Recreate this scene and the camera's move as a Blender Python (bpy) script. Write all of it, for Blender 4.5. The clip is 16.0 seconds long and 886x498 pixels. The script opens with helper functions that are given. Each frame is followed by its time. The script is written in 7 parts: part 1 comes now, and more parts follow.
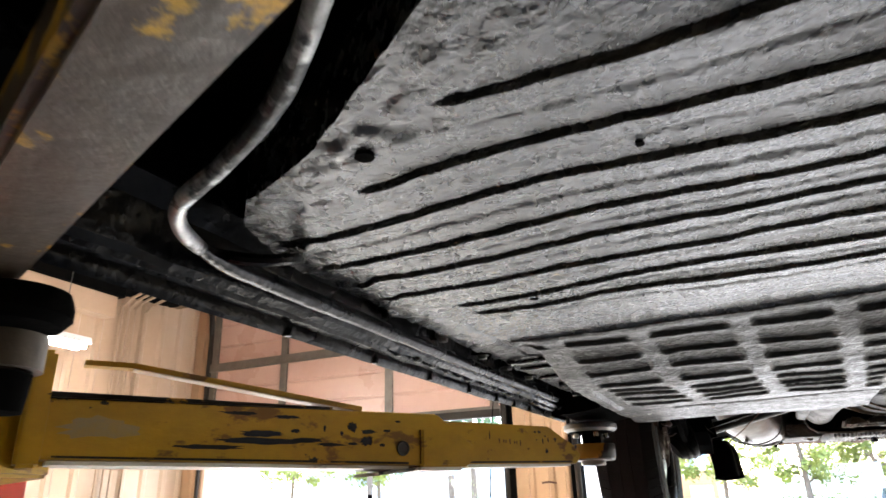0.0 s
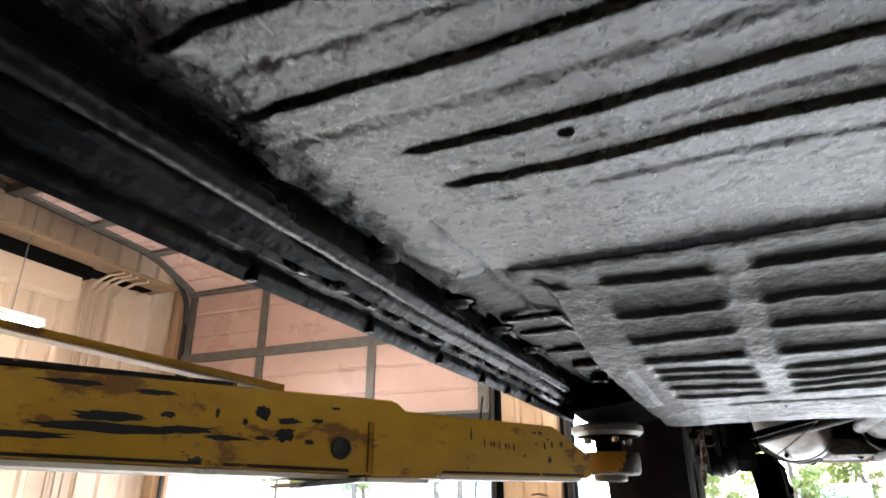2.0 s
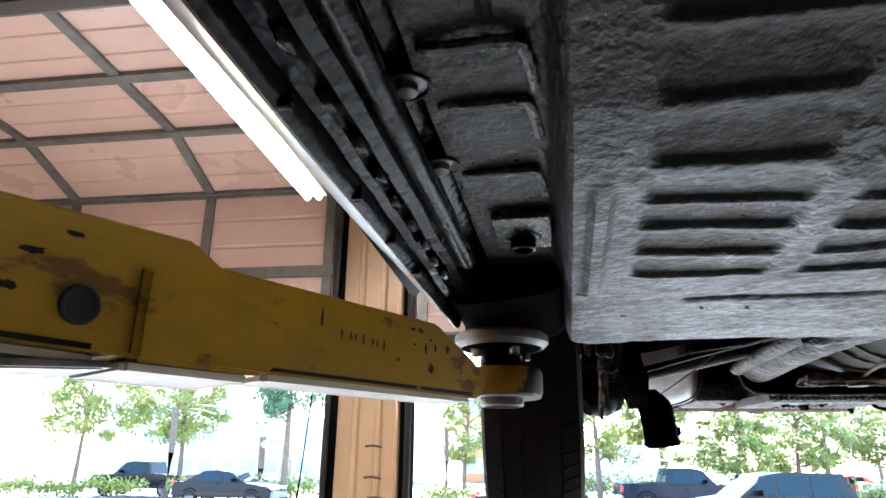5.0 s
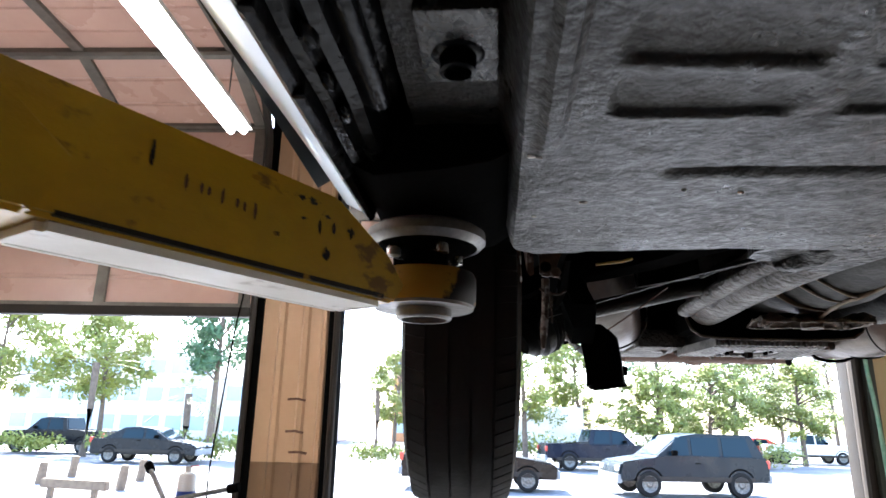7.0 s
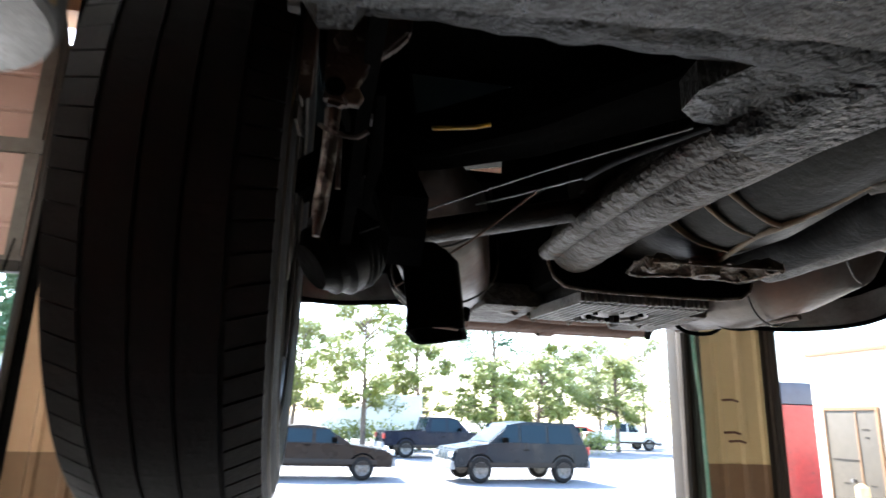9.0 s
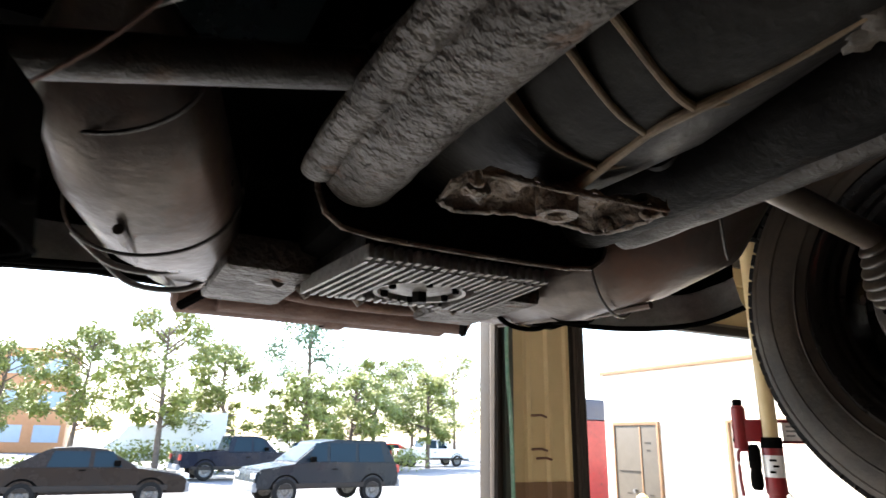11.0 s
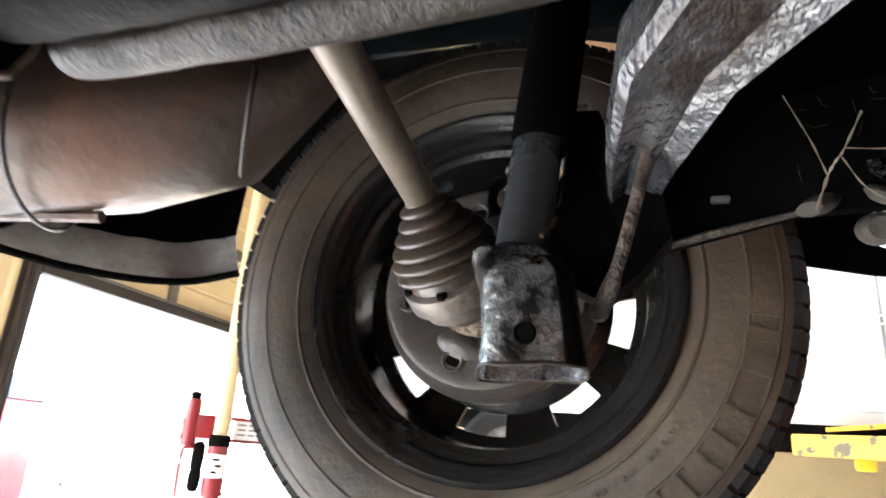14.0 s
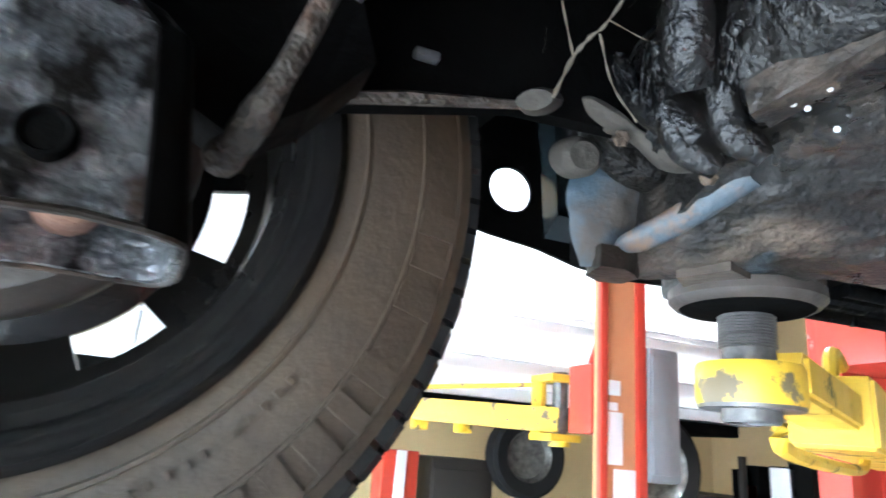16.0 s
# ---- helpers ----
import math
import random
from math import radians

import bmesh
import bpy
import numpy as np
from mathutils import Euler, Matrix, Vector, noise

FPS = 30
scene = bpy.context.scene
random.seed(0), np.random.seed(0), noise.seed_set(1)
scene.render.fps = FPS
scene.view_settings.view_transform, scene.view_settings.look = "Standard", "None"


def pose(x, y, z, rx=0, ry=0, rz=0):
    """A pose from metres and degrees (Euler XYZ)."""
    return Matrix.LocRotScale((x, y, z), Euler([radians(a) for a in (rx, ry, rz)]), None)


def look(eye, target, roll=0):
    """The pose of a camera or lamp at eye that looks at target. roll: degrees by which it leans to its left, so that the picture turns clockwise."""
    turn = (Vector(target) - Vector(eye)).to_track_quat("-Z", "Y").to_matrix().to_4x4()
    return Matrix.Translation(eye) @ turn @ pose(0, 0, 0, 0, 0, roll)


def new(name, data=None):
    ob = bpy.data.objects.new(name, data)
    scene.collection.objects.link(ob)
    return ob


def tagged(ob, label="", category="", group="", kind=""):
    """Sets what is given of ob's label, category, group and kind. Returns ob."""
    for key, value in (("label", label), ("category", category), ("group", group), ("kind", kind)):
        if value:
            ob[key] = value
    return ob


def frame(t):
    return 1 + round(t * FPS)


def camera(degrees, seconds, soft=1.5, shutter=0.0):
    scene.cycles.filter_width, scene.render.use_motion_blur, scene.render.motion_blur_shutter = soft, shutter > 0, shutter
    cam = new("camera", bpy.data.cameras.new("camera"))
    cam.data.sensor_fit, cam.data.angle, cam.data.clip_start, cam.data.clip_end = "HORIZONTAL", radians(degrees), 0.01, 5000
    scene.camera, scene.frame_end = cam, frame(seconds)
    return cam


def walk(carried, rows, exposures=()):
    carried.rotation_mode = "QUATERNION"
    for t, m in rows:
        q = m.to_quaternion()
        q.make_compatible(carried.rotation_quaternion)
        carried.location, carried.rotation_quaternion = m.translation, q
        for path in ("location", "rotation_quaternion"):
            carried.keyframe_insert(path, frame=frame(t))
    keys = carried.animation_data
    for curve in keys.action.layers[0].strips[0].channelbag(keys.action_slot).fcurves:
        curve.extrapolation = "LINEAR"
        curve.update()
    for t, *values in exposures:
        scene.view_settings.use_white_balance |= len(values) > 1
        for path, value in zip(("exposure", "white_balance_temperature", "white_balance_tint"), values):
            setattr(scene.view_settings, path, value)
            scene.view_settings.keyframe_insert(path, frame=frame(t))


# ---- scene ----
cam = camera(69.3, 16.0, 1.55, 0.35)
PATH = [
    (0, (-0.365, -2.119, 1.835), (-1.103, -0.409, 2.563), -1.8),
    (0.5, (-0.404, -2.037, 1.854), (-1.088, -0.295, 2.559), -2.6),
    (1, (-0.426, -1.935, 1.862), (-1.128, -0.225, 2.626), -1.2),
    (1.5, (-0.456, -1.826, 1.855), (-1.204, -0.158, 2.668), 1.8),
    (2, (-0.492, -1.74, 1.859), (-1.214, -0.029, 2.603), 0.2),
    (2.5, (-0.547, -1.656, 1.857), (-1.14, 0.122, 2.556), -0.8),
    (3, (-0.604, -1.608, 1.851), (-1.047, 0.22, 2.532), -0.1),
    (3.5, (-0.644, -1.568, 1.846), (-0.913, 0.306, 2.489), -0.4),
    (6, (-0.625, -1.292, 1.813), (-0.904, 0.586, 2.442), 1.5),
    (6.5, (-0.643, -1.252, 1.805), (-0.78, 0.653, 2.398), 1.4),
    (7, (-0.631, -1.194, 1.797), (-0.72, 0.732, 2.327), 1.3),
    (7.5, (-0.605, -1.08, 1.787), (-0.65, 0.844, 2.33), 2.4),
    (8, (-0.564, -0.957, 1.782), (-0.582, 0.971, 2.311), 3.4),
    (8.5, (-0.526, -0.876, 1.781), (-0.427, 1.062, 2.268), 3.0),
    (9, (-0.531, -0.768, 1.782), (-0.162, 1.131, 2.289), 1.7),
    (11.5, (-0.292, -0.332, 1.795), (0.718, 1.295, 2.371), 0.8),
    (12, (-0.284, -0.284, 1.8), (0.921, 1.201, 2.385), 0.7),
    (12.5, (-0.272, -0.271, 1.802), (1.129, 1.018, 2.416), 1.9),
    (13, (-0.248, -0.255, 1.806), (1.314, 0.836, 2.414), 2.0),
    (13.5, (-0.155, -0.218, 1.809), (1.558, 0.595, 2.446), 2.7),
    (14, (-0.041, -0.178, 1.803), (1.757, 0.449, 2.418), 4.4),
    (14.5, (0.043, -0.154, 1.802), (1.915, 0.208, 2.406), 4.6),
    (15, (0.112, -0.118, 1.813), (2.024, -0.112, 2.399), 3.1),
    (15.5, (0.16, -0.107, 1.811), (2.042, -0.478, 2.378), 3.8),
    (16, (0.215, -0.136, 1.817), (2.008, -0.806, 2.398), 4.8),
]
EXPOSURE = [(0.0, 4.1, 6650, 9), (1.0, 4.1, 6350, 7), (2.0, 4.15, 6250, 6), (3.5, 3.88, 5850, 4), (6.0, 3.5, 6000, 8), (7.0, 3.25, 6100, 10), (8.0, 3.5, 6200, 10), (8.5, 3.55, 6200, 10), (9.0, 3.02, 6250, 8), (11.5, 2.75, 6750, 10), (12.5, 3.1, 6700, 10),
            (13.0, 3.7, 6700, 10), (13.5, 4.5, 6500, 10), (14.0, 5.05, 6200, 9), (14.5, 5.35, 6000, 6), (15.0, 5.85, 5800, 2), (15.5, 5.8, 5600, 2), (16.0, 5.2, 5300, 2)]
walk(cam, [(t, look(eye, target, roll)) for t, eye, target, roll in PATH], EXPOSURE)

# ---------------------------------------------------------------- light
world = bpy.data.worlds.new("sky")
scene.world = world
world.use_nodes = True
wn = world.node_tree.nodes
sky = wn.new("ShaderNodeTexSky")
sky.sky_type = "NISHITA"
sky.sun_disc = False
SUN_DIR = Vector((-0.34, 0.6, 0.72)).normalized()
sky.sun_elevation = math.asin(SUN_DIR.z)
sky.sun_rotation = math.atan2(SUN_DIR.x, SUN_DIR.y)
world.node_tree.links.new(sky.outputs[0], wn["Background"].inputs[0])
wn["Background"].inputs[1].default_value = 0.15
sun = new("sun", bpy.data.lights.new("sun", "SUN"))
sun.data.energy = 4.5
sun.data.angle = radians(0.6)
sun.data.color = (1.0, 0.94, 0.85)
sun.matrix_world = look(SUN_DIR * 60, (0, 0, 0))


# ---------------------------------------------------------------- materials
def mat(name, c1, c2=None, rough=0.6, metal=0.0, scale=6.0, bump=0.0, bscale=60.0, rvar=0.15,
        spot=None, sscale=9.0, sthr=0.6, swidth=0.04, stretch=(1, 1, 1), island=0.0, lump=0.0, lscale=9.0, spec=0.5, spot2=None, s2scale=25.0, s2thr=0.62, ior=1.5, rfine=0.0):
    """Two-scale noise colour, varied gloss, bump, and chips or stains of a second colour."""
    m = bpy.data.materials.new(name)
    m.use_nodes = True
    nt = m.node_tree
    N, L = nt.nodes, nt.links
    b = N["Principled BSDF"]
    b.inputs["Metallic"].default_value = metal
    b.inputs["Specular IOR Level"].default_value = spec
    b.inputs["IOR"].default_value = ior
    co = N.new("ShaderNodeTexCoord")
    mp = N.new("ShaderNodeMapping")
    mp.inputs["Scale"].default_value = stretch
    L.new(co.outputs["Object"], mp.inputs[0])
    vec = mp.outputs[0]
    c2 = c2 or tuple(v * 0.7 for v in c1)

    def noise_node(s, detail, rough_=0.6):
        n = N.new("ShaderNodeTexNoise")
        n.inputs["Scale"].default_value = s
        n.inputs["Detail"].default_value = detail
        n.inputs["Roughness"].default_value = rough_
        L.new(vec, n.inputs["Vector"])
        return n

    def ramp(src, a, z):
        r = N.new("ShaderNodeMapRange")
        r.inputs["From Min"].default_value, r.inputs["From Max"].default_value = a, z
        L.new(src, r.inputs["Value"])
        return r.outputs[0]

    def mix(f, a, z):
        x = N.new("ShaderNodeMix")
        x.data_type = "RGBA"
        for sock, v in ((x.inputs[0], f), (x.inputs[6], a), (x.inputs[7], z)):
            if isinstance(v, (tuple, list)):
                sock.default_value = (*v, 1)
            elif isinstance(v, float):
                sock.default_value = v
            else:
                L.new(v, sock)
        return x.outputs[2]

    big = noise_node(scale, 6)
    fine = noise_node(scale * 11, 4)
    add = N.new("ShaderNodeMath")
    add.operation = "MULTIPLY_ADD"
    L.new(fine.outputs[0], add.inputs[0])
    add.inputs[1].default_value = 0.35
    L.new(big.outputs[0], add.inputs[2])
    col = mix(ramp(add.outputs[0], 0.42, 0.95), c1, c2)
    if island:
        oi = N.new("ShaderNodeObjectInfo")
        hs = N.new("ShaderNodeHueSaturation")
        L.new(ramp(oi.outputs["Random"], -1.0 / max(island, 0.01), 1.0 / max(island, 0.01)), hs.inputs["Value"])
        hs.inputs["Value"].default_value = 1
        mr = N.new("ShaderNodeMapRange")
        mr.inputs["To Min"].default_value, mr.inputs["To Max"].default_value = 1 - island, 1 + island
        L.new(oi.outputs["Random"], mr.inputs["Value"])
        L.new(mr.outputs[0], hs.inputs["Value"])
        L.new(col, hs.inputs["Color"])
        col = hs.outputs[0]
    rsrc = ramp(big.outputs[0], 0.25, 0.75)
    if rfine:
        rn = noise_node(rfine, 3)
        both = N.new("ShaderNodeMath")
        both.operation = "ADD"
        L.new(ramp(rn.outputs[0], 0.35, 0.65), both.inputs[0])
        L.new(rsrc, both.inputs[1])
        rsrc = ramp(both.outputs[0], 0.0, 2.0)
    rr = N.new("ShaderNodeMapRange")
    rr.inputs["To Min"].default_value, rr.inputs["To Max"].default_value = max(0.03, rough - rvar), min(1, rough + rvar)
    L.new(rsrc, rr.inputs["Value"])
    rough_out = rr.outputs[0]
    if spot:
        sn = noise_node(sscale, 7, 0.62)
        mask = ramp(sn.outputs[0], sthr, sthr + swidth)
        col = mix(mask, col, spot)
        x = N.new("ShaderNodeMath")
        x.operation = "MULTIPLY_ADD"
        L.new(mask, x.inputs[0])
        x.inputs[1].default_value = 0.2
        L.new(rough_out, x.inputs[2])
        rough_out = x.outputs[0]
    if spot2:
        sn = noise_node(s2scale, 5, 0.6)
        col = mix(ramp(sn.outputs[0], s2thr, s2thr + 0.05), col, spot2)
    L.new(col, b.inputs["Base Color"])
    L.new(rough_out, b.inputs["Roughness"])
    last = None
    if lump:
        ln = noise_node(lscale, 3)
        bp = N.new("ShaderNodeBump")
        bp.inputs["Strength"].default_value = lump
        bp.inputs["Distance"].default_value = 0.02
        L.new(ln.outputs[0], bp.inputs["Height"])
        last = bp.outputs[0]
    if bump:
        bn = noise_node(bscale, 5)
        bp = N.new("ShaderNodeBump")
        bp.inputs["Strength"].default_value = bump
        bp.inputs["Distance"].default_value = 0.004
        L.new(bn.outputs[0], bp.inputs["Height"])
        if last:
            L.new(last, bp.inputs["Normal"])
        last = bp.outputs[0]
    if last:
        L.new(last, b.inputs["Normal"])
    return m


def glow(name, color, strength):
    m = bpy.data.materials.new(name)
    m.use_nodes = True
    b = m.node_tree.nodes["Principled BSDF"]
    b.inputs["Base Color"].default_value = (0.9, 0.9, 0.9, 1)
    b.inputs["Emission Color"].default_value = (*color, 1)
    b.inputs["Emission Strength"].default_value = strength
    return m


def glass(name, color=(0.01, 0.024, 0.036), rough=0.05):
    m = bpy.data.materials.new(name)
    m.use_nodes = True
    b = m.node_tree.nodes["Principled BSDF"]
    b.inputs["Base Color"].default_value = (*color, 1)
    b.inputs["Roughness"].default_value = rough
    b.inputs["Specular IOR Level"].default_value = 0.12
    return m


UNDERCOAT = mat("undercoat", (0.012, 0.0114, 0.0105), (0.004, 0.0038, 0.0035), rough=0.25, scale=3.2, bump=0.5, bscale=170, rvar=0.17, rfine=95,
                spot=(0.015, 0.0142, 0.013), sscale=4, sthr=0.55, swidth=0.2, lump=0.17, lscale=115, spec=0.62, spot2=(0.003, 0.003, 0.003), s2scale=90, s2thr=0.64)
UNDERCOAT_THICK = mat("undercoat_thick", (0.017, 0.015, 0.0125), (0.005, 0.0045, 0.0038), rough=0.45, scale=9, bump=0.7, bscale=90, lump=0.6, lscale=45, rvar=0.2, rfine=60, spec=0.2)
TRAYCOAT = mat("brownish_undercoat", (0.02, 0.0168, 0.0122), (0.006, 0.0051, 0.0039), rough=0.4, scale=7, bump=0.6, bscale=170, rvar=0.22, rfine=95,
               spot=(0.02, 0.0172, 0.0136), sscale=4, sthr=0.55, swidth=0.2, lump=0.25, lscale=90, spec=0.24, spot2=(0.003, 0.003, 0.003), s2scale=90, s2thr=0.62)
PANDUST = mat("dusty_pan", (0.12, 0.115, 0.105), (0.06, 0.058, 0.054), rough=0.42, scale=5, bump=0.4, bscale=150, rvar=0.14,
              spot=(0.035, 0.034, 0.033), sscale=7, sthr=0.57, swidth=0.18, lump=0.3, lscale=35)
# far below real black paint; puts the deep shade of voids into the colour
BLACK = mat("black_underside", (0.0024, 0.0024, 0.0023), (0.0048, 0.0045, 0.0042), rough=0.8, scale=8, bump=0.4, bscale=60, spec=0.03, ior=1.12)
TAR = mat("glossy_tar", (0.0015, 0.0015, 0.0017), (0.0035, 0.0035, 0.0036), rough=0.26, scale=9, bump=0.25, bscale=60, lump=0.16, lscale=26, spec=0.07)
WET = mat("wet_black_coating", (0.004, 0.004, 0.004), (0.012, 0.0105, 0.009), spot=(0.05, 0.04, 0.03), sscale=14, sthr=0.58, swidth=0.1, rough=0.22, scale=9, bump=0.7, bscale=110, lump=0.35, lscale=45, spec=0.38)
CRUST = mat("dusty_crusted_underside", (0.017, 0.0152, 0.0125), (0.006, 0.0057, 0.0053), rough=0.36, scale=12, bump=0.7, bscale=90, lump=0.4, lscale=30, spec=0.5, spot=(0.085, 0.065, 0.048), sscale=9, sthr=0.54, swidth=0.12, spot2=(0.03, 0.04, 0.048), s2scale=8, s2thr=0.64)
DIRTY_TUBE = mat("dirty_tube", (0.08, 0.066, 0.052), (0.028, 0.023, 0.018), rough=0.55, scale=14, bump=0.4, bscale=140, lump=0.75, lscale=55, spec=0.35,
                 spot=(0.13, 0.062, 0.03), sscale=11, sthr=0.6, swidth=0.12)
# brown crust, its base lowered for the shade over the torsion tube
CRUSTDARK = mat("shaded_brown_crust", (0.0085, 0.0068, 0.005), (0.0028, 0.0024, 0.002), rough=0.5, scale=12, bump=0.8, bscale=90, lump=0.6, lscale=42, spec=0.14, spot=(0.03, 0.024, 0.018), sscale=11, sthr=0.58, swidth=0.12)
FLANGE_TUBE = mat("brown_dirty_flange", (0.028, 0.021, 0.0145), (0.0085, 0.0068, 0.0052), rough=0.45, scale=14, bump=0.45, bscale=170, lump=0.16, lscale=45, spec=0.3, stretch=(1.3, 1.3, 1), spot=(0.07, 0.04, 0.022), sscale=11, sthr=0.58, swidth=0.12)
# dirty tube again, with the shade on the right horn put into its colour
DARK_TUBE = mat("shaded_dirty_tube", (0.0036, 0.003, 0.0024), (0.0014, 0.0012, 0.001), rough=0.6, scale=14, bump=0.3, bscale=120, lump=0.12, lscale=50, spec=0.06, stretch=(1.3, 1.3, 1), spot=(0.03, 0.02, 0.013), sscale=11, sthr=0.6, swidth=0.12)
TRANS = mat("transaxle_casting", (0.0095, 0.008, 0.006), (0.0025, 0.0022, 0.0018), rough=0.5, scale=12, bump=0.4, bscale=70, spec=0.1,
            spot=(0.06, 0.048, 0.036), sscale=10, sthr=0.66, swidth=0.12)
RIBCAST = mat("tan_worn_rib", (0.17, 0.118, 0.066), (0.05, 0.036, 0.023), rough=0.6, scale=22, bump=0.5, bscale=80, spec=0.25)
CAST = mat("worn_casting", (0.2, 0.145, 0.1), (0.012, 0.009, 0.007), rough=0.5, scale=36, bump=0.8, bscale=90, lump=0.7, lscale=50, spec=0.25)
ALU = mat("grimy_aluminium", (0.24, 0.225, 0.2), (0.03, 0.027, 0.024), rough=0.45, metal=0.35, scale=18, bump=0.5, bscale=80)
RUST = mat("rusty_steel", (0.13, 0.052, 0.026), (0.055, 0.025, 0.015), rough=0.75, scale=13, bump=0.7, bscale=90,
           spot=(0.24, 0.13, 0.07), sscale=7, sthr=0.58, swidth=0.15)
SHEET = mat("grey_heat_exchanger_sheet", (0.085, 0.062, 0.048), (0.024, 0.017, 0.013), rough=0.36, metal=0.3, scale=6, bump=0.3, bscale=50,
            spot=(0.1, 0.045, 0.025), sscale=5, sthr=0.53, swidth=0.2, lump=0.12, lscale=14)
RUBBER = mat("tyre_rubber", (0.008, 0.0077, 0.0073), (0.014, 0.013, 0.012), rough=0.8, scale=12, bump=0.25, bscale=150, spec=0.2)
RUBBER_DUSTY = mat("dusty_sidewall", (0.068, 0.045, 0.025), (0.014, 0.011, 0.008), rough=0.62, scale=4.5, bump=0.25, bscale=120,
                   spot=(0.1, 0.071, 0.044), sscale=3.5, sthr=0.54, swidth=0.25)
BOOT = mat("dusty_boot_rubber", (0.06, 0.043, 0.028), (0.012, 0.0095, 0.0075), rough=0.36, scale=11, bump=0.2)
DUSTY = mat("grey_road_dust", (0.075, 0.066, 0.054), (0.03, 0.026, 0.021), rough=0.7, scale=18, bump=0.5, bscale=110, spec=0.2)
SHAFT = mat("grey_shaft", (0.17, 0.14, 0.105), (0.08, 0.062, 0.046), rough=0.4, metal=0.3, scale=12, bump=0.2)
RIM = mat("black_rim_paint", (0.006, 0.0063, 0.0068), (0.014, 0.012, 0.01), rough=0.22, scale=5, bump=0.2, spec=0.35)
DRUM = mat("brake_drum", (0.026, 0.023, 0.021), (0.065, 0.054, 0.045), rough=0.4, scale=8, bump=0.4)
SOCKET = mat("streaky_silvered_coating", (0.5, 0.52, 0.54), (0.02, 0.0175, 0.015), rough=0.22, metal=0.6, scale=13, bump=0.5, bscale=70, lump=0.3, lscale=40, stretch=(1.0, 1.3, 1.2),
             spot=(0.014, 0.012, 0.0105), sscale=20, sthr=0.48, swidth=0.1, spot2=(0.06, 0.036, 0.022), s2scale=16, s2thr=0.58)
SILVERED = mat("silvery_undercoat", (0.19, 0.19, 0.195), (0.036, 0.032, 0.028), rough=0.25, metal=0.55, scale=15, bump=0.45, bscale=110, lump=0.4, lscale=48,
               spot=(0.04, 0.03, 0.024), sscale=12, sthr=0.52, swidth=0.1)
FLAKYRUST = mat("flaking_rusty_bracket", (0.075, 0.045, 0.03), (0.022, 0.014, 0.01), rough=0.6, scale=20, bump=0.7, bscale=90, lump=0.3, lscale=50, spec=0.3, spot=(0.3, 0.28, 0.25), sscale=18, sthr=0.58, swidth=0.05)
SHOCK = mat("dark_grey_shock_paint", (0.07, 0.073, 0.077), (0.016, 0.016, 0.016), rough=0.3, metal=0.3, scale=7, bump=0.2)
WEB = mat("dusty_web", (0.16, 0.13, 0.09), (0.09, 0.075, 0.055), rough=0.8, scale=30)
FLAKY = mat("flaky_silver_pipe", (0.45, 0.46, 0.45), (0.09, 0.09, 0.088), rough=0.34, metal=0.4, scale=22, bump=0.6, bscale=70, spot=(0.012, 0.014, 0.014), sscale=14, sthr=0.48, swidth=0.05)
CHROME = mat("bright_steel", (0.6, 0.6, 0.6), (0.4, 0.39, 0.38), rough=0.28, metal=0.9, scale=20, bump=0.1)
STEEL = mat("worn_steel", (0.24, 0.235, 0.23), (0.08, 0.077, 0.072), rough=0.45, metal=0.6, scale=20, bump=0.3)
YELLOW = mat("chipped_yellow_paint", (0.53, 0.315, 0.01), (0.3, 0.165, 0.01), rough=0.4, scale=4, bump=0.3, bscale=60,
             spot=(0.009, 0.011, 0.016), sscale=18, sthr=0.665, swidth=0.012, stretch=(0.8, 0.8, 1.5), spot2=(0.17, 0.08, 0.012), s2scale=15, s2thr=0.57)
YELLOW_WORN = mat("worn_grey_yellow_paint", (0.1, 0.078, 0.055), (0.045, 0.036, 0.027), rough=0.4, scale=7, bump=0.3, bscale=60,
                  spot=(0.5, 0.3, 0.04), sscale=9, sthr=0.55, swidth=0.03)
CASTPALE = mat("dusty_grey_casting", (0.13, 0.105, 0.083), (0.035, 0.03, 0.026), rough=0.45, metal=0.2, scale=18, bump=0.4, bscale=80, spec=0.4)
MOUNT = mat("yellow_brown_crust", (0.06, 0.04, 0.015), (0.015, 0.011, 0.007), rough=0.6, scale=20, bump=0.8, bscale=90, spot=(0.19, 0.11, 0.02), sscale=16, sthr=0.6, swidth=0.08)
OLDWOOD = mat("weathered_wood", (0.2, 0.14, 0.09), (0.12, 0.085, 0.06), rough=0.8, scale=6, bump=0.4, bscale=30)
CHIP = mat("chipped_to_dark_primer", (0.008, 0.01, 0.016), (0.014, 0.014, 0.016), rough=0.55, scale=30, bump=0.3, spec=0.3)
RUBBED = mat("rubbed_grey_paint", (0.26, 0.22, 0.15), (0.36, 0.24, 0.06), rough=0.6, scale=40, bump=0.2)
# bare steel of flakes and undersides, raised to carry light off the sunlit floor
BARE_LIT = mat("bare_and_floor_lit_steel", (0.74, 0.72, 0.66), (0.6, 0.57, 0.5), rough=0.5, scale=9, bump=0.2, spot=(0.2, 0.15, 0.09), sscale=10, sthr=0.62, swidth=0.08)
BLUEPIN = mat("dark_blue_pin", (0.012, 0.016, 0.022), (0.02, 0.024, 0.03), rough=0.5, scale=30, bump=0.2)
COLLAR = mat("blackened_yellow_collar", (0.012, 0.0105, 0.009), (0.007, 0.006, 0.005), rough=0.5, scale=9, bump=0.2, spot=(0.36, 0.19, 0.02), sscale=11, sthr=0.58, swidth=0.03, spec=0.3)
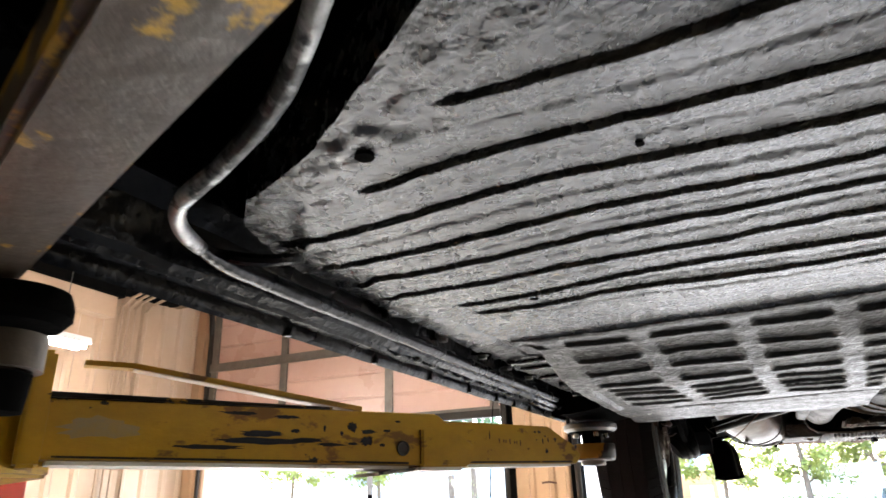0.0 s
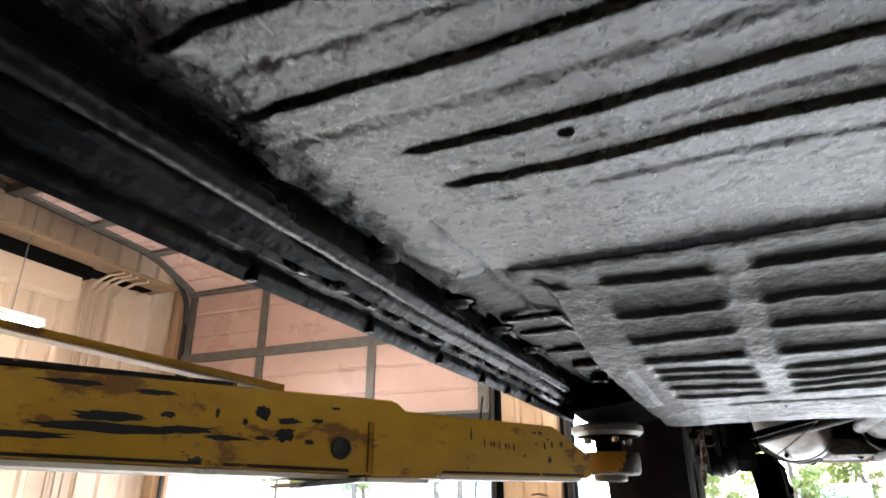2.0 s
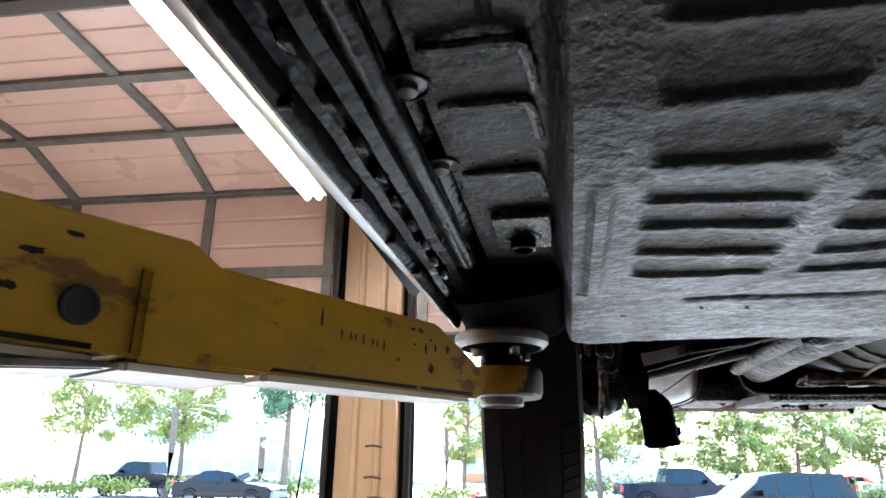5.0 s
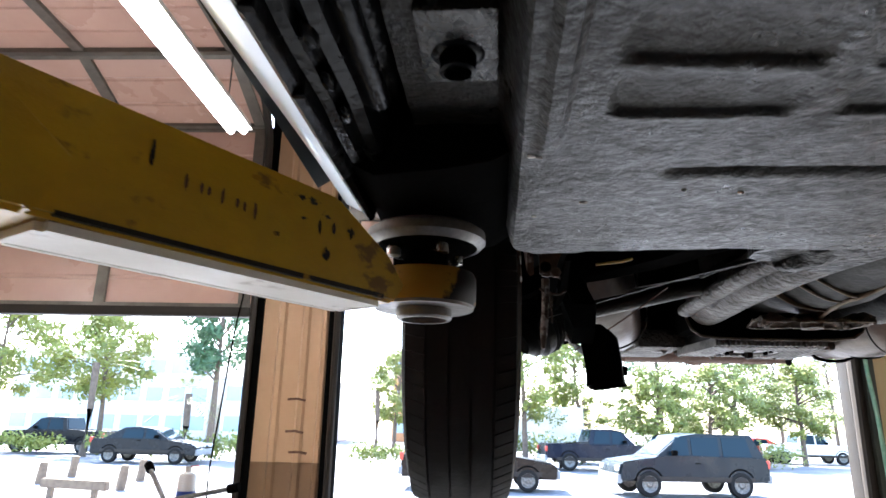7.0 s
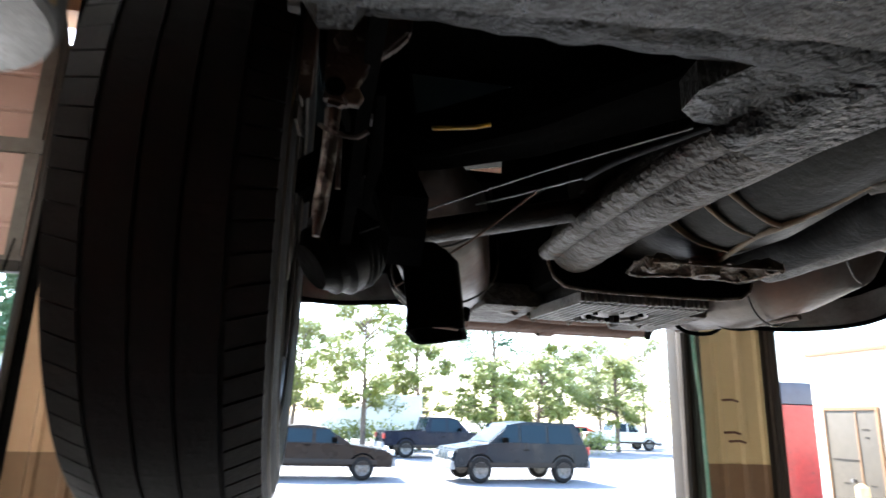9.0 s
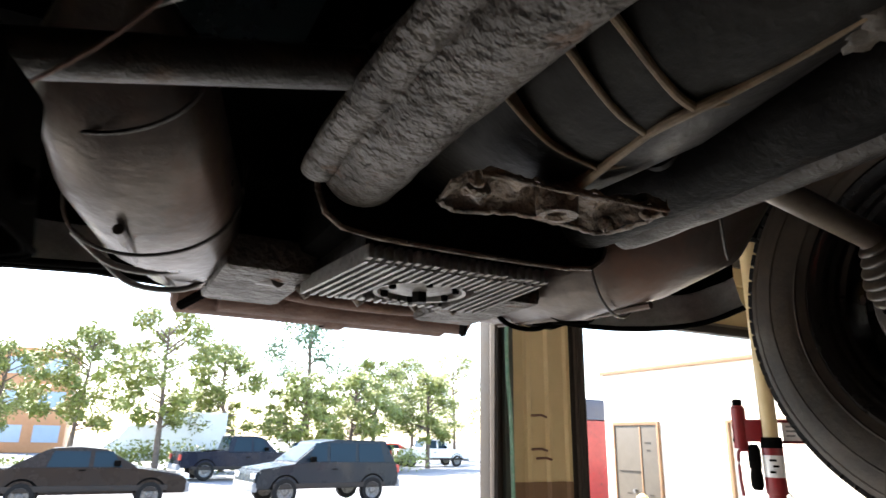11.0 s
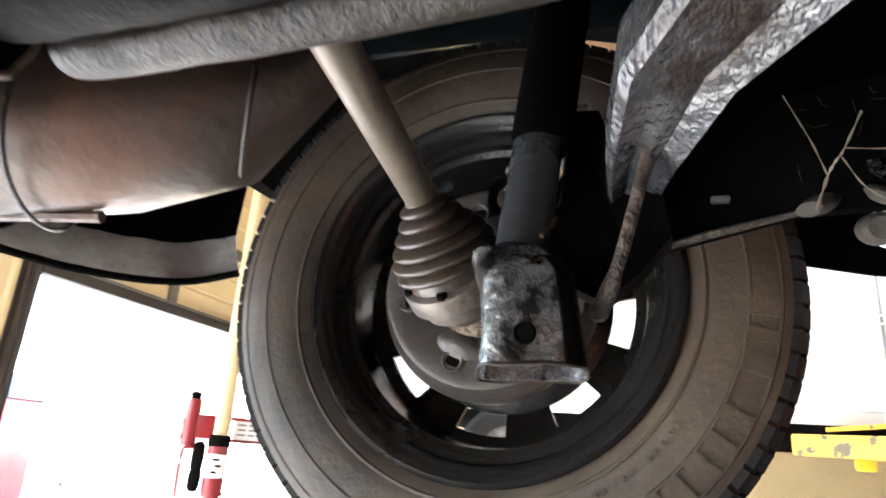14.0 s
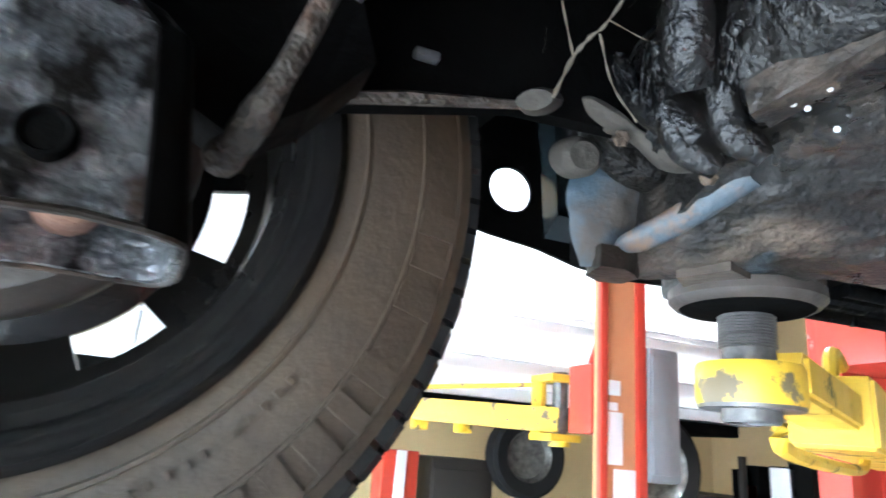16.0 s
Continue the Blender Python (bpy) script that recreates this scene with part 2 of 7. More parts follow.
YELLOW_BRIGHT = mat("bright_yellow_paint", (0.75, 0.5, 0.03), (0.6, 0.38, 0.03), rough=0.4, scale=9, bump=0.25, spot=(0.14, 0.11, 0.06), sscale=13, sthr=0.575, swidth=0.03)
RED = mat("red_lift_paint", (0.55, 0.05, 0.025), (0.4, 0.04, 0.025), rough=0.4, scale=4, bump=0.1, spot=(0.5, 0.42, 0.36), sscale=8, sthr=0.68)
DARKRED = mat("deep_red_paint", (0.22, 0.014, 0.018), (0.15, 0.01, 0.013), rough=0.4, scale=9, bump=0.15, spot=(0.05, 0.02, 0.02), sscale=14, sthr=0.62, swidth=0.06)
ORANGE = mat("faded_red_paint", (0.56, 0.27, 0.12), (0.5, 0.22, 0.1), rough=0.5, scale=3, bump=0.1)
BODY = mat("dark_blue_body_paint", (0.012, 0.0165, 0.018), (0.009, 0.012, 0.013), rough=0.18, metal=0.0, scale=3, bump=0.03, spot=(0.03, 0.028, 0.026), sscale=9, sthr=0.68, rvar=0.05, spec=0.5)
# near-white paint in place of the reflection on the dark blue body edge
EDGE_SHEEN = mat("pale_sheen_paint", (0.56, 0.58, 0.6), (0.5, 0.52, 0.54), rough=0.22, metal=0.2, scale=3, bump=0.03)
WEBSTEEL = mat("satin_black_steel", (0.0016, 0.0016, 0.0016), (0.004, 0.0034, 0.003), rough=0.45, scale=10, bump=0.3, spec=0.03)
FLAKED = mat("flaked_paint", (0.76, 0.77, 0.74), (0.32, 0.32, 0.3), rough=0.55, scale=16, bump=0.6, bscale=40)
BLUE = mat("old_blue_paint", (0.03, 0.056, 0.078), (0.02, 0.026, 0.03), rough=0.5, scale=14, bump=0.5, spot=(0.05, 0.04, 0.032), sscale=13, sthr=0.5, swidth=0.1)
BLUETAB = mat("blue_and_rusty_paint", (0.055, 0.085, 0.112), (0.045, 0.045, 0.044), rough=0.45, scale=14, bump=0.5, spot=(0.14, 0.085, 0.05), sscale=16, sthr=0.49, swidth=0.08)
TAN = mat("tan_painted_metal", (0.5, 0.32, 0.19), (0.44, 0.27, 0.15), rough=0.45, scale=2.2, bump=0.06, spot=(0.4, 0.25, 0.14), sscale=4, sthr=0.66, swidth=0.2)
SIDEWALL = mat("pinkish_tan_metal", (0.46, 0.325, 0.225), (0.4, 0.275, 0.185), rough=0.45, scale=2.2, bump=0.06, spot=(0.36, 0.24, 0.155), sscale=4, sthr=0.66, swidth=0.2)
CREAM = mat("cream_painted_metal", (0.58, 0.45, 0.24), (0.5, 0.38, 0.2), rough=0.45, scale=2.2, bump=0.06, spot=(0.3, 0.2, 0.1), sscale=4, sthr=0.67, swidth=0.2)
DOORTAN = mat("pale_tan_door", (0.075, 0.062, 0.045), (0.055, 0.044, 0.032), rough=0.5, scale=3, bump=0.05)
BROWN = mat("brown_painted_dado", (0.2, 0.115, 0.055), (0.15, 0.085, 0.045), rough=0.5, scale=3, bump=0.08)
PINK = mat("pinkish_door_steel", (0.52, 0.34, 0.28), (0.46, 0.29, 0.235), rough=0.32, scale=1.6, bump=0.05, spot=(0.45, 0.24, 0.17), sscale=3, sthr=0.62, swidth=0.25)
GALV = mat("galvanised_strip", (0.16, 0.145, 0.125), (0.09, 0.08, 0.068), rough=0.42, metal=0.4, scale=9, bump=0.1)
WOOD_CEIL = mat("brown_ceiling_board", (0.21, 0.125, 0.065), (0.145, 0.085, 0.045), rough=0.6, scale=3, bump=0.2, bscale=20)
CONCRETE = mat("shop_concrete", (0.22, 0.22, 0.215), (0.14, 0.14, 0.136), rough=0.5, scale=1.3, bump=0.2, bscale=40, spot=(0.1, 0.09, 0.085), sscale=1.8, sthr=0.62, swidth=0.1)
ASPHALT = mat("pale_asphalt", (0.24, 0.245, 0.26), (0.17, 0.175, 0.185), rough=0.85, scale=0.5, bump=0.4, bscale=50)
DARKSTEEL = mat("dark_door_frame", (0.02, 0.0165, 0.014), (0.034, 0.027, 0.021), spec=0.25, rough=0.6, scale=8, bump=0.15)
HOSE = mat("green_hose", (0.1, 0.3, 0.2), (0.3, 0.42, 0.34), rough=0.45, scale=40)
WHITEWALL = mat("white_block_wall", (0.74, 0.7, 0.62), (0.66, 0.61, 0.53), rough=0.7, scale=0.8, bump=0.1, bscale=20)
WHITE = mat("white_paint", (0.8, 0.8, 0.8), (0.72, 0.72, 0.72), rough=0.3, scale=1.5, bump=0.02)
GREY = mat("grey_plastic", (0.25, 0.26, 0.27), (0.2, 0.21, 0.22), rough=0.45, scale=5, bump=0.05)
LEAF = mat("broad_leaves", (0.24, 0.26, 0.05), (0.11, 0.14, 0.03), rough=0.55, scale=1.5, bump=0.1, spot=(0.22, 0.24, 0.04), sscale=0.9, sthr=0.55, swidth=0.1)
GREENGREY = mat("grey_green_steel", (0.06, 0.065, 0.05), (0.035, 0.037, 0.03), rough=0.5, scale=6, bump=0.1)
DARKWOOD = mat("dark_beam", (0.05, 0.035, 0.026), (0.03, 0.022, 0.017), rough=0.7, scale=4, bump=0.2)
PINE = mat("pine_needles", (0.08, 0.15, 0.06), (0.04, 0.09, 0.04), rough=0.6, scale=2)
BARK = mat("bark", (0.16, 0.12, 0.09), (0.09, 0.065, 0.05), rough=0.9, scale=6, bump=0.6, bscale=20)
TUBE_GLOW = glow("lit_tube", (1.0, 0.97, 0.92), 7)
GLASS = glass("dark_glass")


# ---------------------------------------------------------------- mesh helpers
def thing(name, at, label, category, group="", kind=""):
    e = new(name)
    e.empty_display_size = 0.1
    e.location = at
    return tagged(e, label, category, group, kind)


def mesh_of(bm, material, smooth=True):
    me = bpy.data.meshes.new("mesh")
    bmesh.ops.recalc_face_normals(bm, faces=bm.faces[:])
    bm.to_mesh(me)
    bm.free()
    me.materials.append(material)
    if smooth:
        me.shade_smooth()
        me.set_sharp_from_angle(angle=radians(35))
    return me


def part(name, bm, material, parent, label="", smooth=True):
    """One mesh object under a thing or a part; its mesh is in the thing's own world place."""
    ob = new(name, bm if isinstance(bm, bpy.types.Mesh) else mesh_of(bm, material, smooth))
    ob.parent = parent
    if parent.type == "EMPTY":
        ob.matrix_parent_inverse = Matrix.Translation(-parent.location)
    return tagged(ob, label)


def solo(name, bm, material, label, category, group="", kind="", smooth=True):
    return tagged(new(name, mesh_of(bm, material, smooth)), label, category, group, kind)


def box(x0, x1, y0, y1, z0, z1, bev=0.0, bm=None, m=None, seg=2):
    bm = bm or bmesh.new()
    vs = bmesh.ops.create_cube(bm, size=1)["verts"]
    for v in vs:
        v.co = Vector(((x0 + x1) / 2 + v.co.x * (x1 - x0), (y0 + y1) / 2 + v.co.y * (y1 - y0), (z0 + z1) / 2 + v.co.z * (z1 - z0)))
    if bev:
        es = list({e for v in vs for e in v.link_edges})
        vs = bmesh.ops.bevel(bm, geom=es, offset=bev, segments=seg, affect="EDGES", profile=0.6)["verts"]
    if m:
        bmesh.ops.transform(bm, matrix=m, verts=list({v for v in vs}))
    return bm


def rings(bm, loops, closed=True, cap=True):
    """Skins a row of point loops."""
    rows = [[bm.verts.new(p) for p in loop] for loop in loops]
    n = len(rows[0])
    for a, b in zip(rows, rows[1:]):
        for i in range(n if closed else n - 1):
            j = (i + 1) % n
            bm.faces.new((a[i], a[j], b[j], b[i]))
    if cap and closed:
        bm.faces.new(rows[0][::-1])
        bm.faces.new(rows[-1])
    return bm


def tube(pts, r, seg=16, bm=None, flat=1.0, cap=True, up=(0, 0, 1), wob=0.0):
    """A round or flattened bar along points; r is a number or one for each point."""
    bm = bm or bmesh.new()
    pts = [Vector(p) for p in pts]
    rs = r if isinstance(r, (list, tuple)) else [r] * len(pts)
    loops = []
    for i, p in enumerate(pts):
        d = (pts[min(i + 1, len(pts) - 1)] - pts[max(i - 1, 0)]).normalized()
        u = Vector(up)
        s = d.cross(u)
        if s.length < 1e-3:
            s = d.cross(Vector((1, 0, 0)))
        s.normalize()
        u = s.cross(d).normalized()
        loop = []
        for k in range(seg):
            a = 2 * math.pi * k / seg
            q = s * math.cos(a) + u * math.sin(a) * flat
            w = 1 + wob * noise.noise((p + q * rs[i]) * 40) if wob else 1
            loop.append(p + q * rs[i] * w)
        loops.append(loop)
    return rings(bm, loops, cap=cap)


def curve(pts, n=8):
    """Catmull-Rom points through pts."""
    P = [Vector(p) for p in pts]
    P = [2 * P[0] - P[1]] + P + [2 * P[-1] - P[-2]]
    out = []
    for i in range(1, len(P) - 2):
        a, b, c, d = P[i - 1], P[i], P[i + 1], P[i + 2]
        for k in range(n):
            t = k / n
            out.append(0.5 * (2 * b + (c - a) * t + (2 * a - 5 * b + 4 * c - d) * t * t + (3 * b - a - 3 * c + d) * t ** 3))
    out.append(P[-2])
    return out


def lathe(profile, m=None, seg=48, bm=None, closed=False):
    """Turns (radius, height) points about z, then places them by m."""
    bm = bm or bmesh.new()
    m = m or Matrix()
    loops = [[m @ Vector((r * math.cos(2 * math.pi * k / seg), r * math.sin(2 * math.pi * k / seg), h)) for k in range(seg)] for r, h in profile]
    if closed:
        loops.append(loops[0])
    rows = [[bm.verts.new(p) for p in loop] for loop in (loops[:-1] if closed else loops)]
    if closed:
        rows.append(rows[0])
    for a, b in zip(rows, rows[1:]):
        for i in range(seg):
            j = (i + 1) % seg
            bm.faces.new((a[i], a[j], b[j], b[i]))
    if not closed:
        for row, rev in ((rows[0], True), (rows[-1], False)):
            bm.faces.new(row[::-1] if rev else row)
    return bm


def prism(outline, h0, h1, axis="z", bm=None, bev=0.0):
    """An outline of 2D points pushed along one axis."""
    bm = bm or bmesh.new()
    put = {"z": lambda a, b, h: (a, b, h), "y": lambda a, b, h: (a, h, b), "x": lambda a, b, h: (h, a, b)}[axis]
    rings(bm, [[Vector(put(a, b, h)) for a, b in outline] for h in (h0, h1)])
    if bev:
        bmesh.ops.bevel(bm, geom=bm.edges[:], offset=bev, segments=2, affect="EDGES")
    return bm


def sheet(nx, ny, fn, thick=0.0, bm=None):
    """A grid surface from fn(u, v), with a thickness upward."""
    bm = bm or bmesh.new()
    g = [[bm.verts.new(fn(i / nx, j / ny)) for j in range(ny + 1)] for i in range(nx + 1)]
    for i in range(nx):
        for j in range(ny):
            bm.faces.new((g[i][j], g[i + 1][j], g[i + 1][j + 1], g[i][j + 1]))
    if thick:
        rim_ = [g[i][0] for i in range(nx + 1)] + [g[nx][j] for j in range(1, ny + 1)] + [g[i][ny] for i in range(nx - 1, -1, -1)] + [g[0][j] for j in range(ny - 1, 0, -1)]
        up = [bm.verts.new(v.co + Vector((0, 0, thick))) for v in rim_]
        for k in range(len(rim_)):
            n = (k + 1) % len(rim_)
            bm.faces.new((rim_[k], rim_[n], up[n], up[k]))
    return bm


def smooth01(a, b, x):
    t = min(1, max(0, (x - a) / (b - a)))
    return t * t * (3 - 2 * t)


def bolt(p, r, h, axis, material, parent, name="bolt"):
    q = Vector(axis).normalized().to_track_quat("Z", "Y").to_matrix().to_4x4()
    return part(name, lathe([(r, 0), (r, h * 0.8), (r * 0.85, h)], Matrix.Translation(p) @ q, seg=6), material, parent)


# ---------------------------------------------------------------- building
WALL_Y = 2.85
BAYS = [(-5.05, -2.02), (-1.455, 1.645), (2.285, 5.5)]   # door openings in the front wall
X_LEFT, X_RIGHT, Y_BACK, CEIL = -5.35, 7.4, -7.0, 4.16


def structure(name, bm, material, label, category, smooth=False):
    return solo(name, bm, material, label, category, kind="structure", smooth=smooth)


structure("ground", sheet(60, 60, lambda u, v: Vector((-220 + 440 * u, WALL_Y + 0.2 + 400 * v, -0.02))), ASPHALT, "pale sunlit asphalt of the parking lot outside the doors", "ground")
structure("floor", box(X_LEFT, X_RIGHT, Y_BACK, WALL_Y + 0.2, -0.2, 0.0), CONCRETE, "stained grey concrete floor of the workshop", "floor")
structure("ceiling", box(X_LEFT, X_RIGHT, Y_BACK, WALL_Y + 0.1, CEIL, CEIL + 0.1), WOOD_CEIL, "brown board ceiling of the workshop", "ceiling")
structure("wall_back", box(X_LEFT, X_RIGHT, Y_BACK - 0.15, Y_BACK, 0, CEIL), CREAM, "plain cream wall closing the workshop", "wall")
structure("wall_right", box(X_RIGHT, X_RIGHT + 0.15, Y_BACK, WALL_Y + 0.1, 0, CEIL), CREAM, "plain cream wall closing the workshop", "wall")


def ribbed(x0, x1, y, z0, z1, pitch, depth, back=0.12, axis="x"):
    """A metal wall panel with upright trapezoid ribs on the shop side."""
    pts, x = [], x0
    while x < x1 - 1e-6:
        e = min(x + pitch, x1)
        w = e - x
        pts += [(x, 0), (x + w * 0.62, 0), (x + w * 0.72, depth), (x + w * 0.9, depth), (x + w * 0.99, 0)]
        x = e
    pts += [(x1, 0), (x1, -back), (x0, -back)]
    if axis == "x":
        return prism([(px, y - d) for px, d in pts], z0, z1, "z")
    return prism([(y + d, px) for px, d in pts], z0, z1, "z")


for k, (a, b, material, lab) in enumerate(((BAYS[0][1], BAYS[1][0], TAN, "orange-tan"), (BAYS[1][1], BAYS[2][0], CREAM, "cream"))):
    ja, jb = ((0.06, 0.08), (0.145, 0.05))[k]
    w = structure(f"wall_pier_{k + 1}", ribbed(a + ja, b - jb, WALL_Y, 0.0, CEIL, 0.155, 0.018, 0.12), material, f"{lab} ribbed metal pier between two door openings", "wall")
    part("dado", ribbed(a + ja + 0.002, b - jb - 0.002, WALL_Y - 0.004, 0.0, 1.56, 0.155, 0.018, 0.02), BROWN, w, "brown painted lower band", smooth=False)
    for x0, x1, side in ((a, a + ja, 1), (b - jb, b, -1)):
        part("corner_trim", box(x0, x1, WALL_Y - 0.01, WALL_Y + 0.1, 0, CEIL, 0.006), DARKSTEEL if k else BLACK, w, "dark door jamb")
        seal = x0 + 0.012 if side > 0 else x1 - 0.012
        part("weather_seal", box(seal - 0.012, seal + 0.012, WALL_Y - 0.035, WALL_Y - 0.012, 0, CEIL - 0.4, 0.004), DARKWOOD if k else BLACK, w, "worn brown weather seal")
        if ja > 0.1 and side > 0:
            part("track_channel", box(x0 + 0.085, x1 - 0.004, WALL_Y - 0.05, WALL_Y - 0.012, 0, CEIL - 0.4, 0.004), GREENGREY, w, "grey-green door track channel")
    for n, (px, pz) in enumerate(((a + 0.33, 1.93), (a + 0.33, 1.74), (a + 0.36, 1.69 if k else 1.62))):
        part("latch", tube([(px - 0.06, WALL_Y - 0.035, pz), (px, WALL_Y - 0.05, pz + 0.004), (px + 0.05, WALL_Y - 0.035, pz - 0.006)], 0.007, 8), RUST, w, "rusty hook")
structure("wall_front_left", ribbed(X_LEFT, BAYS[0][0], WALL_Y, 0, CEIL, 0.155, 0.018, 0.25), TAN, "orange-tan ribbed metal wall beside the door", "wall")
structure("wall_front_right", ribbed(BAYS[2][1], X_RIGHT, WALL_Y, 0, CEIL, 0.3, 0.018, 0.25), CREAM, "cream ribbed metal wall beside the door", "wall")
for k, (a, b) in enumerate(BAYS):
    structure(f"wall_lintel_{k + 1}", box(a, b, WALL_Y, WALL_Y + 0.2, 4.0, CEIL), TAN, "metal wall above the overhead door", "wall")
left = structure("wall_left", ribbed(Y_BACK, WALL_Y, X_LEFT + 0.02, 0, CEIL, 0.23, 0.02, 0.12, axis="y"), SIDEWALL, "orange-tan ribbed metal side wall with conduits", "wall")
for y in (1.86, 1.93, 2.0, 2.12):
    part("conduit", tube([(X_LEFT + 0.07, y, 0.4), (X_LEFT + 0.07, y, 3.56), (X_LEFT + 0.1, y + 0.05, 3.64), (X_LEFT + 0.2, y + 0.08, 3.69), (X_LEFT + 0.34, y + 0.1, 3.7)], 0.014, 8), SIDEWALL, left, "painted conduit")
for k, y in enumerate((-4.0, -1.6, 0.75)):
    structure(f"ceiling_beam_{k + 1}", box(X_LEFT, X_RIGHT, y - 0.06, y + 0.06, CEIL - 0.07, CEIL, 0.004), DARKWOOD, "dark beam under the ceiling", "beam")


structure("ceiling_soffit", box(X_LEFT + 0.02, -4.98, Y_BACK, WALL_Y - 0.3, 3.71, 3.74, 0.003), WOOD_CEIL, "lower brown board along the side wall", "ceiling")
# solid black strip, its colour standing in for the dark of a gap
structure("ceiling_beam_4", box(X_LEFT + 0.02, X_LEFT + 0.19, Y_BACK, 1.78, 3.6, 3.706, 0.004), BLACK, "black gap strip above the boxed duct", "beam")
structure("ceiling_beam_5", box(X_LEFT + 0.02, X_LEFT + 0.17, Y_BACK, 1.72, 3.41, 3.596, 0.006), SIDEWALL, "tan boxed duct along the side wall", "beam")
ragged = bmesh.new()
rings(ragged, [[Vector((X_LEFT + 0.03 + a, 1.79 + 0.06 * k, 3.707 - h * (0.03 + 0.035 * abs(noise.noise(Vector((k * 0.7, 2, 0))))) * (1 - k / 14))) for a, h in ((0, 0), (0.0, 1), (0.1, 1), (0.13, 0))] for k in range(12)])
structure("ceiling_trim", ragged, BLACK, "ragged dark edge where the wall meets the ceiling", "trim")


def overhead_door(number, x0, x1, material, bottom=2.45, deep=2.0):
    """A sectional door, partly raised: upright over the opening, then bent back under the ceiling."""
    d = thing(f"door_{number}", ((x0 + x1) / 2, WALL_Y - 0.06, bottom), "partly raised sectional steel door with grey strips", "overhead door", kind="structure")
    # the line that the sections follow, seen from the side: (y, z)
    line = [(WALL_Y - 0.05, bottom), (WALL_Y - 0.05, 3.11), (WALL_Y - 0.06, 3.745), (WALL_Y - 0.66, 3.96), (WALL_Y - 1.28, 3.985), (WALL_Y - 1.9, 4.0)]
    for (ya, za), (yb, zb) in zip(line, line[1:]):
        v = Vector((0, yb - ya, zb - za))
        n = Vector((0, -v.z, v.y)).normalized()
        if n.z > 0 and abs(v.y) > abs(v.z):
            n = -n
        if abs(v.z) > abs(v.y):
            n = Vector((0, -1, 0))
        bm = bmesh.new()
        # one pressed panel with two shallow grooves along it
        prof = []
        for k, f in enumerate((0.012, 0.31, 0.325, 0.345, 0.36, 0.64, 0.655, 0.675, 0.69, 0.988)):
            deep_ = 0.009 if k in (2, 3, 6, 7) else 0.0
            prof.append(Vector((0, ya, za)) + v * f - n * deep_)
        back = [p - n * 0.04 for p in (prof[-1], prof[0])]
        rings(bm, [[Vector((x, p.y, p.z)) for p in prof + back] for x in (x0 + 0.01, x1 - 0.01)])
        panel = part("panel", bm, material, d, smooth=False)
        # strips: along the joint and upright stiles
        m0, m1 = Vector((0, ya, za)) + n * 0.018, Vector((0, ya, za)) + v + n * 0.018
        for w, c in ((0.05, m0 + v * 0.03), (0.03, m1 - v * 0.03)):
            t = v.normalized() * w / 2
            part("strip", rings(bmesh.new(), [[Vector((x, *(c + s).yz)) for s in (-t - n * 0.02, t - n * 0.02, t + n * 0.012, -t + n * 0.012)] for x in (x0 + 0.01, x1 - 0.01)]), GALV, panel, smooth=False)
        for share in (0.02, 0.298, 0.667, 0.98):
            x = x0 + (x1 - x0) * share
            a, b = m0 + v * 0.02, m1 - v * 0.02
            part("stile", rings(bmesh.new(), [[Vector((x + sx, *(q + n * h).yz)) for sx, h in ((-0.035, -0.02), (0.035, -0.02), (0.035, 0.006), (-0.035, 0.006))] for q in (a, b)]), GALV, panel, smooth=False)
    for x, s in ((x0 - 0.01, -1), (x1 + 0.01, 1)):
        path = [(x, WALL_Y - 0.07, 0.1)] + curve([(x, WALL_Y - 0.07, 3.45), (x, WALL_Y - 0.12, 3.7), (x, WALL_Y - 0.35, 3.9), (x, WALL_Y - 0.72, 3.98)], 5) + [(x, WALL_Y - 3.0, 4.04)]
        part("track", tube(path, 0.028, 6, flat=1.0), DARKSTEEL, d, "dark curved track")
    part("top_rail", box(x0 + 0.01, x1 - 0.01, WALL_Y - 1.99, WALL_Y - 1.9, 3.95, 4.02, 0.006), DARKWOOD, d, "brown rail along the door's upper edge")
    part("bottom_rail", box(x0 + 0.01, x1 - 0.01, WALL_Y - 0.09, WALL_Y - 0.02, bottom - 0.04, bottom + 0.02, 0.006), DARKSTEEL, d, "dark rubber-edged bottom rail")
    return d


overhead_door(1, *BAYS[0], PINK, 2.47)
overhead_door(2, *BAYS[1], PINK, 2.62)
overhead_door(3, *BAYS[2], CREAM, 2.58)


# ---------------------------------------------------------------- the raised car: an old rear-engined saloon, tail to the doors
CX = 0.02            # its centre line
WZ = 1.985           # height of the wheel centres
PAN = 2.045          # height of the floor pan
car = thing("car", (CX, -1.0, 1.66), "old dark blue rear-engined car raised on a lift, black undercoat below", "car")


TURN = Matrix.Translation((CX, -0.6, 0)) @ Matrix.Rotation(radians(-2.3), 4, "Z") @ Matrix.Translation((-CX, 0.6, 0))   # the body stands slightly askew
SWAGES = ((-1.854, 0.46), (-1.79, 0.553), (-1.728, 0.674), (-1.666, 0.677), (-1.611, 0.681), (-1.55, 0.684), (-1.487, 0.618), (-1.436, 0.617))
TRAY_Y = -1.276


def tray_depth(y):
    """How far the rear tray hangs below the floor."""
    pts = ((-1.29, 0.0), (-1.226, 0.008), (-1.173, 0.022), (-1.118, 0.034), (-1.04, 0.045), (-0.96, 0.049), (-0.3, 0.05))
    for (a, da), (b, db) in zip(pts, pts[1:]):
        if y <= b:
            return da + (db - da) * max(0, (y - a) / (b - a))
    return 0.05


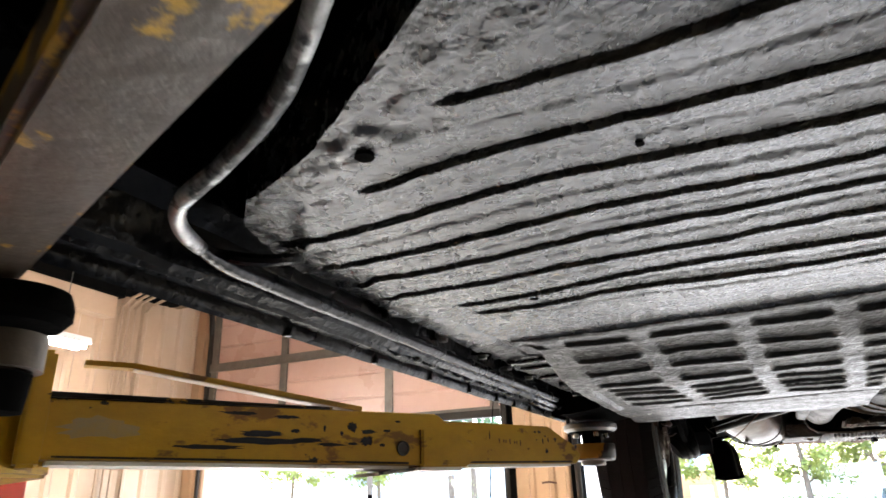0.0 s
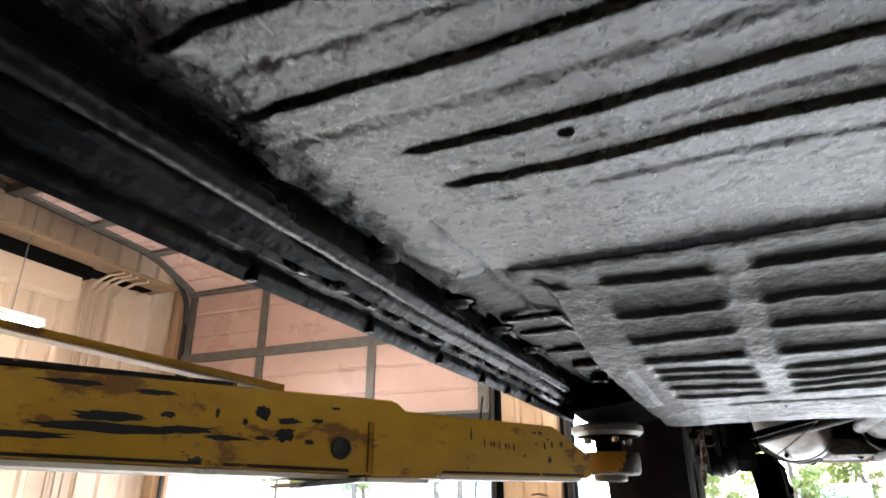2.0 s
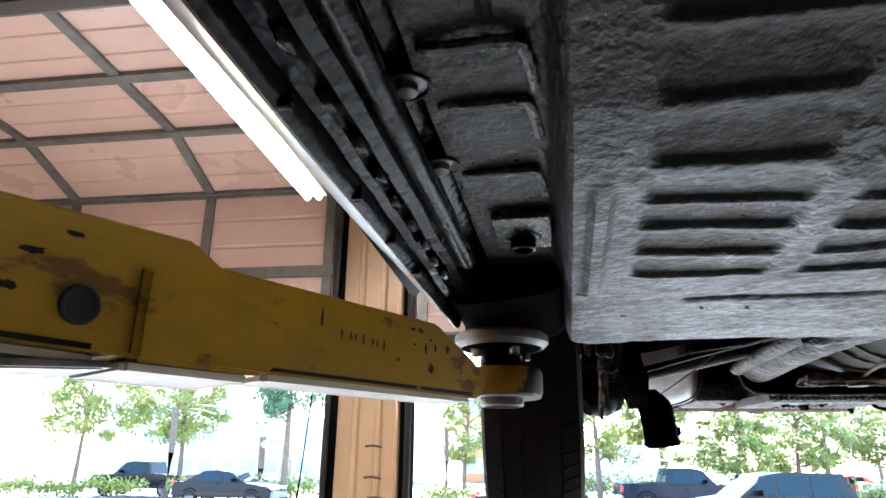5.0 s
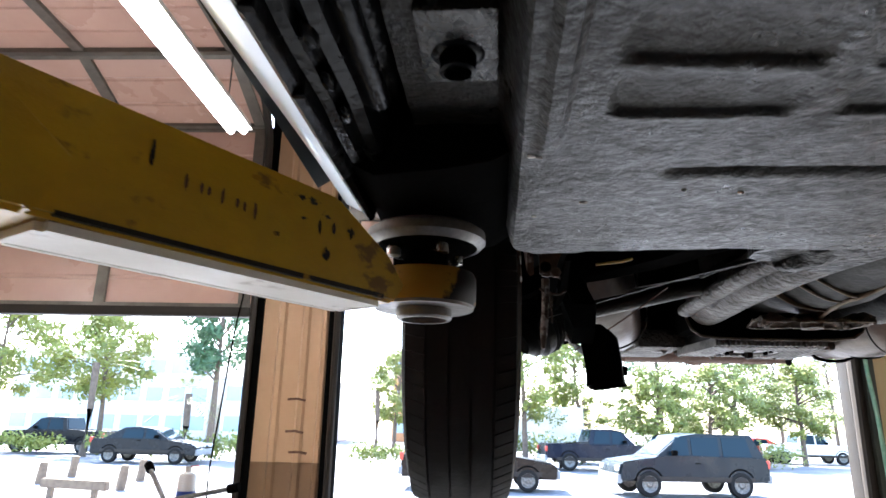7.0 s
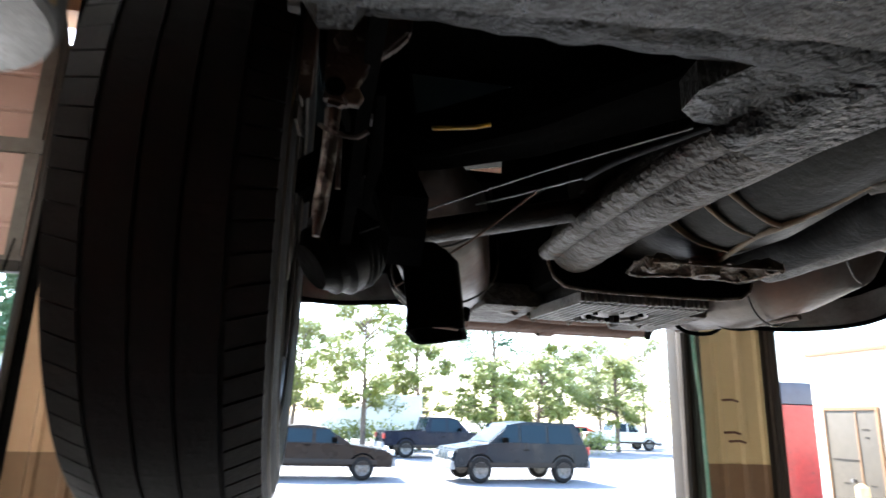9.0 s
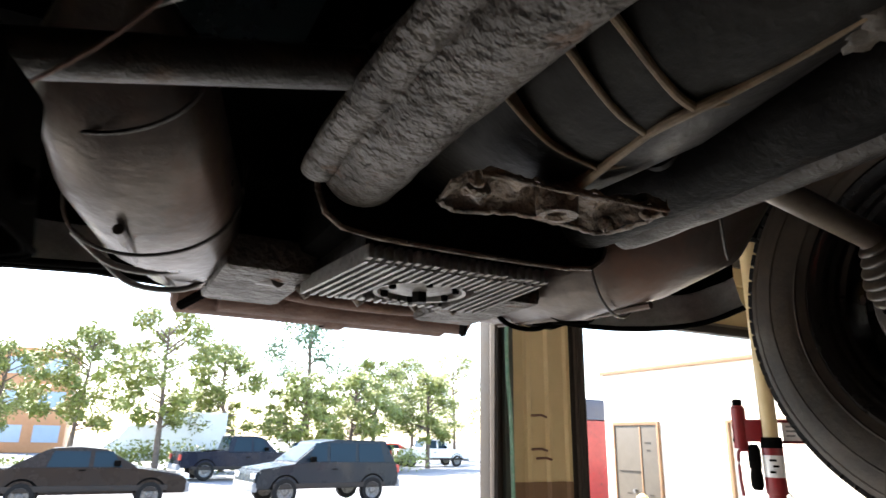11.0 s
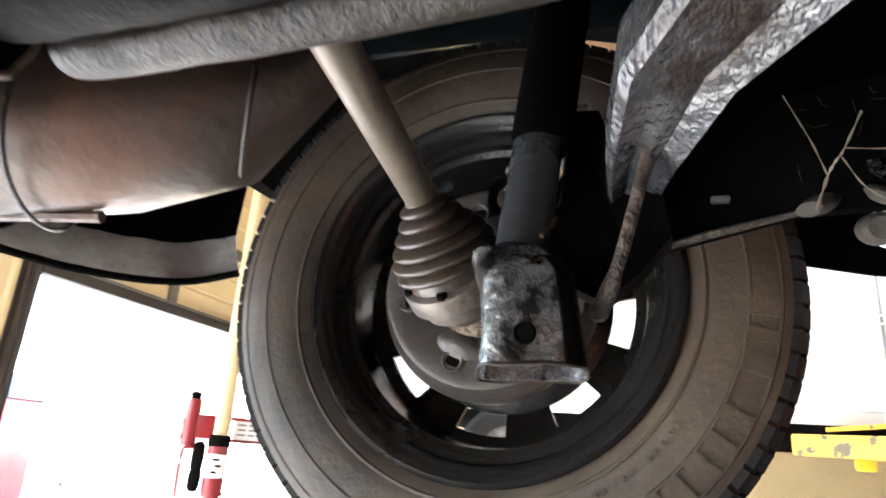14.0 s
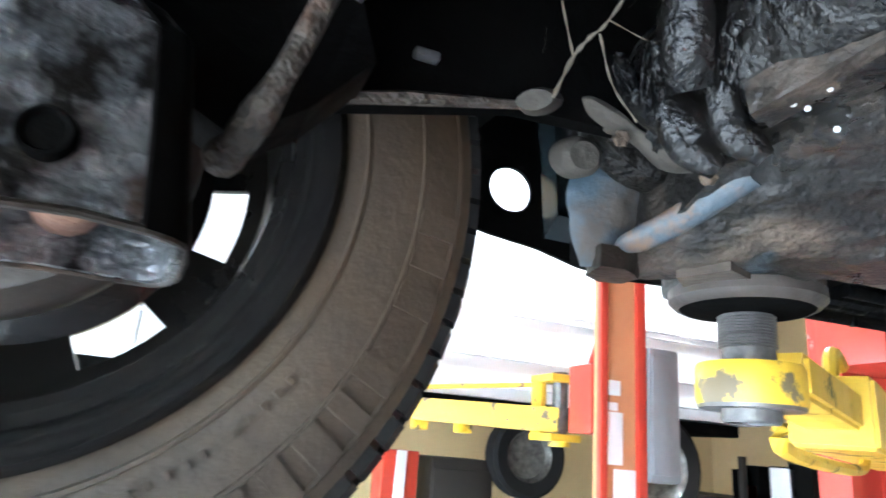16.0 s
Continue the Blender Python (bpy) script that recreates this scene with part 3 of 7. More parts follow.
def pan_height(x, y, s):
    """The pressed floor of one side; x counts outward from the car's centre line."""
    z = PAN
    # long transverse swages: narrow grooves with a rolled lip
    for y0, outer in SWAGES:
        d = y - y0
        if -0.03 < d < 0.045 and x < outer + 0.01:
            f = smooth01(outer + 0.006, outer - 0.014, x) * smooth01(0.13, 0.15, x)
            w = 1 + 0.25 * noise.noise(Vector((x * 6, y0 * 9, s)))
            z += f * 0.0042 * w * smooth01(-0.0028, -0.0012, d) * smooth01(0.0024, 0.001, d)
            # rolled lip behind the groove and a faint second crease
            z -= f * 0.0036 * smooth01(0.0012, 0.003, d) * smooth01(0.026, 0.004, d)
            z += f * 0.0016 * smooth01(0.026, 0.029, d) * smooth01(0.036, 0.031, d)
    # the lower rear tray
    tray = smooth01(TRAY_Y - 0.004, TRAY_Y + 0.002, y) * smooth01(0.642, 0.63, x) * smooth01(0.1, 0.13, x)
    if tray > 0:
        z -= 0.006 * tray * smooth01(TRAY_Y + 0.05, TRAY_Y + 0.012, y)
    # the rear edge runs askew, with a rounded outer corner
    rear = -0.478 - 0.075 * max(0.0, 0.54 - x)
    corner_r = math.hypot(max(0.0, x - 0.567), max(0.0, y - rear + 0.045))
    deep = tray_depth(y) * smooth01(0.632, 0.607, x) * smooth01(rear + 0.008, rear - 0.006, y) * smooth01(0.1, 0.13, x) * smooth01(0.062, 0.042, corner_r)
    z -= deep
    if -1.28 < y < -0.6 and x < 0.64:
        for n in range(8):
            yb = -1.226 + 0.0555 * n + 0.003 * math.sin(n * 2.1)
            ya = yb - 0.041
            if not ya - 0.01 < y < yb + 0.01:
                continue
            sl = 0.005 * n
            cols = ((0.595, 0.628),) if n < 1 else ()
            cols += ((0.475 - sl, 0.568 - 0.4 * sl), (0.345 - sl, 0.448 - sl), (0.225 - sl, 0.318 - sl), (0.14, 0.198 - sl))
            for k, (a, b) in enumerate(cols):
                # rounded corners: the pocket narrows towards its two long edges
                e = 0.006 * (smooth01(ya + 0.01, ya - 0.002, y) + smooth01(yb - 0.008, yb + 0.002, y))
                f = smooth01(ya - 0.006, ya + 0.007, y) * smooth01(yb + 0.0016, yb - 0.0024, y) * smooth01(a + e - 0.004, a + e + 0.004, x) * smooth01(b - e + 0.004, b - e - 0.004, x)
                z += f * 0.0031
                # raised rolled lip behind the far wall
                z -= 0.002 * smooth01(yb + 0.0005, yb + 0.004, y) * smooth01(yb + 0.014, yb + 0.006, y) * smooth01(a - 0.004, a + 0.004, x) * smooth01(b + 0.004, b - 0.004, x)
        # narrow swage behind the pockets
        z += 0.006 * smooth01(-0.738, -0.732, y) * smooth01(-0.718, -0.726, y) * smooth01(0.5, 0.48, x)
        # long upright ridge beside the pockets
        z -= 0.006 * smooth01(0.578, 0.584, x) * smooth01(0.6, 0.592, x) * smooth01(-1.05, -1.0, y) * smooth01(-0.75, -0.8, y)
    # seam along the outer flat
    z += 0.004 * smooth01(0.647, 0.65, x) * smooth01(0.656, 0.653, x) * smooth01(-1.4, -1.38, y) * smooth01(-1.13, -1.15, y)
    # dents and crust
    z += 0.0065 * noise.noise(Vector((x * 6, y * 9, s))) + 0.0022 * noise.noise(Vector((x * 2.4, y * 24, s + 5))) + 0.0012 * noise.noise(Vector((x * 45, y * 45, s)))
    crust = smooth01(0.6, 0.68, x) * smooth01(-1.2, -1.26, y) + smooth01(0.12, 0.02, y - pan_front(x))
    if crust > 0:
        z -= 0.005 * min(1, crust) * max(0, noise.noise(Vector((x * 55, y * 55, 3))) + 0.1)
    return z


rng_c = random.Random(3)


def pan_front(d):
    """How far forward the floor reaches; it narrows to the nose."""
    pts = ((0.0, -2.3), (0.2, -2.1), (0.427, -1.93), (0.547, -1.85), (0.634, -1.815), (0.672, -1.777), (0.697, -1.70))
    for (a, ya), (b, yb) in zip(pts, pts[1:]):
        if d <= b:
            return ya + (yb - ya) * (d - a) / (b - a)
    return -1.70


def turned(bm):
    bmesh.ops.transform(bm, matrix=TURN, verts=bm.verts[:])
    return bm


def pan_edge(y):
    """Outer edge of the floor at y."""
    lo, hi = 0.0, 0.697
    if y >= -1.70:
        return hi
    for _ in range(24):
        mid = (lo + hi) / 2
        lo, hi = (mid, hi) if pan_front(mid) < y else (lo, mid)
    return lo


def floor_half(s, y_from, y_to):
    ys = [-2.2 + 0.0055 * k for k in range(318)]
    for y0, _ in SWAGES:
        ys += [y0 + 0.001 * o for o in (-7, -5, -4.3, -3.5, -2.6, -1.8, -0.5, 0.8, 1.6, 2.4, 3.2, 4, 5.5, 9, 14, 20, 26, 29, 32, 36)]
    for n in range(8):
        ys += [-1.226 + 0.0555 * n + 0.003 * math.sin(n * 2.1) + 0.001 * o for o in (-5, -3.6, -2.6, -1.8, -1.0, -0.3, 0.4, 1.0, 1.7, 2.6, 3.8, 5)]
    ys = [y_from] + sorted(y for y in ys if y_from + 0.0005 < y < y_to - 0.0005) + [y_to]
    ys = [y for k, y in enumerate(ys) if k == 0 or y - ys[k - 1] > 0.0004]
    top = len(ys) - 1

    def at(u, v):
        y = ys[round(v * top)]
        d = 0.1 + max(0.004, pan_edge(y) - 0.1) * u
        return Vector((CX + s * d, y, pan_height(d, y, s)))
    return turned(sheet(200, top, at, 0.05))


pans = []
for s in (-1, 1):
    pans.append(part("floor_pan", floor_half(s, -2.2, TRAY_Y - 0.001), UNDERCOAT if s < 0 else PANDUST, car, "ribbed floor pan with thick black undercoat"))
    part("rear_tray", floor_half(s, TRAY_Y - 0.001, -0.462), TRAYCOAT if s < 0 else PANDUST, car, "lower rear tray with pressed pockets and brownish undercoat")
    part("front_floor", box(min(CX + s * 0.1, CX + s * 0.8), max(CX + s * 0.1, CX + s * 0.8), -3.2, -1.6, 2.16, 2.2), BLACK, car, "dark front floor behind the front axle")
for hx_, hy_, hr_ in ((-0.553, -1.806, 0.0065), (-0.39, -1.735, 0.003), (-0.612, -1.462, 0.004), (-0.545, -1.45, 0.0045), (-0.3, -1.6, 0.006)):
    own = TURN.inverted() @ Vector((hx_, hy_, 0))
    part("drain_hole", turned(lathe([(0.0, -0.001), (hr_, -0.001), (hr_, 0.004), (0.0, 0.004)], Matrix.Translation((own.x, own.y, pan_height(abs(own.x - CX), own.y, -1) - 0.0005)), 20)), BLACK, car, "dark drain hole")
for fx_, fy_, fr_ in ((-0.586, -0.739, 0.004), (-0.58, -0.739, 0.003), (-0.53, -0.64, 0.0045), (-0.4, -0.665, 0.003), (-0.45, -0.67, 0.0025), (-0.57, -0.59, 0.003)):
    own = TURN.inverted() @ Vector((fx_, fy_, 0))
    part("pale_flake", turned(lathe([(0.0, -0.0016), (fr_ * 0.7, -0.0014), (fr_, 0.0), (fr_ * 0.8, 0.004)], Matrix.Translation((own.x, own.y, pan_height(abs(own.x - CX), own.y, -1))) @ Matrix.Diagonal((1.0, 0.55, 1, 1)), 12)), BARE_LIT, car, "pale chipped flake")
part("tunnel", tube([(CX - 0.06, -3.1, 2.04), (CX - 0.02, -1.2, 2.05), (CX, -0.5, 2.075)], 0.125, 20, flat=0.5), UNDERCOAT_THICK, car, "black backbone tunnel")


def sill(s):
    x = lambda d: CX + s * d
    ys = [-3.1 + 0.02 * i for i in range(124)]
    wave = lambda a, y, k, amp: amp * noise.noise(Vector((a * 40, y * k, s * 3)))
    part("sill_channel", turned(rings(bmesh.new(), [[Vector((x(a + wave(z, y, 14, 0.002)), y, z + wave(a, y, 22, 0.002))) for a, z in
         ((0.69, 2.12), (0.692, 2.062), (0.70, 2.058), (0.712, 2.05), (0.716, 2.03), (0.722, 2.016), (0.73, 2.012), (0.737, 2.018), (0.741, 2.012), (0.748, 2.01), (0.752, 2.03), (0.76, 2.12))]
         for y in ys])), TAR, car, "black tar-coated sill channel beside the floor")
    for k in range(14):
        y = -1.42 + 0.047 * k + 0.012 * noise.noise(Vector((k * 3.1, 0, s)))
        part("tar_blob", turned(lathe([(0.0, -0.004), (0.004, -0.0035), (0.0065, 0.0), (0.006, 0.006)], Matrix.Translation((x(0.735 + 0.006 * noise.noise(Vector((k * 1.7, 4, s)))), y, 2.012)) @ Matrix.Diagonal((0.8, 1.9, 1, 1)), 10)), TAR, car)
    for y in (-1.5, -1.35, -1.21, -1.1, -0.99):
        part("bolt_washer", turned(lathe([(0.012, 0.012), (0.012, -0.002), (0.007, -0.003), (0.0065, -0.008), (0.003, -0.009)], Matrix.Translation((x(0.704), y, 2.046)), seg=16)), STEEL if y > -1.4 else TAR, car, "bright bolt")
        if y > -1.3:
            part("bolt_socket", turned(lathe([(0.012, 0.02), (0.0135, -0.004), (0.015, -0.004), (0.0155, 0.02)], Matrix.Translation((x(0.704), y, 2.046)), seg=18)), TAR, car)
    # smooth painted rocker outside, lower lip towards the floor
    part("rocker", turned(rings(bmesh.new(), [[Vector((x(a), y, z + wave(a, y, 5, 0.002))) for a, z in ((0.75, 2.06), (0.75, 2.006), (0.752, 2.0), (0.756, 1.997), (0.76, 2.0), (0.765, 2.01), (0.769, 2.03), (0.77, 2.3), (0.75, 2.3))]
         for y in [-3.1 + 0.05 * i for i in range(51)]])), TAR, car, "glossy black rocker lip")
    # strip outside the lip, its bright reflection put into the paint colour
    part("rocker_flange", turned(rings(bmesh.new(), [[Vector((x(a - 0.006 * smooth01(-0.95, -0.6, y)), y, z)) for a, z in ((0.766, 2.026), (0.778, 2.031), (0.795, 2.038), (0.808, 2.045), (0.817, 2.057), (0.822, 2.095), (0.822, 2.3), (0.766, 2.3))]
         for y in [-3.1 + 0.06 * i for i in range(44)]])), EDGE_SHEEN, car, "lower body edge, painted pale for the sheen on it")
    for y in (-1.62, -1.45, -1.3, -1.16, -1.04, -0.95, -0.86):
        part("clip", turned(box(min(x(0.748), x(0.757)), max(x(0.748), x(0.757)), y - 0.003, y + 0.003, 1.9965, 2.008, 0.0012)), TAR, car)
    # tube along the sill, bent inward at the front
    tp = curve([(x(0.36), -2.06, 2.025), (x(0.44), -1.985, 2.015), (x(0.5), -1.938, 2.012), (x(0.565), -1.905, 2.011), (x(0.622), -1.882, 2.01), (x(0.655), -1.85, 2.01), (x(0.682), -1.79, 2.014), (x(0.699), -1.69, 2.02), (x(0.708), -1.5, 2.024), (x(0.712), -1.2, 2.024), (x(0.712), -0.8, 2.026)], 8)
    cutp = 46
    part("pipe", turned(tube(tp[:cutp], 0.0056, 14, wob=0.12)), FLAKY if s < 0 else BLACK, car, "bare metal pipe bent round the floor corner")
    part("pipe", turned(tube(tp[cutp - 1:], [min(0.0085, 0.0056 + k * 0.0006) for k in range(len(tp) - cutp + 1)], 12, wob=0.1)), TAR, car, "tar-coated pipe along the sill")
    part("bracket", turned(tube(curve([(x(0.69), -1.79, 2.02), (x(0.65), -1.78, 2.01), (x(0.64), -1.75, 2.02), (x(0.66), -1.72, 2.035)], 5), 0.005, 8)), TAR, car, "small pipe bracket")
    part("jack_plate", turned(box(min(x(0.625), x(0.678)), max(x(0.625), x(0.678)), -0.892, -0.808, 2.034, 2.045, 0.004)), UNDERCOAT, car, "square plate with a bolt")
    part("stud_boss", turned(lathe([(0.022, 0.014), (0.021, 0.004), (0.017, 0.0), (0.0125, -0.001), (0.012, -0.012), (0.0095, -0.013), (0.0085, -0.006), (0.004, -0.005)], Matrix.Translation((x(0.652), -0.845, 2.033)), seg=28)), TAR, car)
    for k, (y, w) in enumerate(((-1.135, 0.012), (-1.075, 0.012), (-0.975, 0.01))):
        part("swage", turned(tube(curve([(x(0.688), y, 2.05), (x(0.683), y, 2.042), (x(0.64), y, 2.042), (x(0.632), y + 0.012, 2.044), (x(0.628), y + 0.05, 2.044)], 4), 0.0042, 8)), UNDERCOAT, car)
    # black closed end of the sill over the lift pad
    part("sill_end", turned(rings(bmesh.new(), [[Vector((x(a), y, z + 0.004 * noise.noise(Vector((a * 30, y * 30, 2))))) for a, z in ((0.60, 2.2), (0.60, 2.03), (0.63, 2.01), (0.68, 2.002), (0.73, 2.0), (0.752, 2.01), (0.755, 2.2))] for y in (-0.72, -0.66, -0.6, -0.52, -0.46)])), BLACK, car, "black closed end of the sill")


for s in (-1, 1):
    sill(s)


def tyre_mesh(wx, s):
    """Tyre about its own axle; s points outward."""
    m = Matrix.Translation((wx, 0, WZ)) @ Matrix.Rotation(radians(90) * s, 4, "Y")
    R, w = 0.3222 if s < 0 else 0.319, 0.088
    side = [(0.203, -0.062), (0.213, -0.073), (0.235, -0.083), (0.26, -0.087), (0.283, -0.085), (0.3, -0.078)]
    prof = side + [(R - 0.018, -0.07), (R - 0.006, -0.05), (R - 0.005, -0.03), (R - 0.005, 0.03), (R - 0.006, 0.05), (R - 0.018, 0.07)] + [(r, -h) for r, h in side[::-1]]
    prof += [(0.19, 0.05), (0.19, -0.05)]
    return lathe(prof, m, 72, closed=True), m


def wheel(s):
    wx = CX + s * 0.665
    bm, m = tyre_mesh(wx, s)
    tyre = part("tyre", bm, RUBBER_DUSTY if s > 0 else RUBBER, car, "worn black tyre with a dusty sidewall")
    # tread: ribs and cross-cut blocks
    blocks = bmesh.new()
    bands = ((-0.078, -0.05, 84, 0.8 if s > 0 else 0.88), (-0.046, -0.017, 12, 0.995), (-0.0135, 0.0135, 12, 0.995), (0.017, 0.046, 12, 0.995), (0.05, 0.078, 84, 0.86 if s > 0 else 0.94))
    for h0, h1, n, fill in bands:
        sub = 1 if n > 50 else 8
        for k in range(n * sub):
            a0 = 2 * math.pi * k / (n * sub)
            a1 = 2 * math.pi * (k + (fill if sub == 1 else 1.0)) / (n * sub)
            pts = []
            for a, h in ((a0, h0), (a1, h0), (a1, h1), (a0, h1)):
                edge = abs(h) > 0.06
                for rr in (0.3, 0.3212 - (0.0115 if edge else 0.0) - 0.0022 * (abs(h) > 0.03)):
                    sk = 0.012 if edge else 0.0
                    pts.append(m @ Vector((rr * math.cos(a + sk), rr * math.sin(a + sk), h)))
            v = [blocks.verts.new(p) for p in pts]
            for f in ((1, 3, 5, 7), (0, 2, 3, 1), (4, 6, 7, 5)) + (((2, 4, 5, 3), (6, 0, 1, 7)) if sub == 1 else ()):
                blocks.faces.new([v[i] for i in f])
    part("tread", blocks, RUBBER, tyre, "grooved tread blocks", smooth=False)
    # raised sidewall rings and lettering bars
    for r, h in ((0.29, -0.0835), (0.262, -0.0885), (0.225, -0.0805)):
        part("sidewall_ring", lathe([(r - 0.0025, h + 0.003), (r - 0.0012, h + 0.0003), (r + 0.0012, h + 0.0003), (r + 0.0025, h + 0.003)], m, 96, closed=True), RUBBER_DUSTY, tyre)
    for k in range(9):
        a = radians(-84 + 5.6 * k)
        wide = (0.0085, 0.006, 0.0095, 0.0, 0.008, 0.0065, 0.009, 0.007, 0.0085)[k]
        if wide:
            part("sidewall_mark", box(-0.013, 0.013, -wide, wide, -0.0011, 0.0011, m=m @ Matrix.Rotation(a, 4, "Z") @ Matrix.Translation((0.276, 0, -0.0866)) @ Matrix.Rotation(radians(-6), 4, "Y")), RUBBER_DUSTY, tyre)
    for k in range(16):
        a = radians(-54 + 2.4 * k)
        if k % 6 != 5:
            part("sidewall_mark", box(-0.0026, 0.0026, -0.0016, 0.0016, -0.001, 0.001, m=m @ Matrix.Rotation(a, 4, "Z") @ Matrix.Translation((0.238, 0, -0.0852))), RUBBER_DUSTY, tyre)
    # rim
    prof = [(0.197, -0.062), (0.206, -0.066), (0.211, -0.072), (0.205, -0.077), (0.196, -0.073), (0.1885, -0.062), (0.187, -0.053), (0.1795, -0.05), (0.1785, -0.038), (0.1715, -0.034), (0.171, -0.03), (0.168, 0.01), (0.176, 0.02), (0.18, 0.045),
            (0.19, 0.062), (0.2, 0.075), (0.205, 0.066), (0.195, 0.05)]
    rim = part("rim", lathe(prof, m, 72, closed=True), RIM, car, "black steel rim")
    disc = bmesh.new()
    # face of the wheel with eight slots, thick enough to see
    n_slots = 8
    seg = n_slots * 8
    rad = [0.03, 0.088, 0.13, 0.156, 0.172]
    hh = [0.03, 0.03, 0.045, 0.034, 0.015]
    grid = {}
    for layer in (0, 1):
        for i, (r, h) in enumerate(zip(rad, hh)):
            for k in range(seg):
                a = 2 * math.pi * k / seg + 0.63
                grid[layer, i, k] = disc.verts.new(m @ Vector((r * math.cos(a), r * math.sin(a), h - 0.008 * layer)))
    def is_hole(i, k):
        return i == 2 and (k % 8) in (1, 2, 3, 4)
    for i in range(len(rad) - 1):
        for k in range(seg):
            k2 = (k + 1) % seg
            if is_hole(i, k):
                continue
            for layer in (0, 1):
                disc.faces.new([grid[layer, i, k], grid[layer, i + 1, k], grid[layer, i + 1, k2], grid[layer, i, k2]])
            for (ia, ka, ib, kb, ni, nk) in ((i, k, i + 1, k, i, (k - 1) % seg), (i, k2, i + 1, k2, i, k2)):
                if is_hole(ni, nk):
                    disc.faces.new([grid[0, ia, ka], grid[0, ib, kb], grid[1, ib, kb], grid[1, ia, ka]])
            if i == 1 and is_hole(2, k) or i == 3 and is_hole(2, k):
                q = i + 1 if i == 1 else i
                disc.faces.new([grid[0, q, k], grid[0, q, k2], grid[1, q, k2], grid[1, q, k]])
    part("wheel_disc", disc, RIM, rim, "slotted wheel disc")
    D = m @ Matrix.Translation((0, 0.004, -0.032))
    drum = part("brake_drum", lathe([(0.0, -0.016), (0.05, -0.018), (0.058, -0.024), (0.092, -0.026), (0.108, -0.031), (0.113, -0.03), (0.117, -0.02), (0.122, -0.014), (0.125, -0.006), (0.125, 0.002), (0.118, 0.03), (0.0, 0.05)], D, 56), DRUM, car, "brown brake drum backplate")
    for a, rr, rh in ((207, 0.089, 0.0075), (174, 0.088, 0.0085), (245, 0.09, 0.006), (310, 0.088, 0.008), (20, 0.088, 0.008), (80, 0.09, 0.008), (130, 0.088, 0.008)):
        # rolled rim round a dark hole
        at_h = D @ Matrix.Translation((rr * math.cos(radians(a)), rr * math.sin(radians(a)), -0.0258))
        part("hole_rim", lathe([(rh, 0.002), (rh + 0.0005, -0.002), (rh + 0.003, -0.003), (rh + 0.007, 0.001)], at_h, 22, closed=True), DRUM, drum)
        part("hole", lathe([(0.0, -0.0006), (rh, -0.0006), (rh, 0.003), (0.0, 0.003)], at_h, 20), BLACK, drum, "dark inspection hole")
    # pressed swellings of the backplate
    for a, rr, sx, sy in ((190, 0.07, 0.03, 0.016), (225, 0.066, 0.024, 0.014), (150, 0.07, 0.026, 0.015), (20, 0.07, 0.03, 0.016)):
        part("boss", lathe([(0.0, -0.007), (0.5, -0.006), (0.85, -0.003), (1.0, 0.002)], D @ Matrix.Rotation(radians(a), 4, "Z") @ Matrix.Translation((rr, 0, -0.024)) @ Matrix.Diagonal((sy, sx, 1, 1)), 26), DRUM, drum)
    part("hub_ring", lathe([(0.03, -0.018), (0.056, -0.022), (0.058, -0.036), (0.05, -0.044), (0.03, -0.046)], D, 32), CAST, drum)
    return tyre


for s in (-1, 1):
    wheel(s)


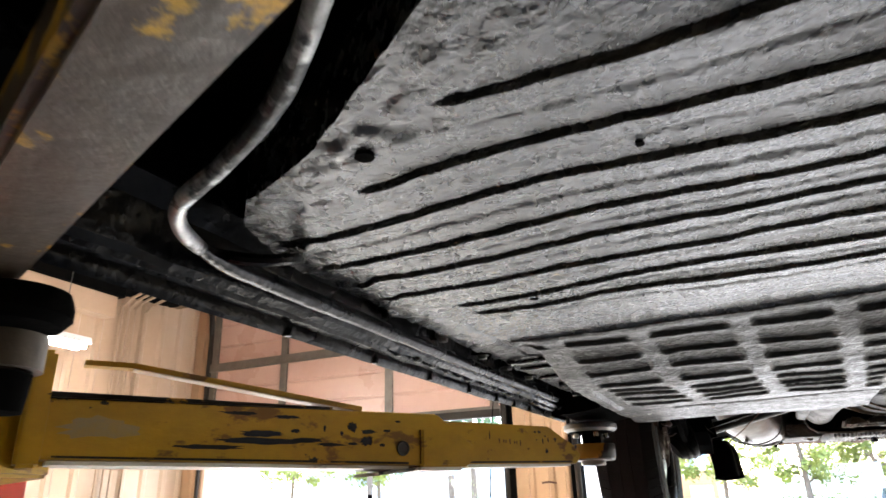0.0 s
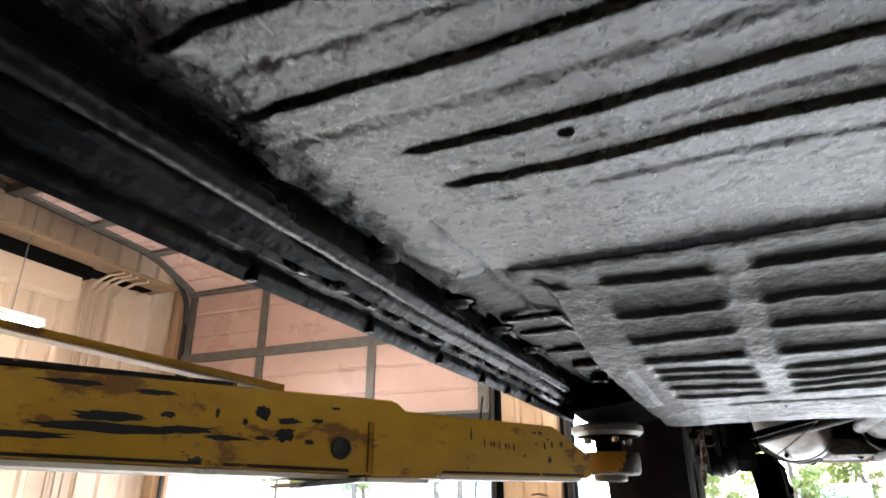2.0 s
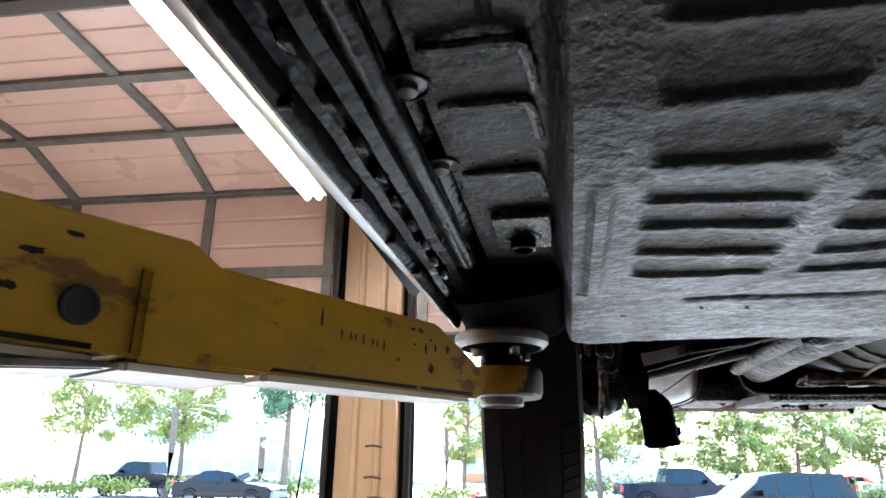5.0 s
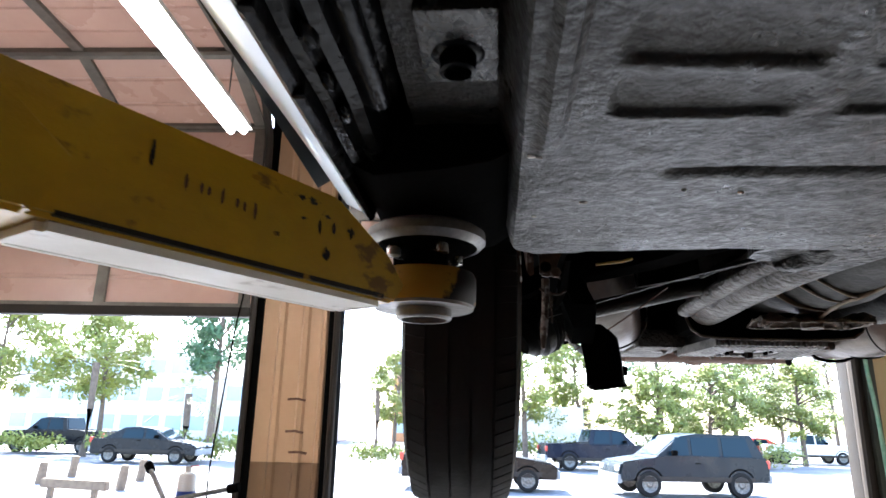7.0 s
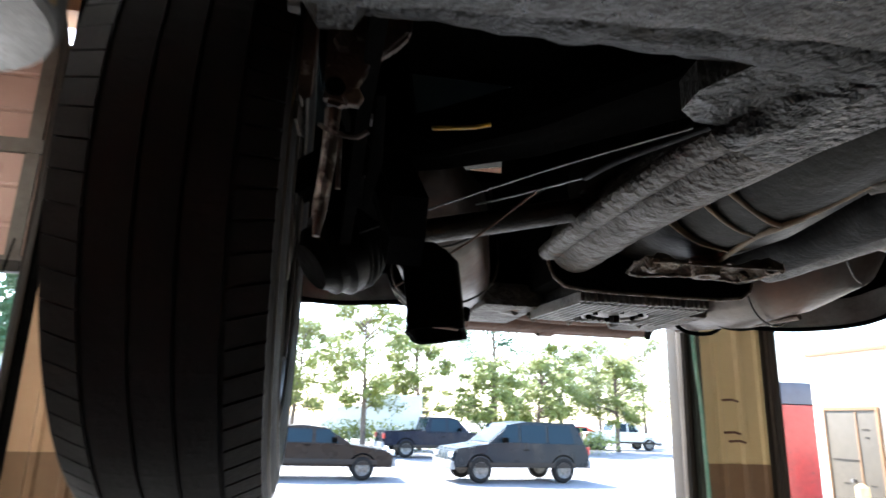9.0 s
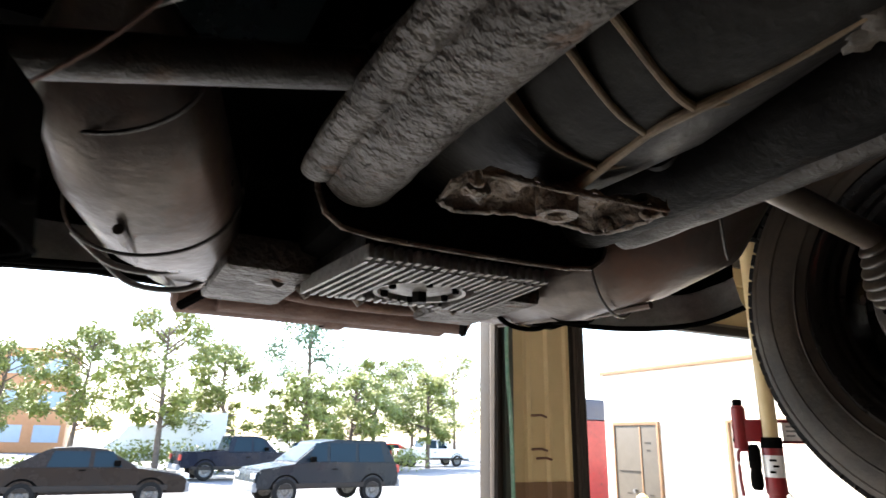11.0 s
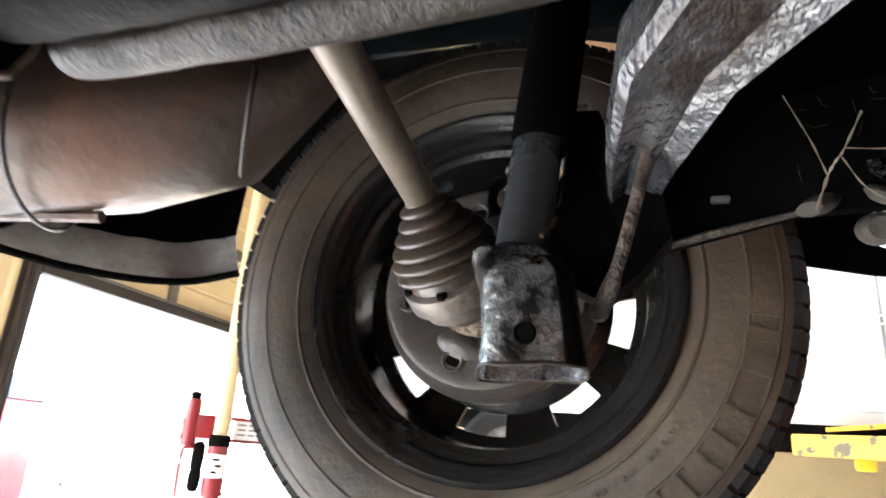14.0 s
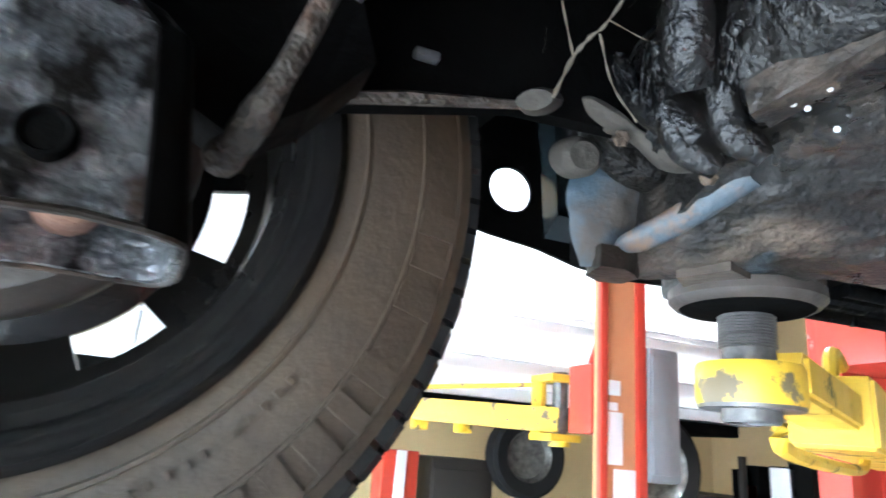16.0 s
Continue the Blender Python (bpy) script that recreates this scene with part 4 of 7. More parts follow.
def suspension(s):
    x = lambda d: CX + s * d
    # several left-hand parts take darker materials than their right-hand twins
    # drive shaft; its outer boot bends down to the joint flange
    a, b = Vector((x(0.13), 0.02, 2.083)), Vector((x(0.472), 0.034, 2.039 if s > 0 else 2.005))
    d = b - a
    shaft = part("drive_shaft", tube([a + d * 0.08, b + d * 0.03], 0.0165, 18), SHAFT if s > 0 else FLANGE_TUBE, car, "bare grey drive shaft" if s > 0 else "darker brown drive shaft")
    mid, end = Vector((x(0.497), 0.026, 2.012 if s > 0 else 1.992)), Vector((x(0.528), 0.014, 1.978))
    path, radii = [], []
    for k in range(121):
        u = k / 120
        p = b * (1 - u) ** 2 + mid * 2 * u * (1 - u) + end * u * u
        path.append(p)
        core = 0.0175 + 0.0285 * smooth01(0.0, 0.75, u)
        # rounded bellows with narrow valleys
        fold = abs(math.sin((u - 0.05) / 0.85 * math.pi * 6)) ** 0.75 * (0.006 + 0.0035 * u) if 0.05 < u < 0.9 else 0.0
        radii.append(core + fold)
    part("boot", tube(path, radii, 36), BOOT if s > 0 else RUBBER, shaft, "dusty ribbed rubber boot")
    fd = Vector((s * 0.62, -0.2, -0.46)).normalized()
    q = Matrix.Translation(end) @ fd.to_track_quat("Z", "Y").to_matrix().to_4x4()
    part("joint_flange", lathe([(0.044, -0.008), (0.0525, -0.006), (0.054, -0.003), (0.054, 0.014), (0.05, 0.017), (0.046, 0.02), (0.045, 0.03), (0.038, 0.034), (0.03, 0.045), (0.0, 0.046)], q, 40), CASTPALE if s > 0 else TRANS, shaft, "pale joint flange")
    for k in range(6):
        an = radians(60 * k + 15)
        bp_ = q @ Vector((0.047 * math.cos(an), 0.047 * math.sin(an), -0.004))
        bolt(bp_, 0.006, 0.007, -fd, BLACK, shaft)
    inner = [(0.019, 0.0)]
    for k in range(5):
        r_, h_ = 0.024 + 0.004 * k, 0.008 + 0.011 * k
        inner += [(r_ - 0.003, h_), (r_ + 0.005, h_ + 0.004), (r_ + 0.004, h_ + 0.008)]
    q2 = Matrix.Translation(a + d * 0.22) @ (-d).to_track_quat("Z", "Y").to_matrix().to_4x4()
    part("boot", lathe(inner, q2, 36), BOOT if s > 0 else RUBBER, shaft, "dusty ribbed rubber boot")
    part("joint_flange", lathe([(0.034, 0.058), (0.044, 0.06), (0.044, 0.085), (0.036, 0.098)], q2, 40), TRANS, shaft)
    # diagonal trailing arm: a pressed wedge that narrows to the hub
    arm = bmesh.new()
    loops = []
    for (cx, cy, cz, hw, hh, sk) in ((0.12, -0.40, 2.115, 0.075, 0.035, 0.0), (0.24, -0.275, 2.1, 0.058, 0.03, 0.01), (0.345, -0.2, 2.075, 0.044, 0.026, 0.012), (0.44, -0.17, 2.055, 0.03, 0.024, 0.01), (0.52, -0.155, 2.04, 0.018, 0.022, 0.0), (0.58, -0.1, 2.02, 0.02, 0.02, 0.0)):
        c = Vector((x(cx), cy, cz))
        side = Vector((s * 0.35, -0.94, 0)).normalized()
        prof = ((-1, 0.9), (-1, -0.5), (-0.82, -0.85), (-0.3, -0.55), (0.0, -0.7), (0.35, -0.5), (0.8, -0.9), (1, -0.5), (1, 0.9))
        loops.append([c + side * a * hw + Vector((0, 0, 1)) * b * hh for a, b in prof])
    rings(arm, loops)
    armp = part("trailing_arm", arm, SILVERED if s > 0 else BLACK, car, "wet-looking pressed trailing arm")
    # black web between arm, socket and hub
    web_outline = ((-0.1, 2.15), (-0.128, 2.148), (-0.15, 2.08), (-0.186, 2.03), (-0.192, 1.985), (-0.165, 1.952), (-0.137, 1.93), (-0.108, 1.945), (-0.085, 1.957), (-0.066, 1.962), (-0.06, 1.97), (-0.078, 1.985), (-0.092, 2.0), (-0.1, 2.03), (-0.101, 2.08))
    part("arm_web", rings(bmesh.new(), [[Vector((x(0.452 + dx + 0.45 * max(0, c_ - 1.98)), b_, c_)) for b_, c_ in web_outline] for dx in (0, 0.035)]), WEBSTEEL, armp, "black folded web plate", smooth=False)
    # socket: a square thin-walled sleeve, open below
    sock = bmesh.new()
    path = [(0.446, -0.062, 1.966, 0.034, 0.03), (0.44, -0.072, 1.955, 0.04, 0.034), (0.43, -0.082, 1.94, 0.041, 0.034), (0.425, -0.088, 1.9, 0.042, 0.033), (0.423, -0.09, 1.868, 0.046, 0.034)]
    outer, inner = [], []
    for (cx, cy, cz, hw, hd) in path:
        hw *= 1.08
        lo, li = [], []
        for k in range(32):
            t = 2 * math.pi * k / 32
            ex = lambda v: math.copysign(abs(v) ** 0.4, v)
            for lst, g in ((lo, 0.88), (li, 0.78)):
                px, py = ex(math.cos(t)) * hw * g, ex(math.sin(t)) * hd * g
                px -= 0.24 * max(0.0, px) * smooth01(0.6 * hd, -0.9 * hd, py)
                lst.append(Vector((x(cx + px * 0.3 + py * 0.95), cy - px * 0.95 + py * 0.3, cz + 0.06 * px - 0.1 * py + 0.002 * noise.noise(Vector((px * 60, py * 60, cz * 60))))))
        outer.append(lo)
        inner.append(li)
    rings(sock, outer + inner[::-1][:4], cap=False)
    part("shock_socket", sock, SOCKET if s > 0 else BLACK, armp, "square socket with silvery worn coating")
    # flank sheet, black to paint the shade of a hollow; and the sleeve's brown worn mouth
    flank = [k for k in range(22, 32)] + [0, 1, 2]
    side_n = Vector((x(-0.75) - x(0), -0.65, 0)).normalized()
    part("socket_flank", rings(bmesh.new(), [[lp[k] + side_n * (0.0016 if j in (0, 12) else 0.0022) for j, k in enumerate(flank)][3:12] + [lp[k] - side_n * 0.004 for k in flank[3:12][::-1]] for lp in outer[1:]]), WEBSTEEL, armp, "socket flank, black for the shade in its hollow")
    part("socket_mouth", tube(outer[-1] + outer[-1][:1], 0.0014, 8, wob=0.3), FLANGE_TUBE if s > 0 else BLACK, armp, "brown worn mouth of the socket")
    part("socket_bolt", lathe([(0.0, -0.001), (0.0055, -0.001), (0.0065, 0.001), (0.0075, 0.001), (0.0085, -0.004)], Matrix.Translation((x(0.389), -0.087, 1.892)) @ Matrix.Rotation(radians(-90) * s, 4, "Y"), seg=20), BLACK, armp, "dark bolt hole")
    part("bush", tube([(x(0.40), -0.095, 1.885), (x(0.45), -0.085, 1.89)], 0.013, 14), RUST, armp, "rusty bush inside the socket")
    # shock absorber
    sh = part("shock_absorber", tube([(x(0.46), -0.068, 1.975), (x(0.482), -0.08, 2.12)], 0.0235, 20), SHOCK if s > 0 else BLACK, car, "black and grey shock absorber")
    part("dust_tube", tube([(x(0.478), -0.079, 2.085), (x(0.48), -0.08, 2.1), (x(0.52), -0.1, 2.36)], [0.026, 0.029, 0.029], 20), BLACK, sh, "black dust tube")
    part("brake_hose", tube(curve([(x(0.524), -0.118, 2.152), (x(0.521), -0.1, 2.147), (x(0.512), -0.1, 2.11), (x(0.488), -0.1, 2.05), (x(0.468), -0.097, 2.01), (x(0.445), -0.088, 1.985)], 6), 0.0022, 8), CASTPALE, armp, "thin brake hose")
    # spring plate
    part("spring_plate", rings(bmesh.new(), [[Vector((x(0.52 + t), y, z)) for t, z in ((0, lo), (0.012, lo), (0.012, hi), (0, hi))] for y, lo, hi in ((-0.52, 2.03, 2.17), (-0.4, 2.03, 2.16), (-0.3, 2.024, 2.14), (-0.16, 1.987, 2.08), (-0.05, 1.97, 2.03))]), BLACK, car, "flat black spring plate", smooth=False)
    part("plate_flange", tube([(x(0.515), -0.31, 2.026), (x(0.51), -0.22, 2.003), (x(0.512), -0.15, 1.984)], [0.004, 0.007, 0.004], 8, flat=0.5), DIRTY_TUBE if s > 0 else BLACK, car, "dusty edge of the plate")
    part("slot", box(min(x(0.512), x(0.52)), max(x(0.512), x(0.52)), -0.243, -0.227, 2.036, 2.042, 0.002), STEEL, car)
    # torsion tube end with bolted cover
    cov = part("torsion_cover", lathe([(0.0, 0.0), (0.05, 0.0), (0.062, 0.008), (0.064, 0.03), (0.05, 0.04), (0, 0.042)], Matrix.Translation((x(0.535), -0.43, 2.075)) @ Matrix.Rotation(radians(90) * s, 4, "Y"), 32), UNDERCOAT_THICK, car, "bolted cover of the torsion tube")
    for k in range(4):
        an = radians(45 + 90 * k)
        bolt((x(0.577), -0.43 + 0.05 * math.cos(an), 2.075 + 0.05 * math.sin(an)), 0.008, 0.008, (s, 0, 0), STEEL, cov)
    if s < 0:
        return
    part("brake_pipe", tube(curve([(x(0.43), -0.215, 2.25), (x(0.43), -0.188, 2.122), (x(0.427), -0.178, 2.06), (x(0.422), -0.162, 1.99), (x(0.428), -0.15, 1.95), (x(0.444), -0.139, 1.927), (x(0.462), -0.132, 1.922)], 7), [0.0052] * 29 + [0.0056, 0.0062, 0.007, 0.0074, 0.0074, 0.0074, 0.0072, 0.0066, 0.0072, 0.008, 0.0084, 0.0084, 0.0084, 0.007], 12), DIRTY_TUBE, car, "dusty grey rod")
    part("cable_clip", tube([(x(0.523), -0.039 + 0.016 * math.cos(radians(t)), 2.055 + 0.018 * math.sin(radians(t))) for t in range(-60, 220, 20)], 0.005, 10, up=(1, 0, 0)), WEBSTEEL, car, "dark cable clip behind the shaft")
    part("bleed_nipple", tube([(x(0.56), -0.035, 2.06), (x(0.56), -0.037, 2.1)], 0.008, 10), DRUM, car, "brown brake nipple")


for s in (-1, 1):
    suspension(s)
tor = part("torsion_tube", tube([(CX - 0.56 + 0.014 * k, -0.44, 2.075) for k in range(41)], 0.056, 24, wob=0.09), CRUSTDARK, car, "crusty transverse torsion tube")
part("torsion_tube", tube([(CX + 0.014 * k, -0.44, 2.075) for k in range(40)], 0.056, 24, wob=0.08), WET, car, "wet-black coated torsion tube")


def horn(s):
    x = lambda d: CX + s * d
    pts = curve([(x(0.085), -0.5, 2.078), (x(0.118), -0.35, 2.07), (x(0.145), -0.12, 2.064), (x(0.15), 0.08, 2.06), (x(0.147), 0.165, 2.058), (x(0.146), 0.2, 2.06)], 10)
    # the right horn is coloured darker than its twin, for the shade it lies in
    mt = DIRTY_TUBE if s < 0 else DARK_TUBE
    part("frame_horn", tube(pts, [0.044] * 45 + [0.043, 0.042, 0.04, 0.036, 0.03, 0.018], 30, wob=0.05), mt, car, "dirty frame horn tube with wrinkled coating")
    # broad side flange, a flattened band with a groove against the tube
    wide = 0.046 if s < 0 else 0.056
    fl = [p + Vector((s * wide, -0.004, -0.014 if s < 0 else -0.024)) for p in pts[10:49]]
    part("horn_flange", tube(fl, [0.019] * 34 + [0.0185, 0.018, 0.016, 0.012, 0.005], 18, wob=0.1, flat=0.75), DIRTY_TUBE if s < 0 else FLANGE_TUBE, car, "side flange of the frame horn")
    plate = ((0.1, -0.42), (0.15, -0.43), (0.2, -0.415), (0.215, -0.37), (0.195, -0.32), (0.16, -0.28), (0.13, -0.28)) if s > 0 else ((0.1, -0.42), (0.2, -0.44), (0.27, -0.42), (0.288, -0.385), (0.284, -0.355), (0.262, -0.338), (0.22, -0.335), (0.2, -0.3), (0.16, -0.28), (0.13, -0.28))
    low = 2.035 if s > 0 else 2.02
    part("gusset", rings(bmesh.new(), [[Vector((x(a), b, z + 0.004 * noise.noise(Vector((a * 50, b * 50, 1))))) for a, b in plate] for z in (low, low + 0.025)]), UNDERCOAT_THICK, car, "crusty gusset plate", smooth=False)
    if s < 0:
        # crusted second lobe beside the plate
        lobe = curve([(x(0.155), -0.44, 2.04), (x(0.19), -0.39, 2.03), (x(0.213), -0.345, 2.022), (x(0.222), -0.322, 2.02)], 8)
        part("gusset_lobe", tube(lobe, [0.03 - 0.008 * k / (len(lobe) - 1) for k in range(len(lobe))], 18, wob=0.35, flat=0.6), UNDERCOAT_THICK, car, "crusty folded lobe of the gusset")


for s in (-1, 1):
    horn(s)
# curved cradle plate between the horn ends
cr = [(0.19, 2.06), (0.187, 2.03), (0.178, 2.008), (0.16, 1.995), (0.12, 1.99), (0.06, 1.989), (0, 1.989)]
cr = [(-a, z) for a, z in cr] + [(a, z) for a, z in cr[-2::-1]]
part("cradle", rings(bmesh.new(), [[Vector((CX + a, y, z)) for a, z in cr] + [Vector((CX + a * 0.97, y, z + 0.05)) for a, z in cr[::-1]] for y in (0.195, 0.199)]), BLACK, car, "thin curved cradle plate with worn edge")
part("cradle_edge", tube([(CX + a, 0.197, z - 0.001) for a, z in cr], 0.0032, 8, wob=0.1), CAST, car, "worn pale lower edge of the cradle")

# gearbox with ribs
gb = part("transaxle", rings(bmesh.new(), [[Vector((CX + hw * math.cos(t), y, zc + hh * math.sin(t))) for t in [2 * math.pi * k / 28 for k in range(28)]] for y, hw, hh, zc in
     ((-0.48, 0.05, 0.05, 2.12), (-0.36, 0.075, 0.075, 2.12), (-0.2, 0.1, 0.09, 2.12), (-0.05, 0.125, 0.105, 2.12), (0.06, 0.13, 0.112, 2.13), (0.12, 0.15, 0.115, 2.152), (0.19, 0.155, 0.12, 2.162))]), TRANS, car, "oily ribbed gearbox casting")
def rib(pts, r, height=0.0, mt=None):
    """A cast rib: a rounded edge, with its blade up to the case."""
    pts = [Vector(p) for p in pts]
    bm = tube(pts, r, 10, wob=0.15)
    if height:
        rings(bm, [[p + Vector((-0.0016, 0, 0)), p + Vector((0.0016, 0, 0)), p + Vector((0.0022, 0.0012, height)), p + Vector((-0.0022, -0.0012, height))] for p in pts])
    return part("rib", bm, mt or RIBCAST, gb, "pale worn casting rib")


rib(curve([(0.022, 0.045, 2.002), (0.018, -0.01, 2.012), (0.014, -0.07, 2.018), (0.0155, -0.116, 2.018), (0.03, -0.15, 2.026), (0.04, -0.2, 2.034), (0.045, -0.3, 2.05)], 5), 0.0042, 0.03)
for p0, p1, p2, r_ in (((0.014, -0.07, 2.018), (-0.03, -0.08, 2.026), (-0.1, -0.1, 2.06), 0.003), ((0.0155, -0.116, 2.018), (-0.015, -0.12, 2.026), (-0.085, -0.135, 2.06), 0.0034), ((0.018, -0.01, 2.012), (-0.04, -0.015, 2.022), (-0.1, -0.03, 2.05), 0.002),
                       ((0.014, -0.07, 2.018), (0.05, -0.075, 2.03), (0.1, -0.09, 2.07), 0.0026), ((0.0155, -0.116, 2.018), (0.06, -0.13, 2.036), (0.1, -0.14, 2.07), 0.0026), ((0.018, -0.01, 2.012), (0.06, -0.02, 2.028), (0.11, -0.035, 2.06), 0.0024)):
    rib(curve([p0, p1, p2], 5), r_, 0.03)
part("drain_plug", lathe([(0.009, 0.012), (0.009, 0.0), (0.012, -0.003), (0.019, -0.003), (0.02, 0.004), (0.02, 0.03)], Matrix.Translation((0.021, 0.054, 1.993)), 28), CAST, gb, "hollow drain plug")
# crescent lip of the bell housing: hollow between a thin ridge and a ragged rim
rim_line = curve([Vector((a_, b_, 0)) for a_, b_ in ((-0.086, 0.087), (-0.062, 0.101), (-0.037, 0.094), (-0.007, 0.081), (0.046, 0.083), (0.1, 0.088), (0.114, 0.052), (0.112, 0.01))], 8)
ridge_line = curve([Vector((a_, b_, 0)) for a_, b_ in ((-0.08, 0.02), (-0.06, 0.012), (-0.035, 0.014), (-0.006, 0.015), (0.025, 0.012), (0.05, 0.01), (0.085, 0.009), (0.113, 0.006))], 8)
last = len(rim_line) - 1


def crescent(u, v):
    k = round(u * last)
    p = rim_line[k].lerp(ridge_line[k], v)
    hollow = 0.02 * math.sin(3.14 * v) ** 0.8 * (0.35 + 0.65 * abs(math.sin(u * 3.14 * 3)))
    return Vector((p.x, p.y, 1.998 + hollow + 0.005 * noise.noise(Vector((u * 14, v * 5, 2))) + 0.002 * noise.noise(Vector((u * 40, v * 12, 2)))))


part("final_drive_cover", sheet(last, 20, crescent, 0.004), CAST, gb, "hollow pale edge of the bell housing")
part("rim", tube([p + Vector((0.0, 0.003 * noise.noise(Vector((k * 0.5, 1, 1))), 1.9965 + 0.002 * noise.noise(Vector((k * 0.6, 0, 0))))) for k, p in enumerate(rim_line)], [0.0034 * (1 + 0.45 * noise.noise(Vector((k * 0.8, 3, 0)))) for k in range(last + 1)], 10, flat=0.7), CAST, gb, "ragged pale rim")
part("ridge", tube([p + Vector((0, 0, 1.9975)) for p in ridge_line], 0.0022, 8, wob=0.2), CAST, gb, "thin casting ridge")
for c_, r_ in (((-0.07, 0.05, 2.0), 0.012), ((-0.078, 0.03, 1.999), 0.008), ((-0.056, 0.065, 2.004), 0.01), ((0.095, 0.07, 2.0), 0.009), ((0.108, 0.03, 2.0), 0.006)):
    lump_ = bmesh.new()
    bmesh.ops.create_icosphere(lump_, subdivisions=3, radius=r_)
    for v_ in lump_.verts:
        v_.co = Vector(c_) + v_.co * (1 + 0.55 * noise.noise(v_.co * 130 + Vector(c_) * 50)) * 0.9
    part("casting_lump", lump_, CAST, gb, "ragged lump of dirt and casting")
mount_ = bmesh.new()
bmesh.ops.create_icosphere(mount_, subdivisions=4, radius=1.0)
for v_ in mount_.verts:
    n_ = 1 + 0.4 * noise.noise(v_.co * 2.2) + 0.18 * noise.noise(v_.co * 6)
    v_.co = Vector((0.055 + 0.042 * v_.co.x * n_, -0.215 + 0.03 * v_.co.y * n_, 2.05 + 0.016 * v_.co.z * n_))
part("mount", mount_, MOUNT, gb, "crusty yellow-brown gearbox mount")


# engine
eng = part("engine_case", box(CX - 0.15, CX + 0.15, 0.2, 0.62, 2.02, 2.4, 0.02), BLACK, car, "black oily engine case")
fin = part("sump", box(CX - 0.115, CX + 0.13, 0.25, 0.46, 1.995, 2.03, 0.004), TRANS, eng, "finned aluminium sump")
for k in range(21):
    xx = CX - 0.111 + 0.0117 * k
    wob_ = 0.004 * noise.noise(Vector((k * 2.3, 0, 0)))
    lean = 0.018 * (k - 10) / 10
    for ya, yb in (((0.252, 0.318 + wob_), (0.43 + wob_, 0.452)) if 6 <= k <= 15 else ((0.25 + wob_, 0.452 + wob_),)):
        part("fin", rings(bmesh.new(), [[Vector((xx + lean * (y - 0.25) / 0.2 + dx, y, z)) for dx, z in ((-0.0028, 1.997), (-0.0022, 1.977), (0.0022, 1.977), (0.0028, 1.997))] for y in (ya, yb)]), ALU, fin, smooth=False)
    # cast stubs that stand out of the front and back edge
    for y in (0.246, 0.456):
        part("stub", box(xx - 0.0035, xx + 0.0035, y - 0.008, y + 0.008, 1.979 + wob_ * 0.5, 1.996, 0.002), ALU, fin)
part("sump_plate", lathe([(0.0, -0.004), (0.014, -0.004), (0.04, -0.001), (0.05, 0.003), (0.056, 0.003), (0.058, -0.004), (0.063, -0.005), (0.065, 0.012), (0, 0.012)], Matrix.Translation((CX + 0.012, 0.375, 1.984)), 40), ALU, eng, "round strainer plate")
bolt((CX + 0.012, 0.375, 1.98), 0.011, 0.014, (0, 0, -1), TRANS, eng, "drain_bolt")
for k in range(6):
    a = radians(60 * k + 20)
    bolt((CX + 0.012 + 0.05 * math.cos(a), 0.375 + 0.05 * math.sin(a), 1.985), 0.0055, 0.008, (0, 0, -1), BLACK, eng)
for px, py in ((-0.1, 0.465), (-0.02, 0.47), (0.07, 0.468), (0.13, 0.46)):
    part("case_lug", tube([(px - 0.012, py, 1.99), (px, py + 0.004, 1.981), (px + 0.014, py, 1.99)], [0.006, 0.009, 0.005], 10, wob=0.4), CAST, eng, "ragged casting lug")


